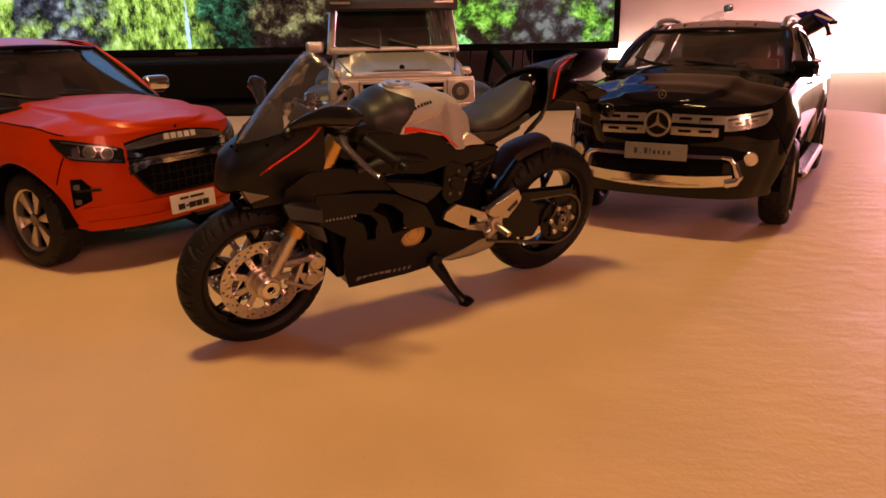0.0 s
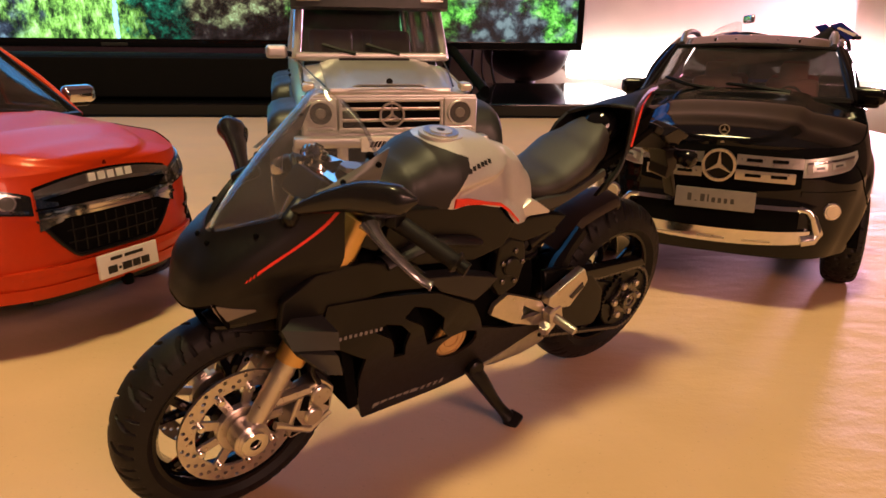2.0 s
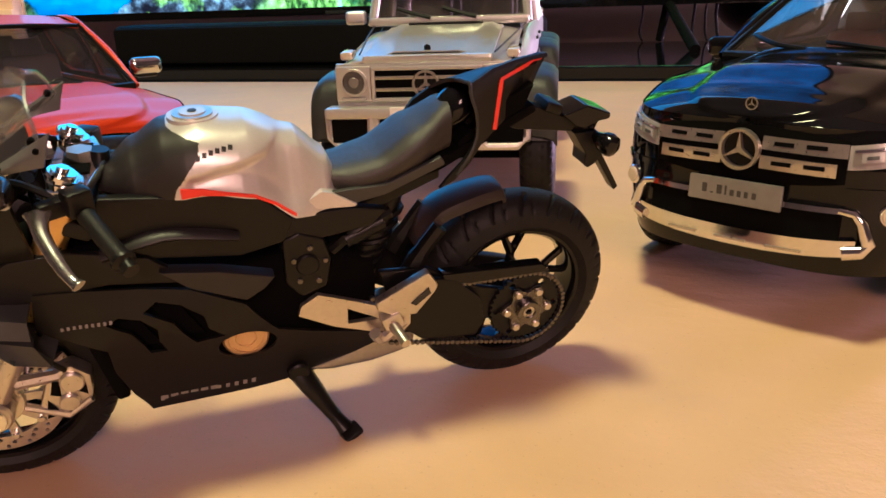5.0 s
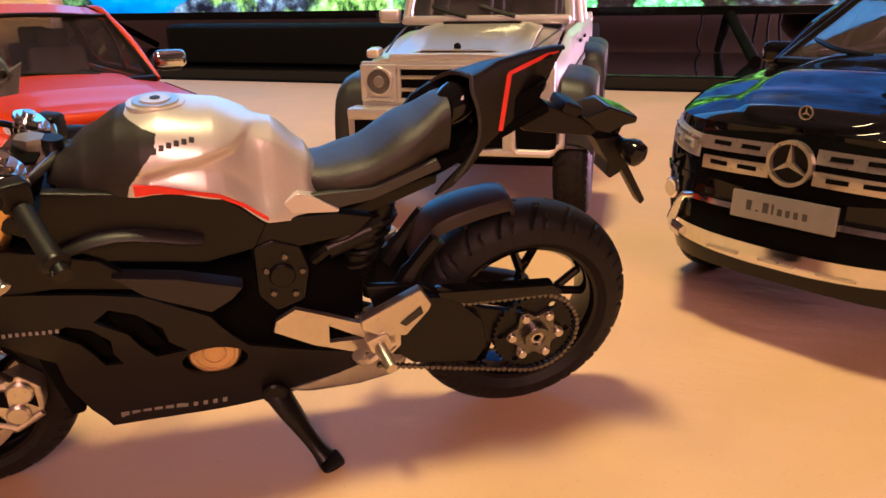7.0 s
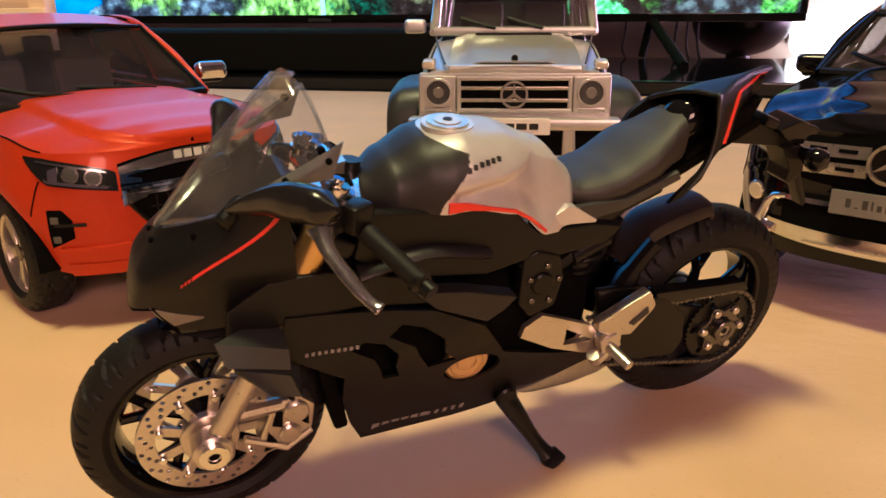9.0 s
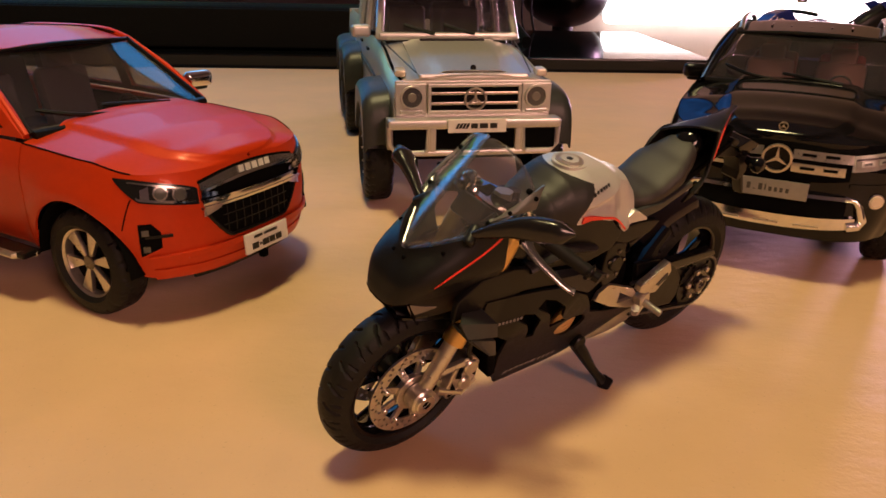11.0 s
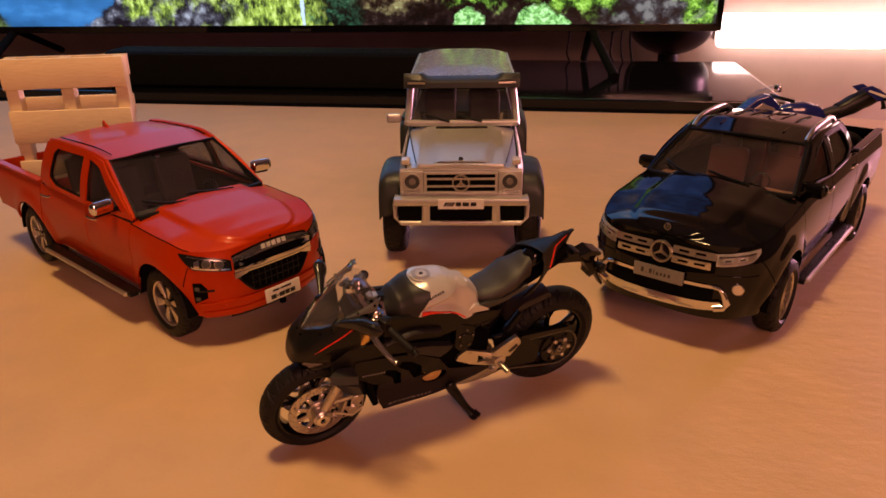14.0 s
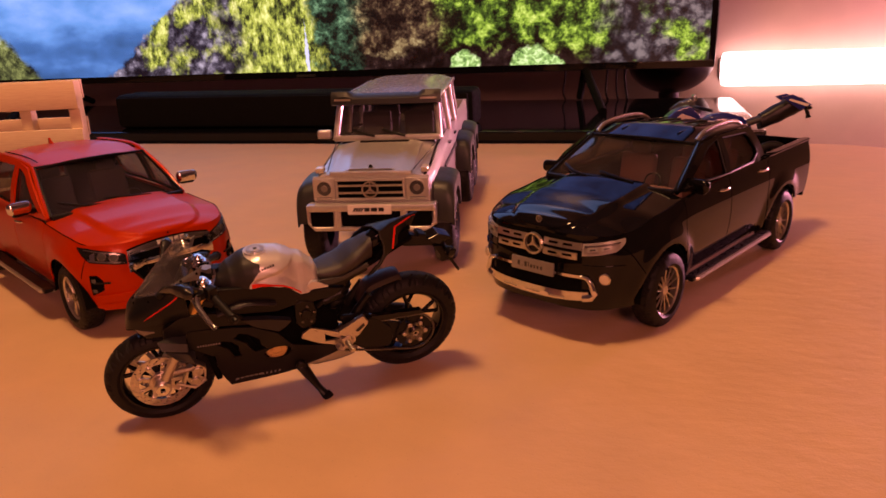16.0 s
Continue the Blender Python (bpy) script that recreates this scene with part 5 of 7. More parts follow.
def bed_bike():
    """A small blue motorcycle lying tilted in the black truck's bed."""
    m = pose(0.1267, 0.3956, 0, 0, 0, -120.2) @ pose(-0.187, 0.0044, 0.0425, 4, 0, -52)
    b = thing("small_motorcycle", m, "small dark blue model motorcycle standing in the truck bed", "model motorcycle")
    for x in (-34, 38):
        w = part("wheel", tyre(bmesh.new(), 15.5, 6, 10.5, 60, 24, 3.0, (x, 0, 15.5)), RUBBER, b)
        bm = bmesh.new()
        for k in range(5):
            a = k * 1.2566
            tube(bm, [(x, 0, 15.5), (x + 10.5 * math.cos(a), 0, 15.5 + 10.5 * math.sin(a))], 0.9, 6)
        part("rim", bm, PLASTIC_BLACK, w)
    part("engine", boxes((2, 0, 24), (34, 12, 20), 3), PLASTIC_BLACK, b)
    part("tank", loft_x([(-16, 4, 40, 45), (-9, 7, 38, 51), (2, 8.5, 38, 54), (12, 7.5, 40, 53), (20, 4, 44, 50)]), BLUE_PAINT, b)
    part("seat", loft_x([(-40, 2, 57, 61), (-32, 5, 50, 56), (-22, 6, 45, 50), (-12, 5, 42, 47)]), SEAT_BLACK, b)
    part("tail", loft_x([(-55, 3.5, 55, 61), (-53, 5, 53, 63), (-45, 6.5, 49, 64), (-35, 7, 44, 59), (-23, 6, 40, 52)]), PLASTIC_BLACK, b)
    nose = part("nose_fairing", prisms([(22, 32), (22, 52), (30, 60), (40, 57), (52, 47), (48, 41), (38, 36)], -7.5, 7.5, 1.6), BLUE_PAINT, b)
    for s in (1, -1):
        part("side_panel", prisms([(24, 36), (26, 50), (36, 54), (46, 46), (40, 38)], s * 7.4, s * 8.6, 0.4), SATIN, nose, "pale silver fairing panel")
        part("belly_panel", prisms([(26, 32), (24, 44), (8, 40), (-6, 30), (0, 20), (18, 20)], s * 6.2, s * 8.0, 0.5), BLUE_PAINT, b)
    part("windshield", loft_x([(26, 6, 56, 66), (36, 5, 57, 63), (44, 2, 56, 58)]), GLASS_CLEAR, b)
    part("fork", tubes([(38, 5, 15.5), (24, 5, 54)], 1.8, 8), SATIN, b)
    part("fork", tubes([(38, -5, 15.5), (24, -5, 54)], 1.8, 8), SATIN, b)
    part("handlebar", tubes(spline([(16, 17, 56), (24, 8, 58), (24, -8, 58), (16, -17, 56)], 4), 1.3, 8), PLASTIC_BLACK, b)
    part("mirror", boxes((30, 18, 66), (3, 9, 5), 1.2), CHROME, b)
    part("plate_bracket", tubes(spline([(-48, 0, 56), (-56, 0, 55), (-59, 0, 48)], 4), [1.4] * 8 + [2.2], 6), PLASTIC_BLACK, b)
    for s in (1, -1):
        part("tail_fin", prisms([(-58, 58), (-44, 66), (-36, 64), (-50, 54)], s * 6.5, s * 8.0, 0.3), BLUE_PAINT, b)
        part("tail_stripe", prisms([(-56, 58.4), (-42, 62.8), (-41, 61.8), (-54, 57.0)], s * 8.0, s * 8.3), WHITE, b)
        part("turn_signal", boxes((-55, s * 9.5, 56), (4, 5, 2.6), 0.8), GLOSS_BLACK, b)
    part("swing_arm", boxes((-20, 0, 17), (32, 10, 5), 1.5), PLASTIC_BLACK, b)


def loft_x(stations, n=16):
    """A closed rounded body through stations (x, half width, z low, z high)."""
    xs = [s[0] for s in stations]
    fw, fl, fh = (table_of(xs, [s[i] for s in stations]) for i in (1, 2, 3))
    if xs[0] > xs[-1]:
        raise ValueError("stations must rise")
    rows = []
    m = 4 * (len(stations) - 1)
    for i in range(m + 1):
        k = i / m * (len(stations) - 1)
        j = min(int(k), len(stations) - 2)
        x = lerp(xs[j], xs[j + 1], k - j)
        w, lo, hi = fw(x), fl(x), fh(x)
        row = []
        for q in range(n):
            a = 2 * math.pi * q / n
            ca, sa = math.cos(a), math.sin(a)
            row.append((x, w * math.copysign(abs(ca) ** 0.75, ca), (lo + hi) / 2 + (hi - lo) / 2 * math.copysign(abs(sa) ** 0.75, sa)))
        rows.append(row)
    bm = bmesh.new()
    vs = sheet(bm, rows, close_v=True)
    bm.faces.new(vs[0][::-1])
    bm.faces.new(vs[-1])
    return bm


bed_bike()


def silver_truck():
    """A boxy six-wheeled off-roader."""
    t = thing("silver_offroad_truck", pose(-0.0277, 0.4676, 0, 0, 0, -82.8), "silver boxy six-wheeled model off-roader with black wheel arches", "model truck", "model vehicles on the table")
    P, R = SILVER_PAINT, 26.0
    B = Body(35.5, 2.0, 43.5, 41.5, lambda x: 34.0, table_of([-290, -40, 37], [84, 81, 71.5]), table_of([-290, -45, -30, 37], [86, 84.6, 84, 75.2]), 30, (0, -171, -232), 26, 0, 0.8, 4)
    end = -185
    for s in (1, -1):
        part("front_wing", panel(B.patch(-40, 34.5, 0.0, 0.6, s), 0.9), P, t)
        for a, b in ((-92, -40.6), (-140, -92.6)):
            door = part("door", panel(B.patch(a, b, 0.0, 0.6, s), 0.9), P, t)
            part("handle", boxes((a + 8, s * 44.6, 74), (9, 1.6, 1.8), 0.5), PLASTIC_BLACK, door)
            part("door_moulding", boxes(((a + b) / 2, s * 44.3, 62), (b - a - 1, 1.4, 3.4), 0.4), DARK_GREY, door)
        part("rear_side", panel(B.patch(-290, -140.6, 0.0, 0.6, s), 0.9), P, t)
    rows = B.patch(-39, 34.5, 0.62, 1.0, 1, 2.0, 12)
    part("bonnet", panel([r + [(x, -y, z) for x, y, z in r[-2::-1]] for r in rows], 0.9), P, t)
    # raised middle of the bonnet and its vent
    part("bonnet_dome", panel([[(x, y, B.tp(x) + 1.6 * (1 - ease((abs(y) - lerp(15, 24, (36 - x) / 70)) / 4))) for y in [-29 + 58 * j / 20 for j in range(21)]] for x in [33.5, 28, 15, 0, -15, -30]], 0.5), P, t)
    part("bonnet_vent", boxes((-27, 0, 85.6), (3.6, 38, 1.4), 0.4), PLASTIC_BLACK, t)
    part("bonnet_lip", boxes((34.0, 0, 73.8), (4.5, 58, 4.2), 1.6), P, t)
    star(t, (31.5, 0, 78.2), 1.5, PLASTIC_BLACK, 0.5, "bonnet_badge")
    # face
    part("nose_panel", boxes((35.0, 0, 62.5), (2.4, 82, 20), 0.8), P, t)
    # Solid near-black block in place of the shaded depth of the grille.
    gr = part("grille", boxes((36.8, 0, 63.6), (2.2, 46, 12.4), 0.5), BLACK_IN, t)
    part("grille_frame", frame_bar(38.4, 0, 63.6, 49, 15.2, 1.7), P, gr)
    for z in (66.3, 61.2):
        part("grille_bar", boxes((38.4, 0, z), (1.4, 46, 1.5), 0.4), SATIN, gr)
    star(gr, (38.8, 0, 63.6), 5.9, SATIN, 1.6)
    for s in (1, -1):
        part("lamp_panel", boxes((36.8, s * 33.0, 63.6), (2.0, 16, 15.5), 0.8), P, t)
        bm = bmesh.new()
        disc(bm, (0, 0, 0), 6.0, 0, 2.4, 32, 5.1)
        bmesh.ops.rotate(bm, verts=bm.verts, cent=(0, 0, 0), matrix=Matrix.Rotation(radians(-90), 3, "Z"))
        bmesh.ops.translate(bm, verts=bm.verts, vec=(36.8, s * 32.6, 64.4))
        lamp = part("headlight", bm, P, t)
        for nm, r, d, mt in (("reflector", 5.2, 1.2, LAMP_DIM), ("bulb_lens", 2.4, 1.7, LAMP_PANEL)):
            bm = bmesh.new()
            disc(bm, (0, 0, 0), r, 0, d, 28, bevel=0.4)
            bmesh.ops.rotate(bm, verts=bm.verts, cent=(0, 0, 0), matrix=Matrix.Rotation(radians(-90), 3, "Z"))
            bmesh.ops.translate(bm, verts=bm.verts, vec=(37.2, s * 32.6, 64.4))
            part(nm, bm, mt, lamp)
        part("running_light", boxes((38.2, s * 33.0, 57.2), (1.6, 11.5, 1.8), 0.5), LAMP_CLEAR, t)
        part("turn_signal", boxes((26.5, s * 37.5, 75.4), (8, 6.0, 4.0), 1.4, (0, 6, 0)), LAMP_WARM, t)
    # bumper
    bump = part("bumper", boxes((40.0, 0, 51.6), (10, 91, 5.2), 1.5), P, t)
    part("bumper_bar", boxes((41.0, 0, 36.6), (7, 82, 3.2), 1.2), P, bump)
    for s in (1, -1):
        # Bumper openings are filled with near-black blocks in place of shade.
        part("bumper_intake_shade", boxes((41.2, s * 34.0, 43.8), (6, 17, 10.5), 0.6), BLACK_IN, bump)
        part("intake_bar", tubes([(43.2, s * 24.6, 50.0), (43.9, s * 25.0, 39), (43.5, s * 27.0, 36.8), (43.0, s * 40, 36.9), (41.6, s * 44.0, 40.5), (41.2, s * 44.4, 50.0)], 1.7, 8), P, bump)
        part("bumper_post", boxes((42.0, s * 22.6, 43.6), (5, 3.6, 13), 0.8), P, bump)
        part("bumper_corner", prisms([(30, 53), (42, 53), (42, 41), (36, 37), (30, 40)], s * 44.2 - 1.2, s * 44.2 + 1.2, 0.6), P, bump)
    part("middle_intake_shade", boxes((40.2, 0, 43.4), (5, 42, 10.5), 0.5), BLACK_IN, bump)
    plate = part("number_plate", boxes((46.0, 0, 51.2), (1.2, 30.5, 7.0), 0.3), PLATE_WHITE, bump, "white plate with black lettering")
    for k in range(4):
        part("lettering", prisms_yz([(-11.6 + 1.7 * k, 49.9), (-10.3 + 1.7 * k, 49.9), (-8.9 + 1.7 * k, 52.6), (-10.2 + 1.7 * k, 52.6)], 46.55, 46.8), INK, plate)
    for a, w in ((-1.6, 3.6), (3.3, 4.4), (8.4, 3.8)):
        part("lettering", boxes((46.7, a, 51.25), (0.25, w, 2.6)), INK, plate)
    # arches
    for ax, s in [(a, s) for a in (0, -171, -232) for s in (1, -1)]:
        rows = []
        for k in range(25):
            a = lerp(0.34, math.pi - 0.30, k / 24)
            r0 = 29.5
            ca, sa = math.cos(a), math.sin(a)
            sq = (abs(ca) ** 5 + abs(sa) ** 5) ** (-1 / 5)
            z = 26 + (r0 + 12) * sa * sq * 0.97 - 3.0 * max(0.0, ca)
            x = ax + (r0 + 3.0) * ca * sq * 0.93
            zi, xi = 26 + r0 * sa, ax + r0 * ca
            rows.append([(x - ca, s * 42.5, z + 1.5), (x, s * 51, z + 0.6), (x, s * 55, z - 1.0), (x - 0.8 * ca, s * 57, z - 3.5), (xi, s * 57, zi), (xi, s * 44, zi)])
        part("wheel_arch", panel(rows, 0.8), DARK_GREY, t, "dark plastic wheel arch")
        wh = truck_wheel(t, ax, s * 47.8, R, 17, 15.5, 8, PLASTIC_BLACK, "wide", 30, SATIN)
        for k in range(12):
            a = 2 * math.pi * k / 12
            part("bolt", boxes((ax + 14.6 * math.cos(a), s * 54.3, R + 14.6 * math.sin(a)), (1.0, 1.0, 1.0)), SATIN, wh)
    # cabin
    part("windscreen", quad_panel((-38, -39.5, 88), (-38, 39.5, 88), (-52.0, 37.5, 113), (-52.0, -37.5, 113), 0.8, (1.2, 0, 0)), GLASS_DEEP, t)
    part("screen_base", boxes((-37.0, 0, 86.5), (5, 84, 4.5), 1.5), P, t)
    for s in (1, -1):
        part("a_post", tubes([(-39, s * 41, 85), (-53.5, s * 38, 116)], 2.6, 8), P, t)
        for x in (-92, -140):
            part("post", tubes([(x, s * 43, 83), (x - 2, s * 38.5, 116)], 2.4, 8, flat=0.7), P, t)
        part("rear_post", panel([[(end + 14, s * 43.3, 83), (end, s * 43.3, 83)], [(end + 12, s * 38.8, 116), (end + 1, s * 38.8, 116)]], 1.4), P, t)
        part("roof_gutter", tubes([(-52, s * 39.4, 115.2), (end, s * 39.4, 116)], 1.5, 8), P, t)
        for a, b in ((-45, -89.6), (-94.4, -137.6), (-142.4, end + 14)):
            part("side_window", quad_panel((a, s * 42.6, 85), (b, s * 42.6, 85), (b - 2, s * 38.6, 114), (a - (9 if a > -50 else 2), s * 38.6, 114), 0.6), GLASS_DEEP, t)
        if s < 0:
            arm = part("mirror_arm", tubes([(-48, s * 42, 87), (-46, s * 47, 88.0)], 1.5, 8), PLASTIC_BLACK, t)
            bm = bmesh.new()
            box(bm, (-45.0, s * 51.5, 88.8), (5.5, 11.5, 7.2), 2.0, (0, 0, s * -8), 3)
            part("mirror_shell", bm, P, arm)
        part("bonnet_seam", tubes([(34, s * 30, 76.2), (-2, s * 35.5, 80.6), (-37, s * 40, 84.2)], 0.45, 6), DARK_GREY, t)
    rows = []
    for i in range(13):
        x = lerp(-51, end - 1, i / 12)
        rows.append([(x, 39 * (j / 10 - 1), 116.6 + 4.4 * (1 - abs(j / 10 - 1) ** 4) * min(1, 0.55 + i * 0.15) ) for j in range(21)])
    part("roof", panel(rows, 1.2), ROOF_PAINT, t)
    part("rear_window", quad_panel((end, -40, 84), (end, 40, 84), (end, 37, 115), (end, -37, 115), 0.8), GLASS_REAR, t)
    # lamp bar over the windscreen
    rows = []
    for j in range(25):
        y = -43 + 86 * j / 24
        k = abs(y) / 43
        d = 3.0 * (1 - k ** 4)
        up = 3.0 if k > 0.62 else 0.0
        rows.append([(-50, y, 119.5 + 0.6 * up), (-44 + d, y, 119.0 + up), (-40.5 + d, y, 116.5 + up * 0.6), (-40 + d, y, 112.5), (-45, y, 111.0), (-52, y, 112)])
    barp = part("roof_lamp_bar", panel(rows, 1.0), DARK_GREY, t, "dark lamp bar above the windscreen")
    for s in (1, -1):
        part("lamp_slot", boxes((-38.2, s * 33.5, 116.0), (1.2, 13, 1.5), 0.4, (0, 0, s * 4)), SATIN, barp)
    for y0, y1 in ((-9, -27), (15, -3)):
        part("wiper", tubes(spline([(-33.8, y0, 88.4), (-35.6, (y0 + y1) / 2, 90.4), (-38.0, y1, 93.0)], 4), 1.1, 6), PLASTIC_BLACK, t)
    # inside and below
    for x in (-80, -125):
        for y in (18, -18):
            seat = bmesh.new()
            box(seat, (x, y, 64), (26, 26, 10), 3)
            box(seat, (x - 13, y, 82), (8, 25, 36), 3, (0, -10, 0))
            part("seat", seat, SEAT_GREY, t)
    part("dashboard", boxes((-50, 0, 80), (16, 76, 10), 3), PLASTIC_BLACK, t)
    und = bmesh.new()
    box(und, (-120, 0, 38), (310, 50, 12), 2)
    box(und, (-100, 0, 52), (170, 80, 6), 1)
    part("chassis", und, BLACK_IN, t)
    for ax in (0, -171, -232):
        part("axle", tubes([(ax, -42, R), (ax, 42, R)], 4, 10), BLACK_IN, t)
    part("bed_floor", boxes((-238, 0, 62), (102, 84, 2)), PLASTIC_BLACK, t)
    part("tailgate", boxes((-290, 0, 72), (2, 86, 24), 0.6), P, t)


def frame_bar(x, y, z, w, h, d):
    bm = bmesh.new()
    for c, s in (((x, y, z + h / 2 - d / 2), (d, w, d)), ((x, y, z - h / 2 + d / 2), (d, w, d)), ((x, y + w / 2 - d / 2, z), (d, d, h - 2 * d + 0.2)), ((x, y - w / 2 + d / 2, z), (d, d, h - 2 * d + 0.2))):
        box(bm, c, s, 0.4)
    return bm


def prisms_yz(outline, x0, x1):
    bm = bmesh.new()
    a = [bm.verts.new((x0, y, z)) for y, z in outline]
    b = [bm.verts.new((x1, y, z)) for y, z in outline]
    bm.faces.new(a[::-1])
    bm.faces.new(b)
    for i in range(len(a)):
        bm.faces.new((a[i], a[(i + 1) % len(a)], b[(i + 1) % len(a)], b[i]))
    return bm


silver_truck()

# ---- the model motorcycle ----
LEAN_ANGLE = 11.6
BIKE = thing("black_motorcycle", pose(-0.0127, 0.2653, 0, 0, 0, -146.42) @ pose(0, 0, 0, -LEAN_ANGLE, 0, 0) @ pose(0, -0.0012, 0, 0, 0, 1.15), "matt black sports motorcycle model with silver tank on its side stand", "model motorcycle")
# the sign of the lean puts its top towards the side stand


def bike_wheel(x, R, w, rim, n_spoke, rear):
    c = (x, 0, R)
    wh = part("rear_wheel" if rear else "front_wheel", tyre(bmesh.new(), R, w, rim, 420, 20 if rear else 24, 2.3, c), RUBBER, BIKE, "black rubber tyre with cut tread")
    bm = bmesh.new()
    h = w * 0.36
    lathe(bm, [(rim + 0.3, -h), (rim + 0.3, -h - 0.6), (rim - 1.0, -h - 0.4), (rim - 2.0, -h + 1.2), (rim - 2.2, 0), (rim - 2.0, h - 1.2), (rim - 1.0, h + 0.4), (rim + 0.3, h + 0.6), (rim + 0.3, h)], 72, c)
    part("rim", bm, BLACK_PAINT, wh)
    for k in range(n_spoke):
        a = 2 * math.pi * k / n_spoke + 0.35
        bm = bmesh.new()
        mid = (rim - 2) * 0.55
        p0 = (x + 3.5 * math.cos(a), 0, R + 3.5 * math.sin(a))
        pm = (x + mid * math.cos(a), 0, R + mid * math.sin(a))
        tube(bm, [p0, pm], [1.7, 1.25], 8, flat=0.9)
        for d in (0.20, -0.20):
            tube(bm, [pm, (x + (rim - 1.6) * math.cos(a + d), 0, R + (rim - 1.6) * math.sin(a + d))], [1.1, 1.0], 8)
        part("spoke", bm, BLACK_PAINT, wh)
    bm = bmesh.new()
    disc(bm, c, 4.2, -5.5, 5.5, 28, bevel=0.6)
    part("hub", bm, PLASTIC_BLACK, wh)
    return wh


FX, FR, RX, RR = 62.0, 24.5, -60.3, 27.3
FRONT = bike_wheel(FX, FR, 11.3, 18.0, 5, False)
REAR = bike_wheel(RX, RR, 14.4, 18.8, 5, True)
REAR.location.y = -0.0016


def brake_disc(parent, x, z, y, r, r_in, n_win, mat):
    """A drilled floating disc with open windows between its carrier arms."""
    outline = ring_points(x, z, r, r, 64)
    holes = []
    for k in range(n_win):
        a = 2 * math.pi * k / n_win
        da = 0.70 * math.pi / n_win
        ro, ri = r * 0.74, r * 0.40
        holes.append([(x + q * math.cos(a + d), z + q * math.sin(a + d)) for q, d in ((ro, -da), (ro, 0), (ro, da), (ri, da * 0.7), (ri, -da * 0.7))])
    for k in range(54):
        a = 2 * math.pi * k / 54
        q = r * (0.80, 0.87, 0.94)[k % 3]
        holes.append([(x + q * math.cos(a) + 0.5 * math.cos(b), z + q * math.sin(a) + 0.5 * math.sin(b)) for b in (0, 1.05, 2.09, 3.14, 4.19, 5.24)])
    return part("brake_disc", holed(outline, holes, lambda px, pz: y, 0.7, 1.4), mat, parent, "drilled pale metal brake disc", 30)


for s in (1, -1):
    d = brake_disc(FRONT, FX, FR, s * 6.6, 13.6, 5.5, 9, SATIN)
    for k in range(9):
        a = 2 * math.pi * (k + 0.5) / 9
        part("bobbin", disc(bmesh.new(), (FX + 9.6 * math.cos(a), 0, FR + 9.6 * math.sin(a)), 0.8, s * 6.4, s * 7.8, 10), CHROME, d)
    part("disc_carrier", disc(bmesh.new(), (FX, 0, FR), 5.6, s * 5.6, s * 7.6, 24), SATIN, d)

# forks
for s in (1, -1):
    leg = part("fork_leg", tubes([(FX - 0.5, s * 9.8, FR + 1), (50.5, s * 9.8, 46)], [2.1, 2.3], 16), SATIN, BIKE, "silver fork leg")
    part("fork_tube", tubes([(52, s * 9.8, 43), (39.5, s * 9.8, 70)], 3.0, 16), GOLD, leg, "gold fork tube")
    part("fork_collar", tubes([(53.3, s * 9.8, 40.4), (51.6, s * 9.8, 44)], 3.2, 16), GOLD, leg)
    bm = bmesh.new()
    disc(bm, (FX, 0, FR), 4.0, s * 7.8, s * 12.6, 26, bevel=0.5)
    part("axle_clamp", bm, SATIN, leg, "machined axle clamp")
    bm = bmesh.new()
    disc(bm, (FX, 0, FR), 2.9, s * 12.4, s * 13.4, 24, 1.3)
    part("axle_nut", bm, CHROME, leg)
    bm = bmesh.new()
    disc(bm, (FX, 0, FR), 1.3, s * 12.2, s * 12.7, 6)
    part("axle_hole", bm, BLACK_IN, leg)
    # radial caliper behind the leg
    cal = part("brake_caliper", prisms([(44.5, 21.5), (52.5, 19.6), (53.5, 23.2), (50.5, 31.5), (45.5, 33.5), (42.0, 30.2), (42.6, 24.5)], s * 6.0, s * 10.6, 0.7), SATIN, leg, "cast silver brake caliper")
    for cx, cz, r in ((45.8, 29.6, 2.5), (47.2, 24.4, 2.2)):
        bm = bmesh.new()
        disc(bm, (cx, 0, cz), r, s * 10.4, s * 11.6, 20, bevel=0.4)
        part("piston_cover", bm, SATIN, cal)
    part("caliper_bracket", tubes([(56.5, s * 9.8, 31), (48, s * 9.4, 31)], 1.5, 8), SATIN, cal)
    # Cutouts of the caliper are near-black patches, shade put into the colour.
    for tri in ([(49.2, 21.6), (52.4, 20.8), (51.4, 25.6)], [(48.6, 26.2), (50.6, 27.0), (49.6, 30.4), (48.4, 30.0)], [(43.4, 25.6), (45.2, 27.0), (43.4, 29.4)]):
        part("caliper_gap_shade", prisms(tri, s * 10.3, s * 10.9), BLACK_IN, cal)
    part("caliper_rib", tubes([(56.0, s * 10.0, 24.5), (48, s * 10.8, 21.0), (43.0, s * 10.4, 24.0)], 0.9, 8), SATIN, cal)
part("axle", tubes([(FX, -12, FR), (FX, 12, FR)], 1.6, 12), SATIN, BIKE)

# front fender
rows = []
for k in range(22):
    a = radians(lerp(78, 156, k / 21))
    wv = 6.6 * min(1, 0.45 + math.sin(math.pi * k / 21))
    rows.append([(FX + (FR + 1.6 - 1.6 * (q / 8) ** 2 * 1.8) * math.cos(a), wv * q / 8, FR + (FR + 1.6 - 1.6 * (q / 8) ** 2 * 1.8) * math.sin(a)) for q in range(-8, 9, 2)])
part("front_fender", panel(rows, 0.7), MATT_BLACK, BIKE)


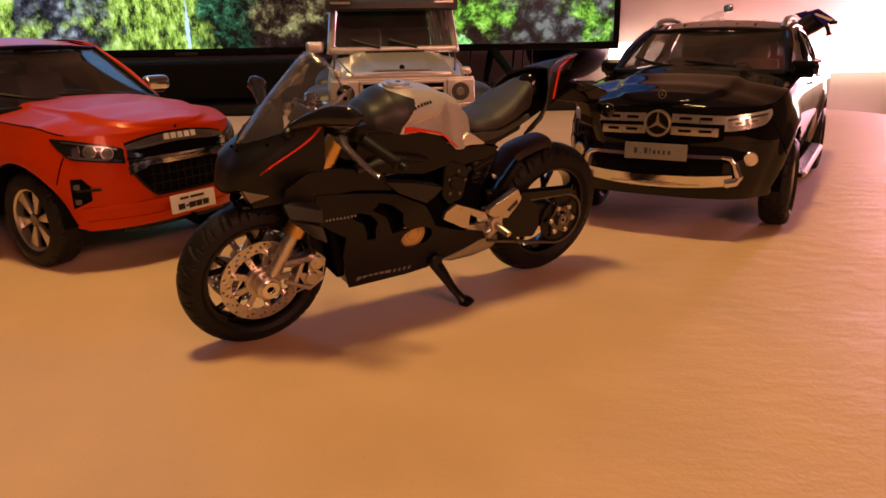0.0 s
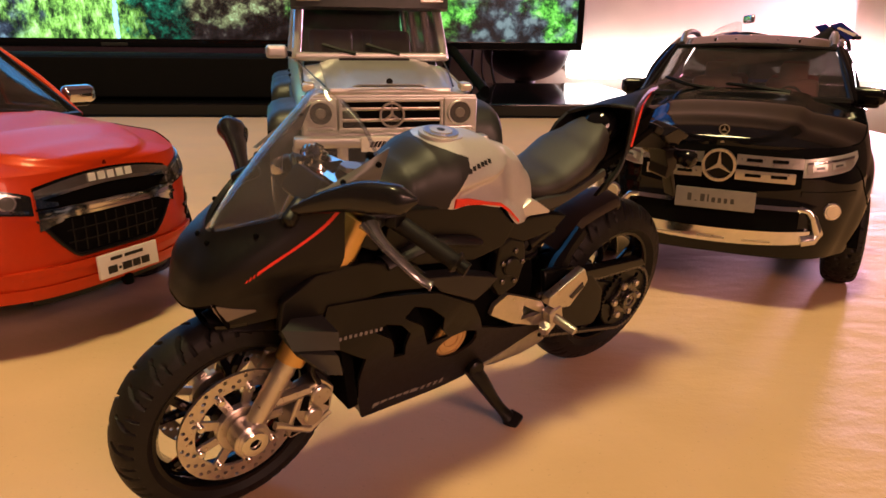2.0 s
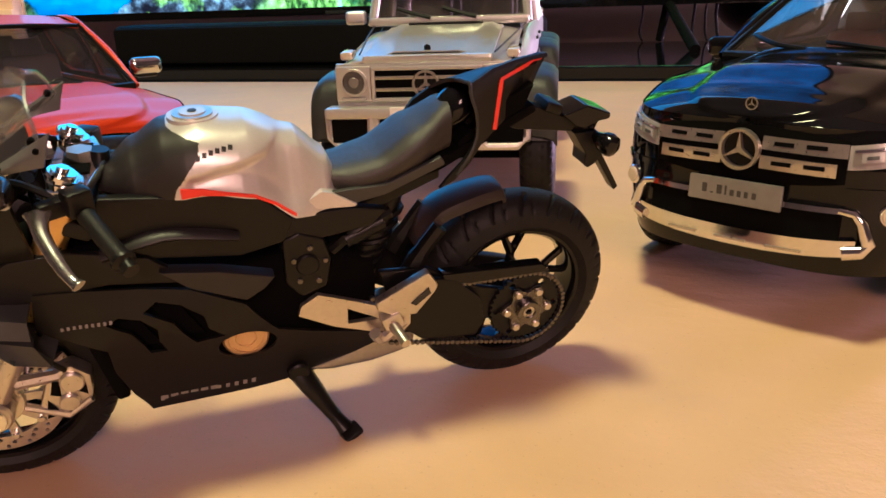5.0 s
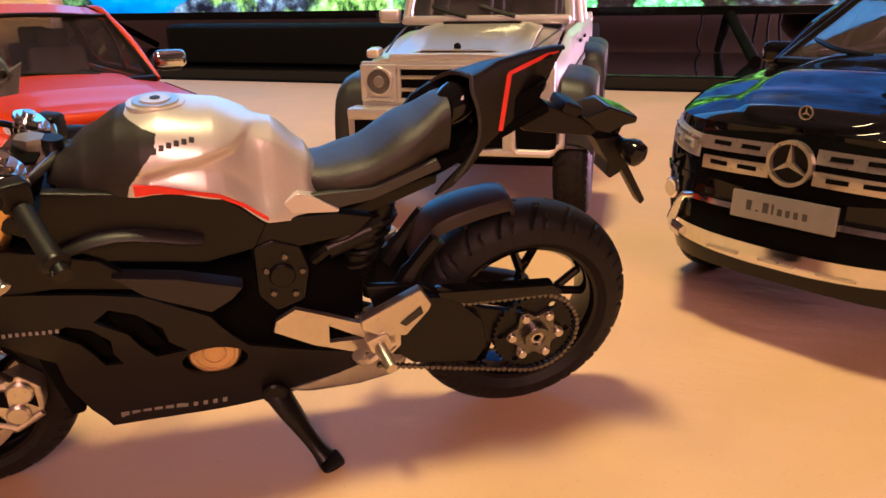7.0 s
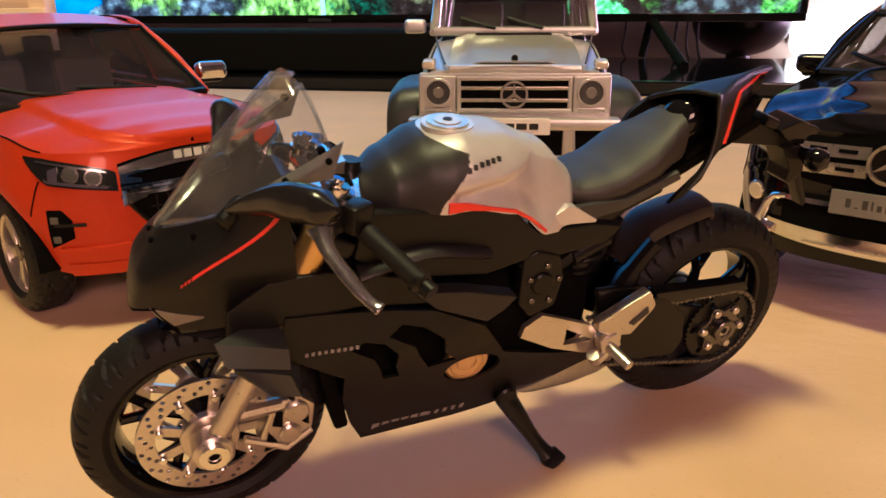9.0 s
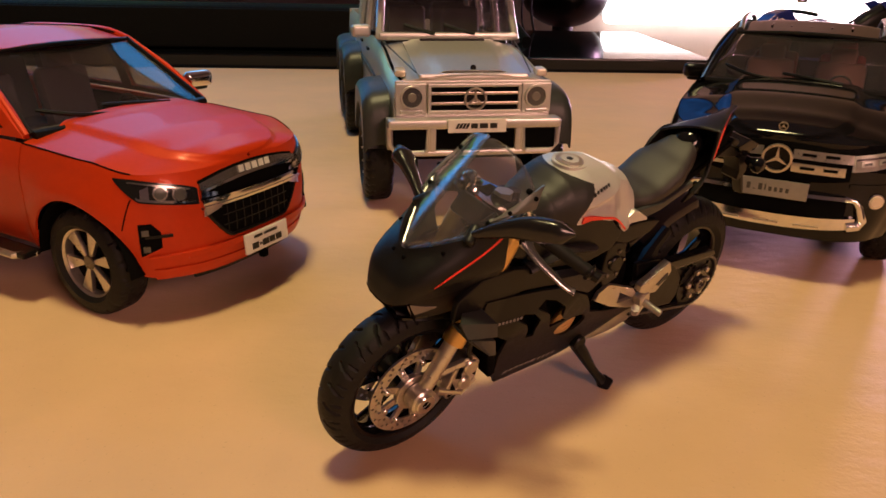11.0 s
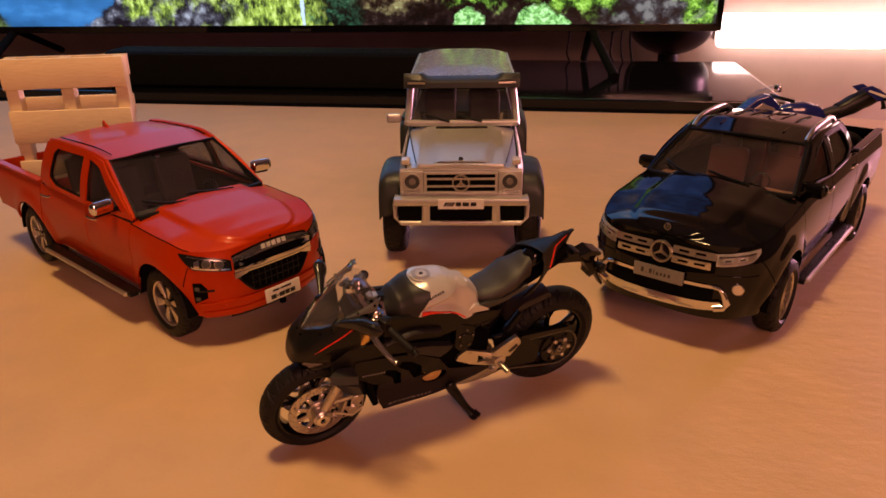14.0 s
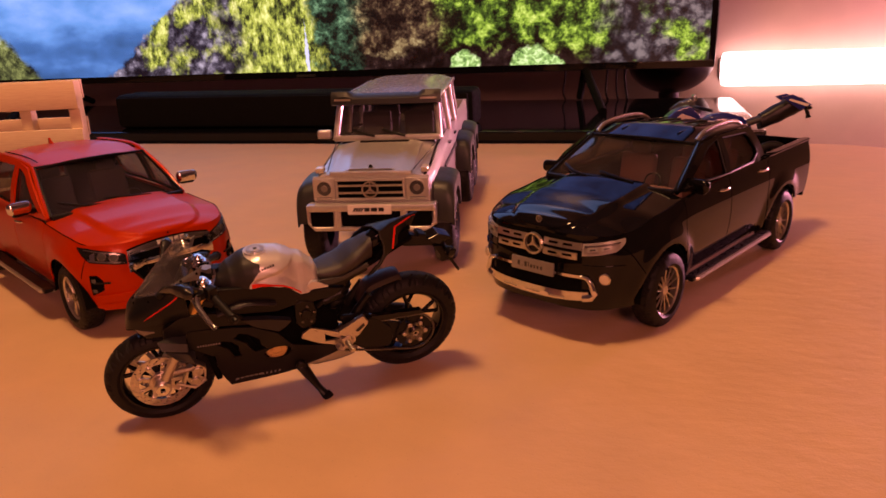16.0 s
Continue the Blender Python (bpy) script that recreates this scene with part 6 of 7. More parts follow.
# nose fairing
def nose(s, w, off=0.0):
    """The upper fairing: s across from -1 to 1, w from its lower edge to the screen."""
    cx = table_of([0, 0.34, 0.6, 1], [68.0, 72.8, 71.6, 66.8])(w)
    cz = lerp(48.5, 68.0, w)
    ex = table_of([0, 0.4, 1], [48.5, 45.5, 47.0])(w)
    ez = lerp(52.0, 77.6, w)
    y = table_of([0, 0.3, 0.55, 1], [10.5, 12.8, 15.4, 15.8])(w)
    k = abs(s)
    blunt = 1 - ease((w - 0.55) / 0.45)
    p = Vector((lerp(cx, ex, k ** lerp(1.6, 4.0, blunt)), y * math.copysign(k ** 0.93, s), lerp(cz, ez, k ** lerp(1.3, 2.2, blunt))))
    return p + Vector((0.75, 0.62 * s, 0.1)) * off


MOUTH = 0.33
FAIR = part("nose_fairing", panel([[nose(-1 + 2 * i / 40, lerp(MOUTH, 1, j / 11)) for j in range(12)] for i in range(41)], 0.9), MATT_BLACK, BIKE, "matt black nose fairing")
for s in (1, -1):
    # stripe, its dashes and the tip at the screen
    for a, b in ((0.0, 0.025), (0.05, 0.075), (0.10, 0.125), (0.15, 1.0)):
        rows = []
        for i in range(13):
            q = lerp(a, b, i / 12)
            ss, ww = lerp(0.74, 0.985, q), lerp(0.52, 0.96, q) - 0.03 * math.sin(math.pi * q)
            wd = 0.014 + 0.014 * q
            rows.append([nose(s * min(1, ss), ww - wd, 0.14), nose(s * min(1, ss), ww + wd, 0.14)])
        part("red_stripe", panel(rows, 0.25), RED_LINE, FAIR, "red stripe")
    # air intake and lamp
    part("nose_cheek", panel([[nose(s * lerp(0.60, 1.0, i / 12), lerp(0, MOUTH, j / 5)) for j in range(6)] for i in range(13)], 0.9), MATT_BLACK, FAIR)
    back = [nose(s * q, MOUTH) for q in (0.0, 0.2, 0.4, 0.6)]
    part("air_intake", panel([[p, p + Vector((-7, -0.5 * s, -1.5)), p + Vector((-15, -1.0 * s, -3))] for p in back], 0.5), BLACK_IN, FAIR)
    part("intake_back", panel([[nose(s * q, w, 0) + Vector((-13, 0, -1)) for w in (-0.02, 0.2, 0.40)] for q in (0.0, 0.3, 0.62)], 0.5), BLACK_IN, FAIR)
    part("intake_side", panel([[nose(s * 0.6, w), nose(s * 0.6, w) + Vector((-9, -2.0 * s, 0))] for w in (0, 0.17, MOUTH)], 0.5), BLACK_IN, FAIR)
    part("head_lamp", panel([[nose(s * lerp(0.60, 0.80, i / 5), lerp(0.08 + 0.012 * i, MOUTH - 0.034 * i, j / 3), 0.25) for j in range(4)] for i in range(6)], 0.4), LAMP_PANEL, FAIR, "grey triangular lamp panel")
    part("intake_lip", panel([[nose(s * q, 0.0, 0.3), nose(s * q, 0.035, 0.2), nose(s * q, 0.0, -3.0)] for q in (0.0, 0.15, 0.3, 0.45, 0.6, 0.75)], 0.5), GLOSS_BLACK, FAIR)
    for q in (0.12, 0.55):
        p = nose(s * q, 0.9, 0.2)
        part("screw", disc(bmesh.new(), (p.x, 0, p.z), 0.5, p.y - 0.4, p.y + 0.4, 8), BLACK_IN, FAIR)

# windscreen: two nearly flat sides that meet in a ridge
def screen(s, t):
    ridge = Vector((lerp(66.6, 45.4, t), 0, lerp(68.0, 93.4, t) + 1.2 * math.sin(math.pi * t)))
    ex = table_of([0, 0.25, 0.5, 0.8, 1], [65.4, 57.0, 49.0, 39.5, 41.5])(t)
    ey = table_of([0, 0.25, 0.5, 0.8, 0.92, 1], [1.5, 9.0, 13.6, 14.6, 11.0, 3.0])(t)
    ez = table_of([0, 0.25, 0.5, 0.8, 1], [68.0, 73.0, 77.0, 84.4, 92.4])(t)
    k = abs(s)
    return Vector((lerp(ridge.x, ex, k ** 1.15), ey * s, lerp(ridge.z, ez, k ** 1.15) + 1.0 * math.sin(math.pi * k)))


SHIELD = part("windscreen", panel([[screen(-1 + 2 * i / 28, j / 30) for j in range(31)] for i in range(29)], 0.6), GLASS_CLEAR, BIKE, "clear plastic windscreen")
part("screen_ridge", panel([[screen(q, j / 20) + Vector((0.45, 0, 0.35)) for q in (-0.08, -0.04, 0, 0.04, 0.08)] for j in range(21)], 0.5), GLASS_EDGE, SHIELD)
for s in (1, -1):
    part("screen_rim", tubes([screen(s, j / 20) for j in range(21)], 0.4, 6), GLASS_EDGE, SHIELD)
    for t in (0.45, 0.78):
        p = screen(s * 0.92, t)
        part("screen_screw", disc(bmesh.new(), (p.x, 0, p.z), 0.7, p.y - 0.6, p.y + 0.7, 10), BLACK_IN, SHIELD)

# grey trim panels at the lower rear corners of the screen
for s in (1, -1):
    tip, front, low = Vector((37.6, s * 15.0, 86.6)), Vector((51.5, s * 12.9, 78.4)), Vector((39.5, s * 15.6, 80.6))
    rows = []
    for i in range(13):
        u = i / 12
        a, b = front.lerp(tip, u), front.lerp(low, u)
        rows.append([a.lerp(b, j / 4) + Vector((0, s * 0.9 * math.sin(math.pi * u) * math.sin(math.pi * j / 4), 0)) for j in range(5)])
    trim = part("screen_trim", panel(rows, 0.7), SCREEN_TRIM, SHIELD, "dull grey trim at the screen's corner")
    for u in (0.35, 0.86):
        p = front.lerp(tip, u).lerp(front.lerp(low, u), 0.35)
        part("screw", disc(bmesh.new(), (p.x, 0, p.z), 0.55, p.y + s * 0.2, p.y + s * 1.0, 10), BLACK_IN, trim)

# inner parts of the cockpit
part("instrument_panel", boxes((46, 0, 74), (4, 11, 6.5), 1.2, (0, -35, 0)), PLASTIC_BLACK, BIKE)
part("fairing_stay", tubes(spline([(60, 0, 62), (50, 5, 70), (44, 8, 76)], 4), 1.4, 8), PLASTIC_BLACK, BIKE)
part("air_duct", loft_x([(30, 7, 50, 62), (44, 9, 49, 63), (60, 5, 49, 59)]), BLACK_IN, BIKE)


# side fairings
def side_y(x, z):
    y = 14.0 - 6.0 * max(0.0, min(1.0, (40 - z) / 23)) ** 1.3
    y -= max(0.0, (4 - x)) * 0.05
    y += 1.6 * math.exp(-((z - 44) / 6) ** 2) * ease((45 - x) / 12)
    return y


LOWER = [(47.8, 54.0), (38, 53.2), (28, 52.0), (19.4, 50.4), (8.6, 45.3), (5.0, 40.0), (2.3, 36.0), (-6, 32.6), (-14, 30.0), (-24, 27.6), (-29.5, 25.8), (-29.5, 22.2), (-24, 20.6), (-15, 19.4), (0, 16.8), (10, 16.0), (31.7, 15.6), (34.5, 22.0), (36.9, 31.0), (37.0, 38.0), (44, 42.5), (49, 46.0)]
V1 = [(36.2, 45.2), (33.5, 46.6), (29.5, 45.4), (26.6, 42.4), (26.8, 38.8), (25.6, 35.2), (29.0, 35.4), (30.2, 39.2), (31.8, 42.4)]
V2 = [(28.8, 46.8), (26.0, 48.8), (21.5, 47.4), (17.2, 44.0), (16.6, 40.2), (13.6, 37.0), (19.6, 36.2), (21.6, 39.6), (23.4, 43.4)]
for s in (1, -1):
    bm = holed(LOWER, [V1, V2, ring_points(9.0, 32.6, 6.4, 4.2, 24)], side_y, 0.9)
    low = part("side_fairing", bm if s > 0 else mirrored(bm), MATT_BLACK, BIKE, "matt black lower side fairing", 30)
    if s < 0:
        bm.free()
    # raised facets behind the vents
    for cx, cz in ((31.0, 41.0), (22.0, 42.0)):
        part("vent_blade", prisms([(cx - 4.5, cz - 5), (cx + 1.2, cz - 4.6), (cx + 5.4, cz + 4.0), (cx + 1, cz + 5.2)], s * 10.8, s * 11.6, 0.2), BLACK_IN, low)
    # upper side panel with its flat shoulder
    up = [(24.5, 55.8), (13, 54.0), (1.7, 50.8), (4.2, 48.2), (8.2, 45.9), (19.2, 51.0)]
    part("shoulder_panel", prisms(up, s * 11.5, s * 15.4, 0.5), MATT_GREY, BIKE, "dark grey shoulder panel")
    fr = [(58.0, 50.5), (57.5, 57.0), (50.5, 61.5), (40, 62.0), (26, 58.5), (22, 55), (20.5, 51.5), (34, 53.4), (46, 52.4)]
    part("front_panel", prisms(fr, s * 11.4, s * 13.6, 0.6), MATT_BLACK, BIKE)
    # wing with its two blades
    wing, blade = [], []
    for i in range(5):
        u = i / 4
        blade.append([(lerp(55, 48.5, u), s * 13.0, lerp(53.0, 52.0, u)), (lerp(60.4, 48.5, u), s * lerp(18.8, 19.6, u), lerp(54.8, 51.6, u)), (lerp(59.0, 48.5, u), s * lerp(20.8, 20.6, u), lerp(51.0, 48.0, u)), (lerp(58.2, 48.5, u), s * lerp(19.0, 19.4, u), lerp(50.6, 47.6, u))])
        wing.append([(lerp(57.6, 48.5, u), s * 13.0, lerp(50.6, 47.0, u)), (lerp(57.4, 48.5, u), s * lerp(20.4, 20.2, u), lerp(49.8, 46.4, u)), (lerp(52.0, 46.5, u), s * lerp(22.4, 19.6, u), lerp(44.4, 40.6, u)), (lerp(51.0, 46.0, u), s * 12.6, lerp(45.0, 41.4, u))])
    wg = part("winglet", panel(wing, 0.8), BLADE_GREY, BIKE, "dark grey aerodynamic winglet", 15)
    part("winglet_blade", panel(blade, 0.7), BLADE_GREY, wg, "", 15)
    # plain strokes in place of the lettering
    for k in range(11):
        x = 29.6 - 2.2 * k if k < 6 else 29.2 - 2.0 * k
        z = 17.9 + 0.02 * (31 - x)
        wd, hi = (1.6, 1.8) if k < 6 else (0.9, 1.5)
        part("lettering", prisms([(x, z), (x - wd, z), (x - wd - 0.15, z + hi), (x - 0.15, z + hi)], s * 0.0, s * 0.18, 0, lambda px, pz: s * (side_y(px, pz) + 0.06)), INK_GREY, low)
    for k in range(9):
        x, z = 44.5 - 1.15 * k, 44.9 + 0.09 * k
        part("lettering", prisms([(x, z), (x - 0.55, z), (x - 0.62, z + 0.75), (x - 0.07, z + 0.75)], 0, s * 0.18, 0, lambda px, pz: s * (side_y(px, pz) + 0.06)), INK_GREY, low)
part("belly_pan", prisms([(35.5, 25), (31.5, 15.8), (0, 16.8), (-24, 20.8), (-24, 23), (0, 21), (30, 20)], -7.6, 7.6, 0.6), MATT_BLACK, BIKE)
part("radiator", boxes((39, 0, 34), (3, 22, 24), 0.8, (0, 12, 0)), BLACK_IN, BIKE)

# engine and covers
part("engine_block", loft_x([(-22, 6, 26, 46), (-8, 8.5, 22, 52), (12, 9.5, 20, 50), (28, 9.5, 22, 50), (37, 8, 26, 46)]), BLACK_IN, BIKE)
for s in (1, -1):
    bm = bmesh.new()
    disc(bm, (9.2, 0, 32.8), 5.2, s * 8.5, s * 10.6, 36, bevel=0.5)
    cover = part("clutch_cover", bm, BRASS, BIKE, "brass-coloured round engine cover")
    for r in (4.0, 2.4):
        bm = bmesh.new()
        disc(bm, (9.2, 0, 32.8), r, s * 10.5, s * 10.9, 32, r - 0.35)
        part("cover_ring", bm, BRASS, cover)

# tank
def tank_half(x):
    return (table_of([-15, -11, -4, 6, 16, 26, 33], [5.0, 9.4, 12.4, 13.8, 13.2, 10.0, 4.8])(x), table_of([-15, -4, 3, 12, 18, 33], [60.5, 62.6, 68.5, 70.4, 70.2, 70.5])(x), table_of([-15, -12, -6, 4, 13, 20, 26, 31, 33], [67.4, 73.0, 78.4, 82.0, 83.0, 81.6, 78.2, 74.6, 72.6])(x))


def tank_surf(x, v, off=0.0):
    """v from one lower edge (-1) over the top (0) to the other (1)."""
    w, lo, hi = tank_half(x)
    k = abs(v)
    a = k * math.pi / 2
    y = w * math.sin(a) ** 0.72 * math.copysign(1, v)
    z = lo + (hi - lo) * math.cos(a) ** 0.85
    knee = math.exp(-((x + 2) / 8) ** 2) * max(0, math.sin(math.pi * min(1, max(0, (k - 0.35) / 0.65))))
    line = table_of([-8, -3, 1, 8.7, 15.7, 22], [83.0, 81.0, 78.0, 76.4, 75.0, 74.0])(x)
    y -= math.copysign(2.1, v) * ease((line - z) / 2.6) * ease((18 - x) / 3) * ease((x + 13) / 15) * (0.35 + 0.65 * ease((z - lo) / 5))
    return Vector((x, y * (1 + off * 0.04) - math.copysign(1.7, v) * knee * ease((4 - x) / 10), z + off * math.cos(a)))


def silver_line(z):
    return table_of([60, 70, 72, 74.5, 78.4, 80.4, 81.2, 81.9, 83.2], [18.5, 19.0, 18.6, 16.6, 13.6, 13.2, 16.0, 19.4, 19.8])(z)


front_bm, rear_bm = bmesh.new(), bmesh.new()
NX, NV = 220, 130
grid = [[tank_surf(lerp(33, -15, i / NX), -1 + 2 * j / NV) for j in range(NV + 1)] for i in range(NX + 1)]
for i in range(NX):
    for j in range(NV):
        quad = [grid[i][j], grid[i + 1][j], grid[i + 1][j + 1], grid[i][j + 1]]
        c = sum(quad, Vector()) / 4
        b = rear_bm if c.x < silver_line(c.z) else front_bm
        b.faces.new([b.verts.new(p) for p in quad])
for b in (front_bm, rear_bm):
    bmesh.ops.remove_doubles(b, verts=b.verts, dist=0.01)
TANK = part("tank", rear_bm, TANK_SILVER, BIKE, "brushed silver tank", 60)
TANK.location.y = 0.0008
part("tank_front_cover", front_bm, MATT_GREY, TANK, "dark grey tank front")
for s in (1, -1):
    pts = [tank_surf(x, s * 0.985, 0.3) + Vector((0, s * 0.25, 0)) for x in (17.8, 14, 9, 4, 0, -4)]
    rows = [[p + Vector((0, 0, -0.2)), p + Vector((0, s * 0.2, 0.45 + 1.5 * ease((2.2 - q) / 2.2)))] for q, p in enumerate(pts)]
    part("red_trim", panel(rows, 0.4), RED_LINE, TANK, "red lower edge of the tank")
    for k in range(6):
        a, b = 14.2 - 1.25 * k, 13.35 - 1.25 * k
        v0, v1 = s * (0.66 - 0.028 * k), s * (0.60 - 0.028 * k)
        part("lettering", panel([[tank_surf(a, v0, 0.12), tank_surf(a - 0.1, v1, 0.12)], [tank_surf(b, v0, 0.12), tank_surf(b - 0.1, v1, 0.12)]], 0.15), INK, TANK)
for r, h, mt in ((5.0, 0.5, TANK_SILVER), (4.0, 0.9, SATIN), (2.6, 1.1, TANK_SILVER), (0.9, 1.25, INK)):
    bm = bmesh.new()
    tube(bm, [(13.5, 0, 82.0), (13.5, 0, 82.4 + h)], r, 32)
    part("filler_cap", bm, mt, TANK, "round filler cap")
part("ignition_lock", tubes([(32.5, 0, 73), (32.0, 0, 77.0)], 2.0, 16), PLASTIC_BLACK, BIKE)

# covers below the tank
for s in (1, -1):
    part("airbox_cover", prisms([(33, 72), (18, 70.4), (11.5, 70.4), (3, 68.2), (-3.6, 62.3), (-1, 57.2), (8, 55.2), (25, 57.4), (35, 63)], s * 9.8, s * 12.6, 0.7), PLASTIC_BLACK, BIKE)
    part("frame_plate", prisms([(-3.5, 62.5), (-17, 62.4), (-24, 61.0), (-20, 57.5), (-8, 55.8), (0, 54.5)], s * 8.2, s * 11.2, 0.6), MATT_BLACK, BIKE)
    part("tank_skirt", prisms([(-3.6, 63.2), (-9.8, 67.2), (-12, 66.4), (-17.5, 63.0), (-17.0, 62.4)], s * 7.6, s * 10.8, 0.4), TANK_SILVER, BIKE, "pale silver wedge below the seat")
    part("engine_cover", prisms([(-0.5, 57), (-4, 58.6), (-9.5, 56.4), (-11.0, 51), (-9.8, 44), (-4.0, 41.8), (-0.6, 46)], s * 8.4, s * 11.8, 1.0), PLASTIC_BLACK, BIKE)
    for q in range(5):
        a = q * 1.2566 + 0.4
        part("bolt", disc(bmesh.new(), (-6.0 + 3.6 * math.cos(a), 0, 50.0 + 4.6 * math.sin(a)), 0.7, s * 11.4, s * 12.3, 8), DARK_METAL, BIKE)
    part("cover_boss", disc(bmesh.new(), (-5.6, 0, 50.5), 2.6, s * 11.4, s * 12.6, 20, bevel=0.4), PLASTIC_BLACK, BIKE)
    part("hose", tubes(spline([(-12, s * 6, 50), (-18, s * 7, 55), (-26, s * 5, 57)], 4), 1.5, 8), PLASTIC_BLACK, BIKE)
    part("air_tube", tubes(spline([(34, s * 12.4, 60), (22, s * 13.2, 63), (8, s * 12.9, 60.5)], 5), [2.6] * 5 + [2.2] * 5 + [1.6], 10, flat=0.5), MATT_GREY, BIKE)

# seat and tail
def seat_rows():
    rows = []
    for i in range(19):
        u = i / 18
        x = lerp(-10.5, -40, u)
        hi = table_of([0, 0.15, 0.4, 0.75, 1], [69.6, 69.6, 71.2, 77.2, 81.5])(u)
        lo = table_of([0, 0.2, 1], [66.2, 63.0, 70.5])(u)
        w = table_of([0, 0.3, 0.7, 1], [6.6, 9.4, 10.0, 6.5])(u)
        rows.append([(x, w * math.copysign(abs(math.cos(a)) ** 0.6, math.cos(a)), lerp(lo, hi, 0.5 + 0.5 * math.copysign(abs(math.sin(a)) ** 0.7, math.sin(a)))) for a in [2 * math.pi * q / 24 for q in range(24)]])
    return rows


bm = bmesh.new()
vs = sheet(bm, seat_rows(), close_v=True)
bm.faces.new(vs[0][::-1])
bm.faces.new(vs[-1])
part("seat", bm, SEAT_BLACK, BIKE, "black foam seat")
for s in (1, -1):
    part("seat_side", prisms([(-11, 66.2), (-17, 62.9), (-24, 64.2), (-37.5, 69.6), (-36.5, 71.6), (-24, 66.6), (-16, 66.4)], s * 8.6, s * 10.2, 0.4), BLADE_GREY, BIKE)


def fin_y(x, z):
    y = 10.0 - 0.14 * (x + 43) if x > -43 else 10.0 * (x + 63.6) / 20.6
    return max(0.5, y)


LOW_EDGE = [(-61.6, 83.4), (-54.6, 77.4), (-46.4, 72.6), (-39.7, 65.1), (-36.6, 63.4)]
for s in (1, -1):
    if s > 0:
        out = [(-38.5, 66.0), (-42.0, 70.0), (-45.4, 75.4), (-44.8, 80.4), (-43.0, 85.0), (-42.6, 87.4), (-48.5, 89.4), (-56, 89.9), (-64.6, 89.8)] + LOW_EDGE
    else:
        out = [(-32.0, 69.5), (-32.6, 75.0), (-35.2, 78.4), (-39.5, 80.8), (-44.0, 82.0), (-50.0, 83.3), (-57.0, 85.8), (-63.4, 89.4)] + LOW_EDGE
    bm = holed(out, [], lambda x, z: fin_y(x, z), 1.0, 1.2)
    tl = part("tail_fin", bm if s > 0 else mirrored(bm), MATT_BLACK, BIKE, "matt black tail fairing side")
    if s < 0:
        bm.free()
    for a, b, wd in () if s < 0 else (((-63.4, 89.0), (-51.2, 86.4), 0.42), ((-51.2, 86.4), (-50.0, 75.2), 0.62)):
        d = Vector((b[0] - a[0], b[1] - a[1])).normalized()
        nrm = (-d.y * wd, d.x * wd)
        rows = []
        for i in range(8):
            x, z = lerp(a[0], b[0], i / 7), lerp(a[1], b[1], i / 7)
            rows.append([(x + nrm[0] * k, s * (fin_y(x, z) + 0.16), z + nrm[1] * k) for k in (-1, 1)])
        part("red_stripe", panel(rows, 0.25), RED_LINE, tl, "red stripe")
# hood between the two sides, open to the front
near_top = [Vector((x, fin_y(x, z), z)) for x, z in ((-42.6, 87.4), (-48.5, 89.4), (-56, 89.9), (-64.6, 89.8))]
far_top = [Vector((x, -fin_y(x, z), z)) for x, z in ((-39.5, 80.8), (-47.0, 82.6), (-57.0, 85.8), (-63.4, 89.4))]
rows = []
for i in range(4):
    rows.append([near_top[i].lerp(far_top[i], j / 12) + Vector((0, 0, (1.6 - 0.5 * i) * math.sin(math.pi * j / 12))) for j in range(13)])
hood = part("tail_hood", panel(rows, 0.8), MATT_BLACK, BIKE, "matt black hood over the seat's tail")
rim_line = [(-40.5, 66.6), (-43.6, 71.4), (-45.2, 75.4), (-44.7, 80.4), (-43.0, 84.6)]
part("hood_edge", tubes(spline([(x + 0.2, fin_y(x, z) + 0.1, z) for x, z in rim_line] + [tuple(p + Vector((0.2, 0, 0))) for p in rows[0][:5]], 3), 0.4, 6), DARK_GREY, hood)
part("tail_spine", prisms([(-52, 86.0), (-62, 88.6), (-60, 84), (-52, 78), (-46, 74), (-44, 77)], -2.6, 2.6, 0.8), MATT_BLACK, BIKE)
bm = bmesh.new()
bmesh.ops.create_uvsphere(bm, u_segments=24, v_segments=14, radius=1.0, matrix=Matrix.LocRotScale((-42.8, 0, 79.3), Euler((0, radians(-42), 0)), (4.2, 5.2, 6.6)))
part("back_pad", bm, GLOSS_BLACK, BIKE, "black back rest pad")
# Near-black filler between the sides paints the shade of the hollow tail.
part("tail_hollow_shade", prisms([(-51, 80.5), (-60, 84.5), (-58, 79), (-52, 75), (-43, 69), (-42, 72)], -5.0, 5.0, 0.5), BLACK_IN, BIKE)
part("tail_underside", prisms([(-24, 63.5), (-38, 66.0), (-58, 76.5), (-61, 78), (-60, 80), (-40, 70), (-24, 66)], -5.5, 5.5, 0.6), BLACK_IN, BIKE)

# number plate carrier
arm = part("plate_carrier", prisms([(-54, 74.6), (-60.1, 78.9), (-70.6, 74.6), (-74.0, 72.0), (-72.5, 70.6), (-57.6, 72.7)], -2.2, 2.2, 0.5), PLASTIC_BLACK, BIKE)
part("tail_lamp", prisms([(-68.6, 75.8), (-74.8, 77.8), (-81.6, 75.2), (-81.4, 73.7), (-78.3, 73.3), (-77.6, 71.2), (-72.6, 72.6)], -4.2, 4.2, 0.6), GLOSS_BLACK, arm)
part("lamp_bracket", boxes((-66.5, 0, 77.4), (4.6, 7.5, 2.6), 0.8, (0, -20, 0)), PLASTIC_BLACK, arm)
part("plate_stem", tubes([(-74, 0, 72.5), (-78.5, 0, 68.0), (-80.0, 0, 64.0)], [2.2, 2.4, 1.8], 8), PLASTIC_BLACK, arm)
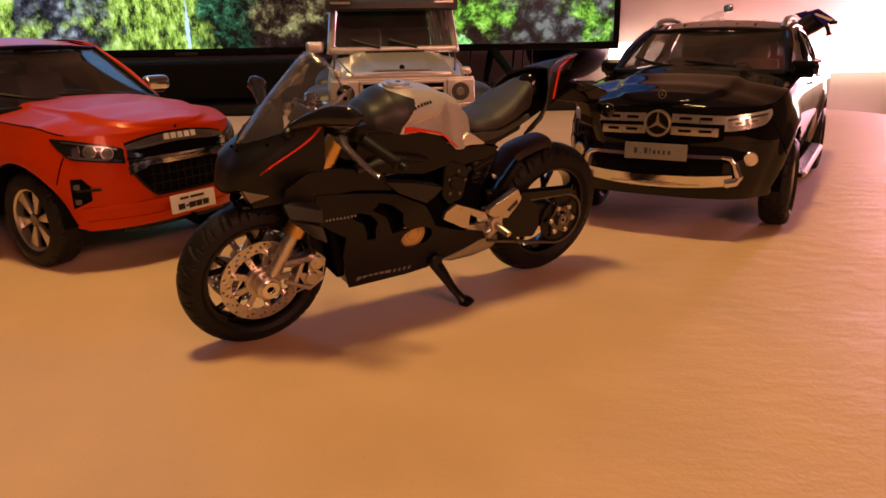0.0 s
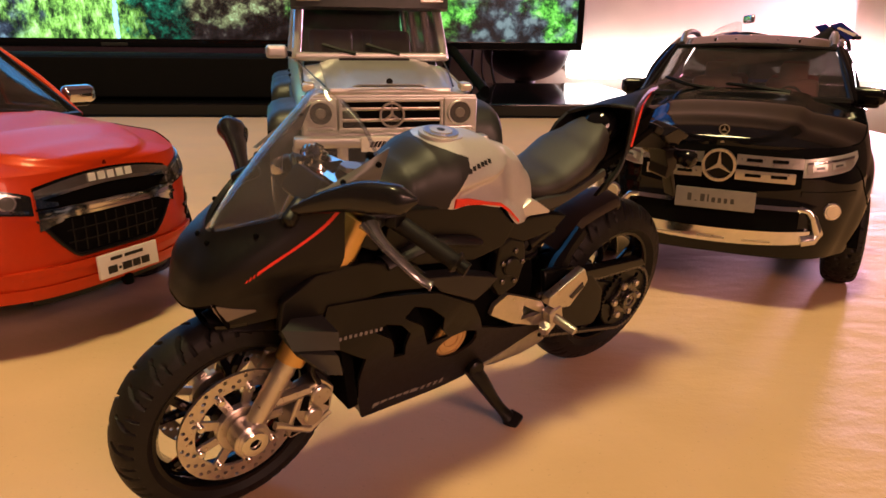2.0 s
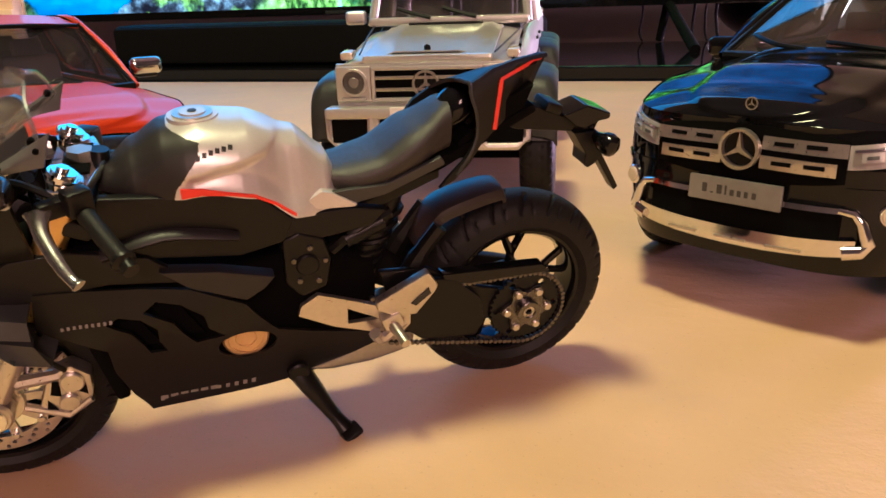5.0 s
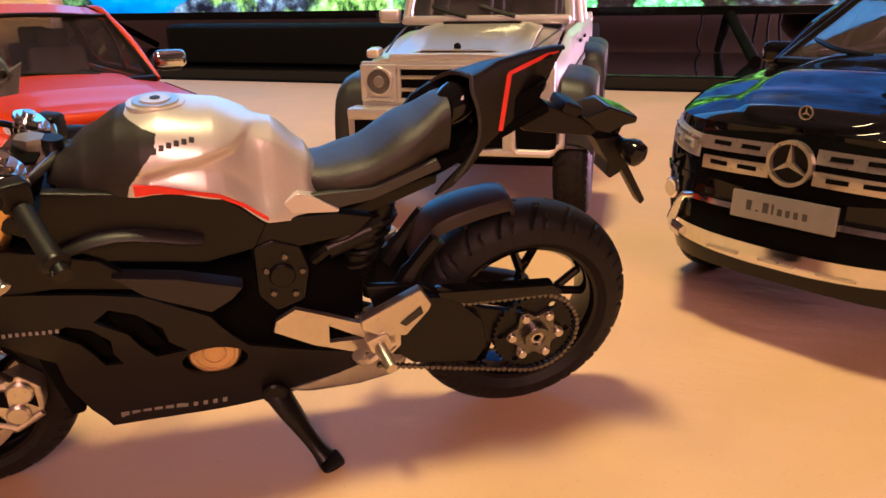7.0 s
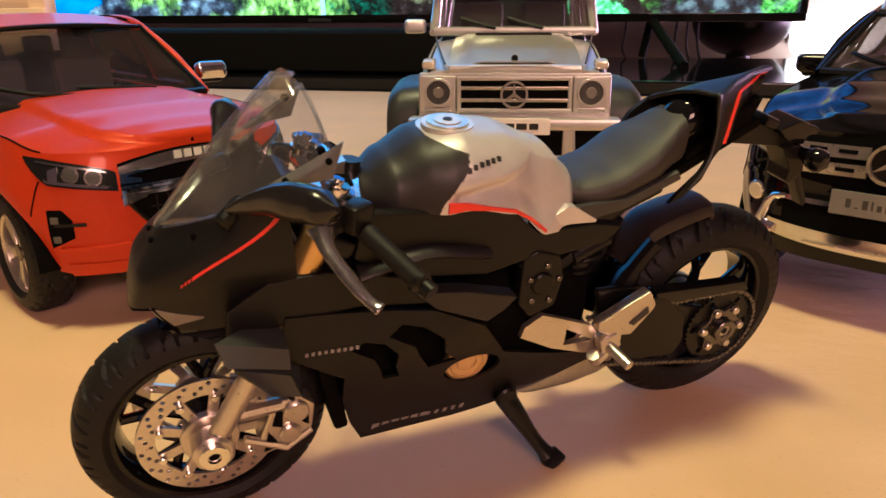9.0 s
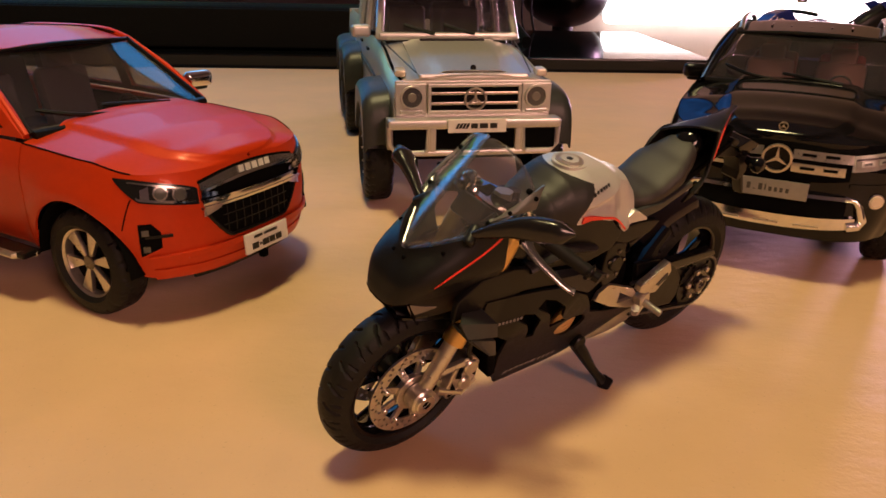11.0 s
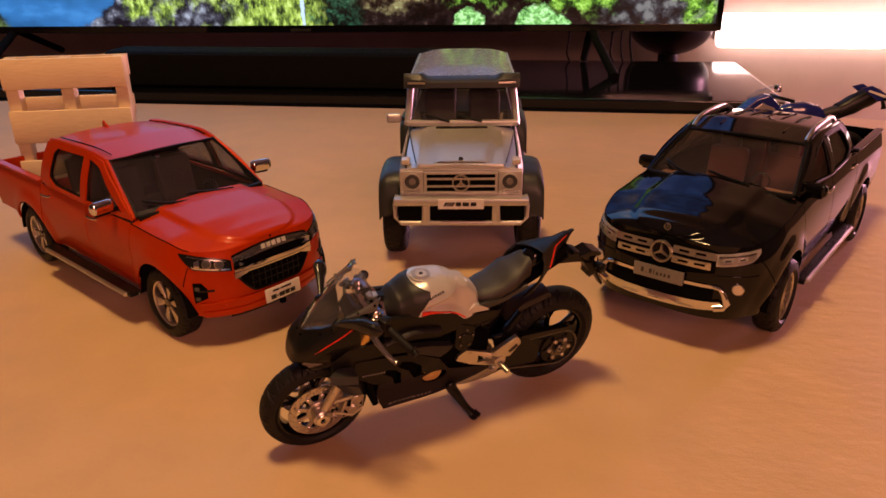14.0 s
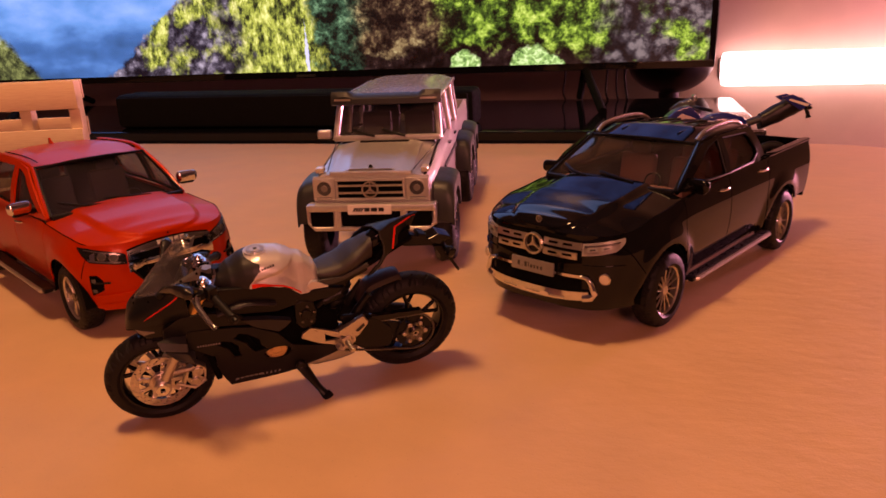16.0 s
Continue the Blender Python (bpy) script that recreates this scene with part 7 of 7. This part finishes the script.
part("number_plate_bracket", prisms([(-72.4, 70.7), (-78.7, 70.6), (-81.4, 64.3), (-79.6, 62.1), (-77.6, 60.9), (-76.4, 61.9), (-76.5, 64.8)], -3.4, 3.4, 0.4), PLASTIC_BLACK, arm)
part("mud_blade", prisms([(-79.4, 64.4), (-82.0, 63.8), (-88.2, 54.0), (-87.2, 52.8)], -1.9, 1.9, 0.4), PLASTIC_BLACK, arm)
for s in (1, -1):
    part("turn_signal", tubes(spline([(-77.5, 0, 70.5), (-79.0, s * 4.5, 69.0), (-81.0, s * 9.5, 68.2)], 4), [1.2] * 4 + [1.8, 2.6, 2.9, 2.6, 1.0], 10), GLOSS_BLACK, arm)

# swing arm, chain and rear parts
part("swing_arm", prisms([(-22, 44), (-36, 42.5), (-46, 36), (-60, 32.0), (-66, 30), (-66, 24.5), (-58, 22.5), (-48, 25.5), (-36, 24.0), (-24, 30)], -10.6, -7.2, 0.8), PLASTIC_BLACK, BIKE)
SWING = part("swing_arm", prisms([(-22, 44), (-34, 43.0), (-42, 38), (-48, 35), (-60, 31.5), (-64, 30), (-64, 25.5), (-58, 23.0), (-47, 25.5), (-38, 23.6), (-28, 25.0)], 7.4, 9.4, 0.7), PLASTIC_BLACK, BIKE)
part("swing_arm_shield", prisms([(-27.0, 38.0), (-29.0, 40.6), (-34.7, 41.2), (-40.5, 40.2), (-47.4, 33.4), (-48.8, 26.0), (-46.5, 22.0), (-32.0, 24.0), (-27.5, 28.0)], 10.0, 11.8, 0.8), PLASTIC_BLACK, SWING)
part("chain_guard", prisms([(-37, 41.8), (-63.5, 40.2), (-66.0, 37.6), (-62, 37.8), (-44, 38.0), (-38, 39.4)], 8.0, 11.6, 0.4), GLOSS_BLACK, SWING)
bm = bmesh.new()
n = 40
out = []
for k in range(2 * n):
    a = math.pi * k / n
    r = 9.9 if k % 2 else 9.1
    out.append((RX + r * math.cos(a), RR + r * math.sin(a)))
part("sprocket", holed(out, [ring_points(RX + 7.9 * math.cos(q), RR + 7.9 * math.sin(q), 0.9, 0.9, 10) for q in [k * 1.0472 for k in range(6)]], lambda x, z: 10.4, 0.8, 3.0), PLASTIC_BLACK, BIKE)
bm = bmesh.new()
star_out = []
for k in range(36):
    a = 2 * math.pi * k / 36
    r = 6.0 + 1.1 * math.cos(6 * a)
    star_out.append((RX + r * math.cos(a), RR + r * math.sin(a)))
prism(bm, star_out, 10.4, 11.6, 0.3)
hub = part("sprocket_carrier", bm, DARK_METAL, BIKE, "grey metal sprocket carrier with six lobes")
for k in range(6):
    a = k * 1.0472
    part("bolt", disc(bmesh.new(), (RX + 5.6 * math.cos(a), 0, RR + 5.6 * math.sin(a)), 1.0, 11.4, 12.4, 10), SATIN, hub)
part("axle_ring", disc(bmesh.new(), (RX, 0, RR), 3.1, 11.4, 13.4, 24, 1.7), DARK_METAL, hub)
part("axle_nut", disc(bmesh.new(), (RX, 0, RR), 1.9, 11.6, 12.9, 6, 1.0), SATIN, hub)
part("axle_hole", disc(bmesh.new(), (RX, 0, RR), 1.05, 11.6, 12.4, 12), BLACK_IN, hub)


def chain():
    """Links round the sprocket and away to the engine."""
    path = []
    for k in range(26):
        a = lerp(math.pi * 0.52, -math.pi * 0.53, k / 25)
        path.append((RX - 10.4 * math.cos(a), RR + 10.4 * math.sin(a)))
    top = [(lerp(-20, path[0][0], i / 24), lerp(38.0, path[0][1], i / 24)) for i in range(24)]
    bot = [(lerp(path[-1][0], -24, i / 24), lerp(path[-1][1], 24.2, i / 24)) for i in range(1, 25)]
    line = top + path + bot
    dist, pts = 0.0, [line[0]]
    for p, q in zip(line, line[1:]):
        seg = math.dist(p, q)
        while dist + seg >= 1.35:
            u = (1.35 - dist) / seg
            p = (lerp(p[0], q[0], u), lerp(p[1], q[1], u))
            pts.append(p)
            seg, dist = math.dist(p, q), 0.0
        dist += seg
    ch = part("chain", tubes([(x, 10.8, z) for x, z in line], 0.42, 6), DARK_GREY, BIKE, "metal drive chain")
    first = part("chain_link", disc(bmesh.new(), (0, 0, 0), 0.62, 10.2, 11.4, 6, bevel=0.1), CHAIN_METAL, ch)
    for k, (x, z) in enumerate(pts):
        link = first if k == 0 else new("chain_link", first.data)
        link.parent = ch
        link.location = (x * 0.001, -0.0001 * (k % 2), z * 0.001)


chain()
rows = []
for x, z, w in [(p.x, p.z, p.y) for p in spline([(-33.0, 4.6, 45.0), (-35.6, 5.0, 51.2), (-38.6, 5.4, 55.4), (-46.0, 5.4, 58.0), (-53.6, 4.8, 59.2), (-55.0, 3.8, 57.6)], 4)]:
    rows.append([(x - 0.25 * d, w * q, z - d) for q, d in ((-1.06, 3.0), (-1.02, 1.6), (-0.92, 0.5), (-0.6, -0.1), (0.0, -0.4), (0.6, -0.1), (0.92, 0.5), (1.02, 1.6), (1.06, 3.0))])
hugger = part("rear_hugger", panel(rows, 0.8), HUGGER, BIKE, "satin black rear fender")
for s in (1, -1):
    part("hugger_stay", tubes(spline([(-30.0, s * 6.4, 40.0), (-33.5, s * 6.2, 46.0), (-38.0, s * 6.2, 52.0)], 4), [2.6] * 4 + [2.0] * 5, 8), PLASTIC_BLACK, hugger)
part("shock", tubes([(-20, 0, 40), (-27, 0, 60)], 3.6, 16), PLASTIC_BLACK, BIKE)
bm = bmesh.new()
tube(bm, [(-20 - 3.2 * math.cos(k * 0.6) * 0 - k * 0.12 + 4.0 * math.cos(k * 0.55), 4.0 * math.sin(k * 0.55), 42 + k * 0.27) for k in range(60)], 0.7, 6)
part("spring", bm, PLASTIC_BLACK, BIKE)
part("rear_frame", prisms([(-10, 57), (-24, 62), (-38, 66.5), (-38, 64), (-24, 58.5), (-12, 50)], -5, 5, 0.6), PLASTIC_BLACK, BIKE)

# foot rest plates, pegs, exhaust and stand
for s in (1, -1):
    pl = holed([(-2.9, 36.5), (-3.6, 39.0), (-7.5, 41.5), (-12.8, 39.6), (-20.5, 36.6), (-23.4, 33.0), (-29.0, 33.6), (-29.0, 30.0), (-27.2, 27.9), (-19.3, 29.4), (-10.9, 32.2)], [[(-14.0, 36.8), (-21.6, 32.6), (-14.0, 32.4)]], lambda x, z: 11.0 + 0.05 * max(0, -x - 4), 1.4, 1.6)
    plate = part("footrest_plate", pl if s > 0 else mirrored(pl), SATIN, BIKE, "machined silver footrest plate", 30)
    if s < 0:
        pl.free()
    heel = prisms([(-20.4, 36.6), (-20.4, 38.8), (-32.7, 45.0), (-35.2, 41.0), (-34.6, 39.6), (-29.8, 33.8), (-24, 34.6)], s * 11.6, s * 14.4, 0.5)
    guard = part("heel_guard", heel, SATIN, plate, "folded silver heel guard")
    # Slot drawn as a dark patch on the guard, its shade in the colour.
    part("guard_slot", prisms([(-28.4, 37.4), (-32.7, 41.0), (-33.3, 39.4), (-29.6, 36.6)], s * 14.2, s * 14.7), DARK_GREY, guard)
    part("foot_peg", tubes([(-23.6, s * 12.5, 32.6), (-24.6, s * 17.0, 31.6), (-25.4, s * 21.0, 31.0)], [1.5, 1.3, 1.2], 10), SATIN, plate)
    part("peg_clevis", boxes((-24.0, s * 13.4, 33.0), (5.0, 3.4, 4.0), 0.8, (0, 20, 0)), SATIN, plate)
    part("gear_lever", tubes(spline([(-27, s * 13.0, 32), (-21.5, s * 14.4, 28.6), (-19.4, s * 15.4, 31.4)], 4), [1.6, 1.5, 1.4, 1.3, 1.3, 1.3, 1.3, 1.4, 1.5], 8), SATIN, plate)
    part("exhaust", prisms([(-3.0, 18.6), (-15.8, 22.0), (-20.7, 25.0), (-28.0, 28.6), (-31.6, 24.6), (-31.2, 21.4), (-28.4, 19.0), (-20, 17.4), (-10, 17.2)], s * 3.0, s * 9.0, 1.7), EXHAUST, BIKE, "dull silver underslung exhaust")
st = part("side_stand", tubes(spline([(-1.5, 8, 20.0), (-4, 10.5, 16), (-8.0, 13.8, 9.5), (-11.2, 16.6, 5.0)], 5), [2.9, 2.9, 3.0, 3.0, 2.9, 2.8, 2.7, 2.5, 2.3, 2.1, 2.0, 1.9, 1.9, 2.0, 2.2, 2.4], 10, flat=0.75), PLASTIC_BLACK, BIKE, "black side stand")
part("stand_pivot", disc(bmesh.new(), (-1.8, 0, 20.0), 2.6, 6.4, 11.2, 18, bevel=0.5), PLASTIC_BLACK, st)
part("stand_foot", boxes((-12.3, 17.6, 4.3), (5.2, 4.2, 2.0), 0.8, (-LEAN_ANGLE, 18, 20)), PLASTIC_BLACK, st)

# handlebars, levers, clamp and mirrors
clamp_plan = [(32.0, -5.0), (33.5, -12.6), (37.0, -15.0), (41.0, -13.0), (40.0, -6.0), (41.5, 0.0), (40.0, 6.0), (41.0, 13.0), (37.0, 15.0), (33.5, 12.6), (32.0, 5.0), (30.5, 0.0)]
bm = bmesh.new()
lo_ring = [bm.verts.new((x, y, 72.8 + 0.04 * (41 - x))) for x, y in clamp_plan]
hi_ring = [bm.verts.new((x, y, 75.0 + 0.04 * (41 - x))) for x, y in clamp_plan]
bm.faces.new(lo_ring[::-1])
bm.faces.new(hi_ring)
for k in range(len(clamp_plan)):
    j = (k + 1) % len(clamp_plan)
    bm.faces.new((lo_ring[k], lo_ring[j], hi_ring[j], hi_ring[k]))
bmesh.ops.bevel(bm, geom=bm.edges[:], offset=0.6, segments=2, profile=0.5, affect="EDGES")
top = part("top_clamp", bm, CHROME, BIKE, "polished top clamp")
for y in (-5.2, 5.2):
    # Near-black patch on the uncut clamp paints a shaded opening.
    part("clamp_cutout_shade", prisms([(33.6, 75.1), (38.4, 74.9), (38.4, 75.4), (33.6, 75.6)], y - 2.2, y + 2.2), BLACK_IN, top)
part("stem_nut", tubes([(35.6, 0, 75.0), (35.5, 0, 77.4)], 2.6, 6), SATIN, top)
for s in (1, -1):
    for r, z0, z1 in ((3.4, 73.6, 75.6), (2.9, 75, 76.4), (3.2, 76.2, 76.9), (2.3, 76.8, 77.6), (1.1, 77.4, 78.4)):
        bm = bmesh.new()
        tube(bm, [(37.6, s * 10.6, z0), (37.2, s * 10.6, z1)], r, 20)
        part("fork_cap", bm, CHROME, top)
    part("clip_on", tubes([(38.8, s * 9.8, 71.6), (36.4, s * 13.5, 71.8), (28.0, s * 29.0, 66.6)], 1.4, 12), PLASTIC_BLACK, BIKE)
    grip = part("grip", tubes([(34.4, s * 17.4, 71.2), (28.6, s * 28.2, 66.8)], [1.75, 1.75], 14), RUBBER, BIKE, "black rubber grip")
    part("bar_end", tubes([(28.8, s * 27.8, 67.0), (28.5, s * 28.4, 66.7), (28.2, s * 28.9, 66.5), (27.4, s * 30.4, 65.9)], [2.3, 2.3, 1.4, 1.5], 14), PLASTIC_BLACK, grip)
    part("switch_block", boxes((35.6, s * 15.6, 73.4), (5, 4.4, 5.4), 1.0, (0, 0, s * 28)), PLASTIC_BLACK, grip)
    part("lever_perch", boxes((39.8, s * 15.6, 72.6), (6, 3.4, 3.6), 1.0, (0, 0, s * 28)), PLASTIC_BLACK, grip)
    part("brake_lever" if s < 0 else "clutch_lever", tubes(spline([(42.0, s * 17.2, 72.6), (41.6, s * 21, 70.4), (39.0, s * 26.5, 67.0), (37.2, s * 29.2, 65.2), (36.0, s * 30.6, 64.6)], 5), [2.6, 2.3, 1.9, 1.6, 1.5, 1.4, 1.4, 1.3, 1.3, 1.3, 1.2, 1.2, 1.2, 1.1, 1.1, 1.1, 1.1, 1.1, 1.2, 1.4, 1.3], 10, flat=0.55), LEVER, grip, "dull silver lever")
    # mirror: a pod that widens from its foot on the fairing and closes in a rounded end
    near = s > 0
    foot, end = (Vector((54.8, 11.6, 75.2)), Vector((43.2, 31.8, 83.6))) if near else (Vector((55.0, -9.0, 73.6)), Vector((49.4, -29.0, 79.0)))
    axis = (end - foot).normalized()
    upward = (Vector((-0.35, 0, 1)) - axis * axis.dot(Vector((-0.35, 0, 1)))).normalized()
    across = axis.cross(upward).normalized()
    high = table_of([0, 0.3, 0.62, 0.86, 1], [1.2, 2.3, 3.3, 3.0, 0.5] if near else [1.4, 1.4, 1.9, 2.9, 1.6])
    thick = table_of([0, 0.3, 0.62, 0.86, 1], [1.6, 2.4, 3.0, 2.6, 0.4] if near else [1.3, 1.5, 2.2, 3.0, 1.2])
    rows = []
    for i in range(25):
        u = i / 24
        c = foot.lerp(end, u) + upward * (1.8 if near else 0.6) * math.sin(math.pi * u)
        row = []
        for k in range(20):
            q = 2 * math.pi * k / 20
            ca, sa = math.cos(q), math.sin(q)
            lift = math.copysign(abs(sa) ** 0.75, sa)
            row.append(c + across * thick(u) * math.copysign(abs(ca) ** 0.85, ca) + upward * high(u) * (0.75 * lift if lift > 0 else 1.1 * lift))
        rows.append(row)
    bm = bmesh.new()
    vs = sheet(bm, rows, close_v=True)
    bm.faces.new(vs[0][::-1])
    bm.faces.new(vs[-1])
    mir = part("mirror", bm, MIRROR_BLACK, BIKE, "glossy black mirror pod on the fairing")
    part("mirror_base", boxes((55.0, s * (11.4 if near else 8.5), 74.6), (6, 2.6, 3.0), 1.0, (0, 30, s * 30)), PLASTIC_BLACK, mir)
    glass_bm = bmesh.new()
    ring = [foot.lerp(end, 0.72) - across * (2.2 if near else 2.4) * (1 if across.x > 0 else -1) + axis * (5.5 if near else 3.0) * math.cos(q) + upward * (2.6 if near else 2.4) * math.sin(q) for q in [2 * math.pi * k / 24 for k in range(24)]]
    glass_bm.faces.new([glass_bm.verts.new(p) for p in ring])
    bmesh.ops.solidify(glass_bm, geom=glass_bm.faces[:], thickness=0.4)
    part("mirror_glass", glass_bm, CHROME, mir)
part("triple_clamp", boxes((38.5, 0, 66), (8, 25, 3.6), 1.0, (0, -24, 0)), PLASTIC_BLACK, BIKE)
part("steering_stem", tubes([(35.6, 0, 75.6), (41, 0, 62)], 3.0, 14), PLASTIC_BLACK, BIKE)
part("cable", tubes(spline([(38, 14, 73), (46, 10, 76), (48, 2, 70), (42, -6, 62)], 6), 0.7, 6), PLASTIC_BLACK, BIKE)
part("cable", tubes(spline([(38, -14, 73), (45, -8, 77), (45, 4, 68), (40, 9, 58)], 6), 0.7, 6), PLASTIC_BLACK, BIKE)

# brake hoses beside the fork legs and the shock's reservoir
for s in (1, -1):
    part("brake_hose", tubes(spline([(46.5, s * 11.0, 33.0), (49.5, s * 12.6, 40.0), (46.0, s * 12.4, 50.0), (40.0, s * 8.0, 60.0)], 6), 0.6, 6), PLASTIC_BLACK, BIKE)
part("shock_reservoir", tubes([(-15.0, 7.0, 52.5), (-24.0, 6.0, 55.5)], 2.1, 14), PLASTIC_BLACK, BIKE)
